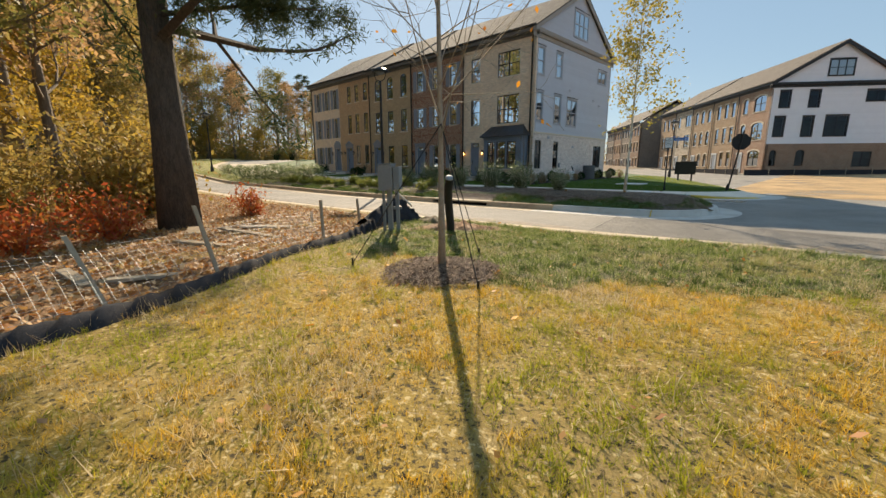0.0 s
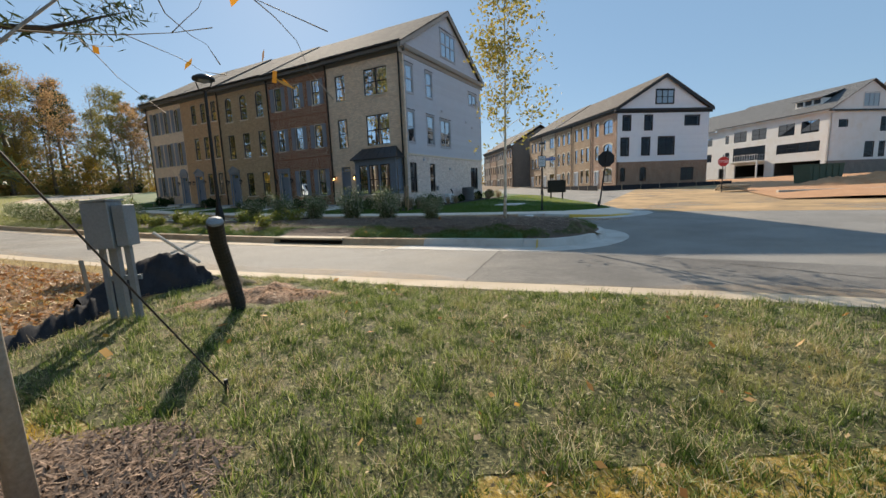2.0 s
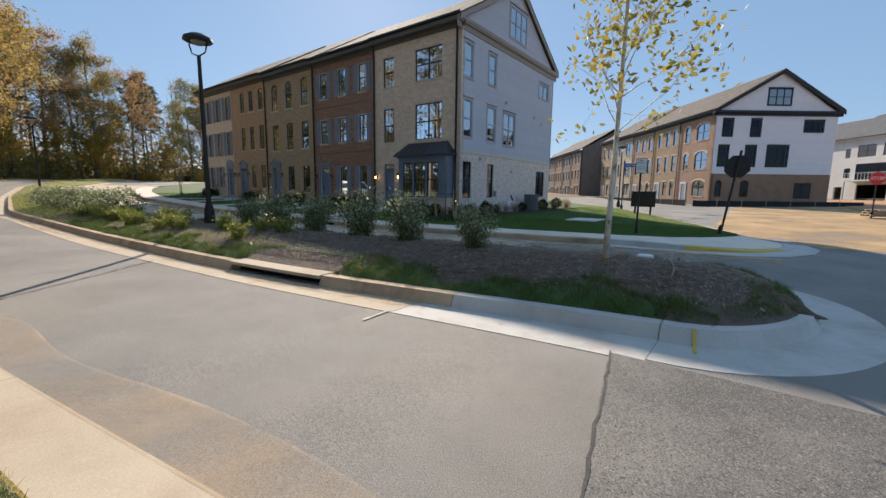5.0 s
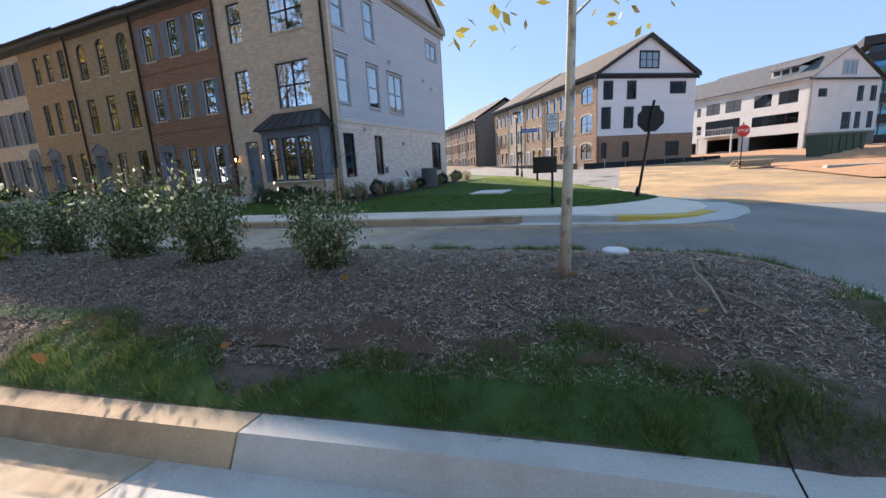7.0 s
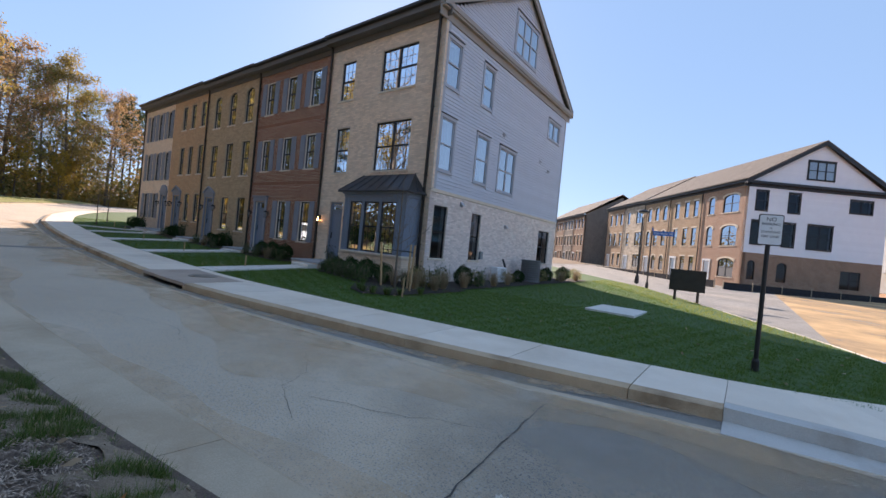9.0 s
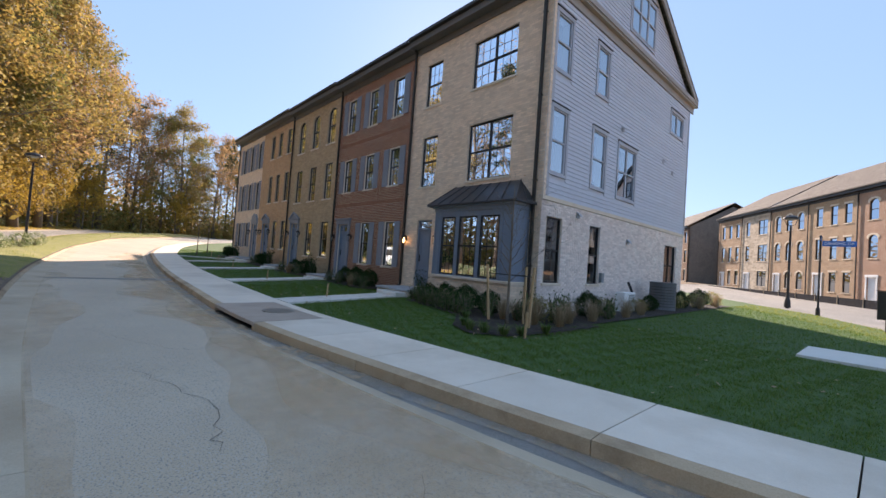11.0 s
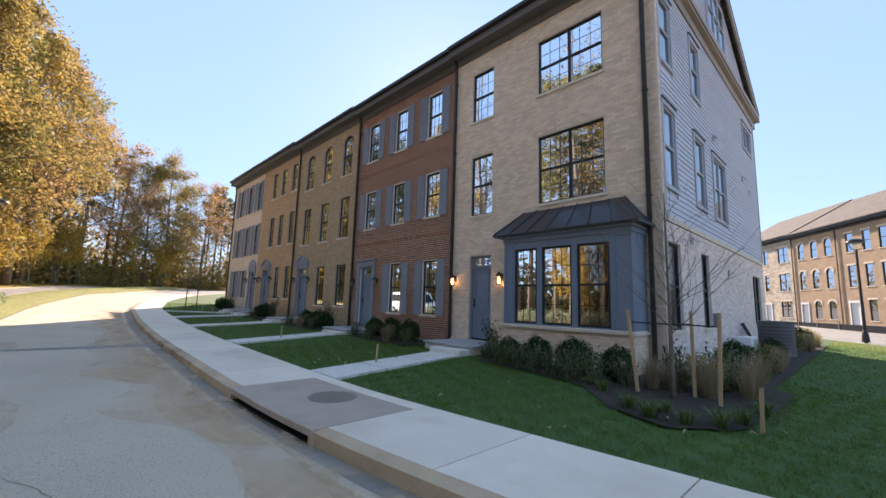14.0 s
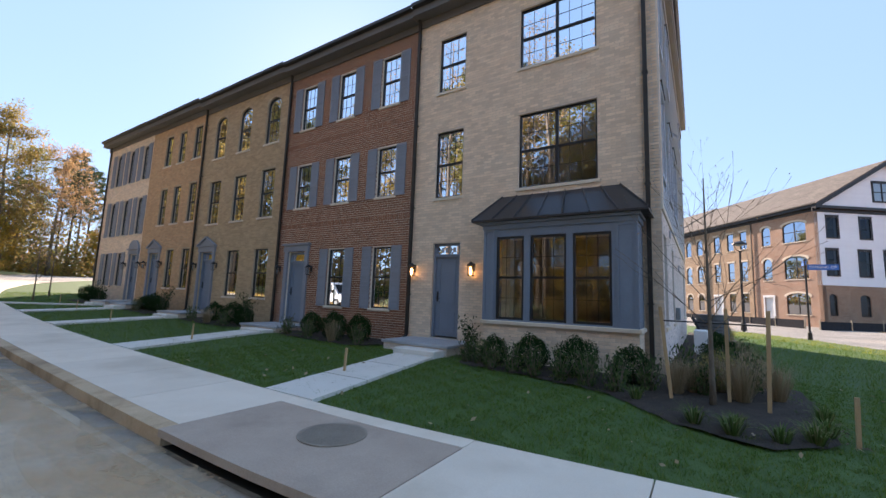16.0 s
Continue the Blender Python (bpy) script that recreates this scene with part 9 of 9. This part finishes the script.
chips("clay_clods", M_CLAY_DULL, g, lambda x, y: south(x, y) + 0.05 * np.clip(1 - ((x + 6.0) / 0.8) ** 2 - ((y - 7.3) / 0.6) ** 2, 0, 1), 0.03, 310, "crumbled clods of red clay", "soil", 0.25, 0.9)
# cap and twig on the island
s = Shape()
iz = float(isle(-5.0, 15.1))
s.tube([(-5.0, 15.1, iz - 0.02), (-5.0, 15.1, iz + 0.045), (-5.0, 15.1, iz + 0.06)], [0.12, 0.12, 0.10], 20)
single(s, "utility_cover", M_WHITE, "white round utility cover in the mulch", "utility cover")
s = Shape()
tz = float(isle(-4.5, 13.9))
s.tube([(-4.52, 14.24, tz + 0.22), (-4.5, 14.1, tz + 0.13), (-4.44, 13.9, tz + 0.08), (-4.42, 13.55, tz + 0.03)], [0.004, 0.007, 0.009, 0.005], 5)
s.tube([(-4.44, 13.9, tz + 0.08), (-4.3, 13.75, tz + 0.06), (-4.15, 13.5, tz + 0.04)], [0.006, 0.005, 0.003], 5)
single(s, "twig", M_WOOD_OLD, "pale broken twig sticking from the mulch", "twig")
# paint mark and joints
s = Shape()
for i in range(6):
    t0, t1 = i / 6, (i + 1) / 6
    x0, y0, x1, y1 = -7.05 - 0.04 * t0, 11.05 + 0.46 * t0, -7.05 - 0.04 * t1, 11.05 + 0.46 * t1
    s.quad((x0 - 0.018, y0, float(tar(x0, y0)) + 0.011), (x0 + 0.018, y0, float(tar(x0, y0)) + 0.011), (x1 + 0.018, y1, float(tar(x1, y1)) + 0.011), (x1 - 0.018, y1, float(tar(x1, y1)) + 0.011))
single(s, "paint_mark", M_LINE, "short white survey line painted on the road", "road marking")
s = Shape()
for (r0, z0), (r1, z1) in (((2.05, 0.010), (1.845, 0.006)), ((1.845, 0.006), (1.755, 0.156))):
    q = []
    for r, z, a in ((r0, z0, -78.3), (r0, z0, -77.1), (r1, z1, -77.1), (r1, z1, -78.3)):
        x, y = NOSE[0] + 0.76 * r * math.cos(radians(a)), NOSE[1] + (r + 0.141 - 0.086 * math.sin(radians(a))) * math.sin(radians(a)) - 0.004
        q.append((x, y, float(tar(x, y)) + z))
    s.quad(*q)
single(s, "paint_mark", M_YELLOW, "yellow paint mark on the island kerb", "road marking")


M_TAR = surface("dark_joint", (0.05, 0.047, 0.043), (0.12, 0.11, 0.10), 0.9, 6, 60, 0.3)


def crack(pts, w, label, mat=None):
    s = Shape()
    rng = np.random.default_rng(len(pts) * 7 + int(abs(pts[0][0]) * 10))
    p = []
    jit = 0.007 if w > 0.01 else 0.022
    for (xa, ya), (xb, yb) in zip(pts, pts[1:]):
        n = max(2, int(math.hypot(xb - xa, yb - ya) / 0.12))
        p += [(xa + (xb - xa) * i / n + rng.normal() * jit, ya + (yb - ya) * i / n + rng.normal() * jit) for i in range(n)]
    p.append(pts[-1])
    for (xa, ya), (xb, yb) in zip(p, p[1:]):
        dx, dy = yb - ya, xa - xb
        L = math.hypot(dx, dy) + 1e-6
        ww = w * rng.uniform(0.5, 1.2) / 2
        dx, dy = dx / L * ww, dy / L * ww
        s.quad((xa - dx, ya - dy, float(tar(xa, ya)) + 0.009), (xa + dx, ya + dy, float(tar(xa, ya)) + 0.009), (xb + dx, yb + dy, float(tar(xb, yb)) + 0.009), (xb - dx, yb - dy, float(tar(xb, yb)) + 0.009))
    single(s, "road_crack", mat or M_TAR, label, "road crack")


crack([(-4.10, 9.15), (-4.65, 11.9)], 0.02, "dark joint between two asphalt surfaces")
crack([(-12.9, 10.9), (-10.72, 8.2)], 0.03, "dark saw-cut joint across the lane")
crack([(-8.55, 18.85), (-8.42, 17.6), (-8.32, 16.6)], 0.014, "rough joint across the far lane")
crack([(-2.0, 12.0), (0.5, 11.0), (3.5, 9.9)], 0.03, "dark tar seam on the crossing")
crack([(-10.2, 17.1), (-9.3, 17.5), (-8.6, 17.9)], 0.005, "fine crack in the far lane")
crack([(-15.2, 16.6), (-13.6, 17.1), (-12.6, 16.9)], 0.005, "fine crack in the far lane")
crack([(-7.6, 16.75), (-6.4, 17.5), (-5.2, 17.75), (-3.2, 18.1)], 0.005, "fine crack in the far lane")
crack([(-11.5, 17.9), (-10.8, 17.5), (-10.6, 17.0), (-9.9, 16.7)], 0.005, "fine crack in the far lane")
crack([(-18, 16.2), (-16.6, 16.8), (-15.9, 17.3)], 0.005, "fine crack in the far lane")
g = spread(2200, -8.25, -7.45, 16.6, 17.15, lambda x, y: (x + 7.85) ** 2 / 0.11 + (y - 16.87) ** 2 / 0.05 < 1 + 0.9 * wob_(5 * x, 5 * y), 311)
chips("loose_gravel", M_CONCRETE, g, lambda x, y: tar(x, y) + 0.004, 0.022, 312, "spilled pale gravel on the far lane", "gravel", 0.5, 0.9)

# silt fence: fabric ridge, wire and posts
FL_ = [(-4.15, 0.6), (-4.3, 1.2), (-4.65, 2.0), (-5.28, 2.9), (-5.9, 3.8), (-6.4, 4.95), (-6.8, 5.6), (-7.05, 6.05)]
HT = [0.12, 0.11, 0.10, 0.09, 0.08, 0.10, 0.14, 0.18]
fence = thing("silt_fence", None, "fallen black silt fence fabric with wire and leaning stakes", "fence")
v, ff_ = [], []
for i in range(110):
    t_ = i / 109 * (len(FL_) - 1)
    k_ = min(int(t_), len(FL_) - 2)
    a_ = t_ - k_
    x = FL_[k_][0] * (1 - a_) + FL_[k_ + 1][0] * a_
    y = FL_[k_][1] * (1 - a_) + FL_[k_ + 1][1] * a_
    h = HT[k_] * (1 - a_) + HT[k_ + 1] * a_
    wv = 0.035 * math.sin(i * 1.3) + 0.03 * math.sin(i * 2.9) + 0.02 * math.sin(i * 5.3)
    h *= 1 + 5 * wv
    z = float(south(x, y))
    for dx, dz in ((0.16, -0.02), (0.10 + wv, 0.05), (0.02, h * (0.9 + wv)), (-0.06 + wv, h), (-0.18, h * 0.5), (-0.32 - wv, -0.02)):
        v.append((x + dx, y - dx * 0.35, z + dz))
for i in range(109):
    for j in range(5):
        k_ = i * 6 + j
        ff_.append((k_, k_ + 1, k_ + 7, k_ + 6))
Shape().add(v, ff_).make("fabric", M_FABRIC, fence, smooth=True)
FOOT = [(-6.95, 5.95), (-7.15, 6.3), (-7.45, 6.65), (-7.45, 7.1), (-7.38, 7.45), (-7.45, 7.78)]
CREST = [(-7.25, 5.95, 0.2), (-7.5, 6.5, 0.36), (-7.8, 7.0, 0.49), (-7.68, 7.28, 0.5), (-7.6, 7.52, 0.27), (-7.55, 7.74, 0.05)]
tv, tf = [], []
for i in range(41):
    t_ = i / 40 * 5
    k_ = min(int(t_), 4)
    a_ = t_ - k_
    fx, fy = (FOOT[k_][q] * (1 - a_) + FOOT[k_ + 1][q] * a_ for q in (0, 1))
    cx, cy, ch = (CREST[k_][q] * (1 - a_) + CREST[k_ + 1][q] * a_ for q in (0, 1, 2))
    for j in range(11):
        u_ = j / 10
        wr_ = 0.03 * math.sin(i * 0.9 + 5 * u_) + 0.018 * math.sin(i * 2.1 - 7 * u_)
        if u_ <= 0.6:
            w_ = u_ / 0.6
            x, y, h = fx + (cx - fx) * w_, fy + (cy - fy) * w_, ch * w_ ** 0.8
        else:
            w_ = (u_ - 0.6) / 0.4
            x, y, h = cx - 0.45 * w_, cy + 0.1 * w_, ch * (1 - w_ ** 1.4)
        tv.append((x + wr_ * math.sin(math.pi * u_), y, float(south(x, y)) - 0.01 + h + (wr_ * 0.8 * min(1, ch * 4)) * math.sin(math.pi * u_)))
for i in range(40):
    for j in range(10):
        k_ = i * 11 + j
        tf.append((k_, k_ + 1, k_ + 12, k_ + 11))
Shape().add(tv, tf).make("fabric", M_FABRIC, fence, smooth=True)
s = Shape()
s.tube([(-7.87, 7.08, 1.22), (-7.6, 7.52, 0.74)], 0.022, 8)
s.make("pole", M_WALK, fence, "pale pole rolled in the fabric")
for x, y, dx, dy, h in ((-5.35, 2.75, -0.25, -0.12, 0.85), (-4.75, 1.75, -0.45, -0.2, 0.7), (-4.55, 1.0, -0.5, 0.1, 0.6), (-6.6, 4.7, -0.12, 0.05, 0.75), (-8.5, 5.5, 0, 0, 0.35), (-7.9, 6.3, -0.1, 0, 0.6)):
    s = Shape()
    z = float(south(x, y))
    s.prism([(x - 0.02, y - 0.02, z - 0.1), (x + 0.02, y - 0.02, z - 0.1), (x + 0.02, y + 0.02, z - 0.1), (x - 0.02, y + 0.02, z - 0.1)], (0, 0, 0), (dx, dy, h))
    s.make("stake", M_WOOD_OLD, fence)
s = Shape()
for (x, y), (x2, y2) in zip(FL_[:6], FL_[1:6]):
    for j in range(9):
        a_ = j / 8
        q0 = (x - 0.15 - 0.5 * a_, y - 0.05 - 0.12 * a_, float(south(x, y)) + 0.1 + 0.48 * a_ - 0.10 * a_ * a_)
        q1 = (x2 - 0.15 - 0.5 * a_, y2 - 0.05 - 0.12 * a_, float(south(x2, y2)) + 0.1 + 0.42 * a_ - 0.10 * a_ * a_)
        s.tube([q0, q1], 0.0016, 3, False)
    for j in range(9):
        b_ = j / 9
        bx, by = x + (x2 - x) * b_, y + (y2 - y) * b_
        bz0 = float(south(bx, by))
        s.tube([(bx - 0.15, by - 0.05, bz0 + 0.1), (bx - 0.4, by - 0.11, bz0 + 0.32), (bx - 0.65, by - 0.17, bz0 + 0.46)], 0.0016, 3, False)
s.make("wire_mesh", M_GALV, fence)["kind"] = "stuff"
# broken boards and pale debris in the litter
for i, (x, y, L, r, w) in enumerate(((-7.9, 4.0, 1.5, 20, 0.12), (-8.4, 4.5, 0.9, 60, 0.2), (-7.3, 3.1, 0.9, 35, 0.14), (-6.1, 1.6, 0.8, 10, 0.12), (-8.9, 3.4, 0.7, -20, 0.25), (-5.6, 2.1, 0.6, 80, 0.10))):
    s = Shape()
    s.soft_box(-L / 2, -w / 2, 0, L / 2, w / 2, 0.03, 0.006)
    b_ = single(s, "broken_board", M_WOOD_OLD if i % 2 else M_SAND, "pale broken board lying on leaf litter", "board", "boards in the litter")
    b_.matrix_world = pose(x, y, float(south(x, y)) + 0.03, 2, 3, r)

# ---- building site across the crossing ----
site = sheet(np.linspace(3.5, 60, 40), lambda x: np.linspace(31 + 0.5 * (x - 3.5) * 0.3 - 0.2 * (x - 3.5), 82, 40), lambda x, y: tar(x, y) + 0.06 + 0.14 * np.clip((x - 4) / 3, 0, 1) + 0.12 * np.sin(0.7 * x + 0.4 * y) * np.sin(0.9 * y) * np.clip((x - 4) / 5, 0, 1), "building_site", M_CLAY)
tagged(site, "bare orange clay of a building site", "ground", kind="structure")
for i, (x, y, rx, ry, h) in enumerate(((14, 50, 4, 2.5, 0.7), (22, 53, 6, 3, 1.0), (10, 47, 3, 1.6, 0.5), (30, 50, 6, 3, 0.9), (18, 44, 5, 2, 0.5))):
    lump("clay_bank", x, y, rx, ry, h, lambda a, b: float(tar(a, b)) + 0.2, M_CLAY, "heap of orange clay on the building site", 320 + i, 0.3)
for x, y, L, r in ((9, 38.5, 9, 8), (20, 40, 12, 5)):
    s = Shape()
    s.soft_box(-L / 2, -0.2, -0.2, L / 2, 0.2, 0.16, 0.03)
    k_ = single(s, "kerb_length", M_CONCRETE, "new pale kerb along the building site", "kerb", "kerbs at the site")
    k_.matrix_world = pose(x, y, float(tar(x, y)) + 0.06, 0, 0, r)


def skip_bin(x, y, rot, w=3.4, label="green steel waste skip on the building site"):
    t = thing("waste_skip", pose(x, y, float(tar(x, y)) + 0.18, 0, 0, rot), label, "skip", "skips on the site")
    s = Shape()
    s.prism([(-w / 2, 0, 0.05), (w / 2, 0, 0.05), (w / 2 + 0.15, 0, 1.6), (-w / 2 - 0.15, 0, 1.6)], (0, -1.0, 0), (0, 1.0, 0))
    s.make("body", M_GREEN_STEEL, t)
    for u in np.linspace(-w / 2 + 0.2, w / 2 - 0.2, 5):
        s = Shape()
        s.box(u - 0.05, -1.06, 0.1, u + 0.05, -1.002, 1.5)
        s.make("rib", M_GREEN_STEEL, t)
    s = Shape()
    s.box(-w / 2 - 0.2, -1.08, 1.602, w / 2 + 0.2, 1.08, 1.68)
    s.make("rim", M_GREEN_STEEL, t)


skip_bin(9.6, 51.0, 20, 2.3)
for i in range(3):
    pal = thing("pallet", pose(2.6 + 0.1 * i, 43.0, float(tar(2.6, 43)) + 0.12 + 0.14 * i, 0, 0, 15 + 4 * i), "stacked weathered timber pallet at the roadside", "pallet", "stack of pallets")
    for j in range(7):
        s = Shape()
        s.box(-0.9 + 0.27 * j, -0.6, 0.1, -0.9 + 0.27 * j + 0.18, 0.6, 0.125)
        s.make("slat", M_WOOD_OLD, pal)
    for y in (-0.55, 0.0, 0.5):
        s = Shape()
        s.box(-0.9, y - 0.04, 0.0, 0.92, y + 0.04, 0.098)
        s.make("bearer", M_WOOD_OLD, pal)
# dark low fence before the street row
lf = thing("low_fence", ROW2 @ Matrix.Translation((-1.5, 3.2, 0)), "low black mesh fence before the side street row", "fence")
for i in range(15):
    s = Shape()
    s.box(2.4 * i, 0.0, 0.35, 2.4 * i + 2.36, 0.03, 1.35)
    s.make("panel", M_FABRIC, lf)
    s = Shape()
    s.box(2.4 * i - 0.03, -0.03, 0.2, 2.4 * i + 0.01, 0.06, 1.5)
    s.make("post", M_WOOD_OLD, lf)
lg = thing("low_fence", ROW2 @ Matrix.Translation((-2.6, 3.2, 0)) @ Matrix.Rotation(radians(-90), 4, "Z"), "low black mesh fence along the white gable", "fence")
for i in range(7):
    s = Shape()
    s.box(2.4 * i, 0.0, 0.3, 2.4 * i + 2.36, 0.03, 1.3)
    s.make("panel", M_FABRIC, lg)
    s = Shape()
    s.box(2.4 * i - 0.03, -0.03, 0.2, 2.4 * i + 0.01, 0.06, 1.45)
    s.make("post", M_WOOD_OLD, lg)
pv2 = Shape()
for i in range(12):
    pv2.box(3 * i + 0.01, 1.9, 0.3, 3 * i + 2.99, 3.1, 0.78)
sw2 = pv2.make("pavement_side_street", M_CONCRETE)
sw2.matrix_world = ROW2
tagged(sw2, "pale concrete pavement before the side street row", "pavement", kind="structure")

# ---- single bricks ----
for wall_, taken_, brick_ in BRICK_JOBS[:2]:
    single_bricks(wall_, front, taken_, brick_)
s = Shape(gab)
c_, h_, p_ = (BW - BJ) / 2, (BH - BJ) / 2, 0.008
s.add([(-c_, 0, -h_), (c_, 0, -h_), (c_, 0, h_), (-c_, 0, h_), (-c_ + 0.002, p_, -h_ + 0.002), (c_ - 0.002, p_, -h_ + 0.002), (c_ - 0.002, p_, h_ - 0.002), (-c_ + 0.002, p_, h_ - 0.002)],
      [(4, 5, 6, 7), (0, 1, 5, 4), (1, 2, 6, 5), (2, 3, 7, 6), (3, 0, 4, 7)])
first_ = None
for u, z in gab_jobs[1]:
    if first_ is None:
        ob = s.make("brick", M_BRICK_PALE, gab_jobs[0])
        first_ = ob.data
    else:
        ob = new("brick", first_)
        ob.parent = gab_jobs[0]
    ob.location = (0.0, -u, z)
for wall_, taken_, brick_ in BRICK_JOBS[2:]:
    single_bricks(wall_, front, taken_, brick_)
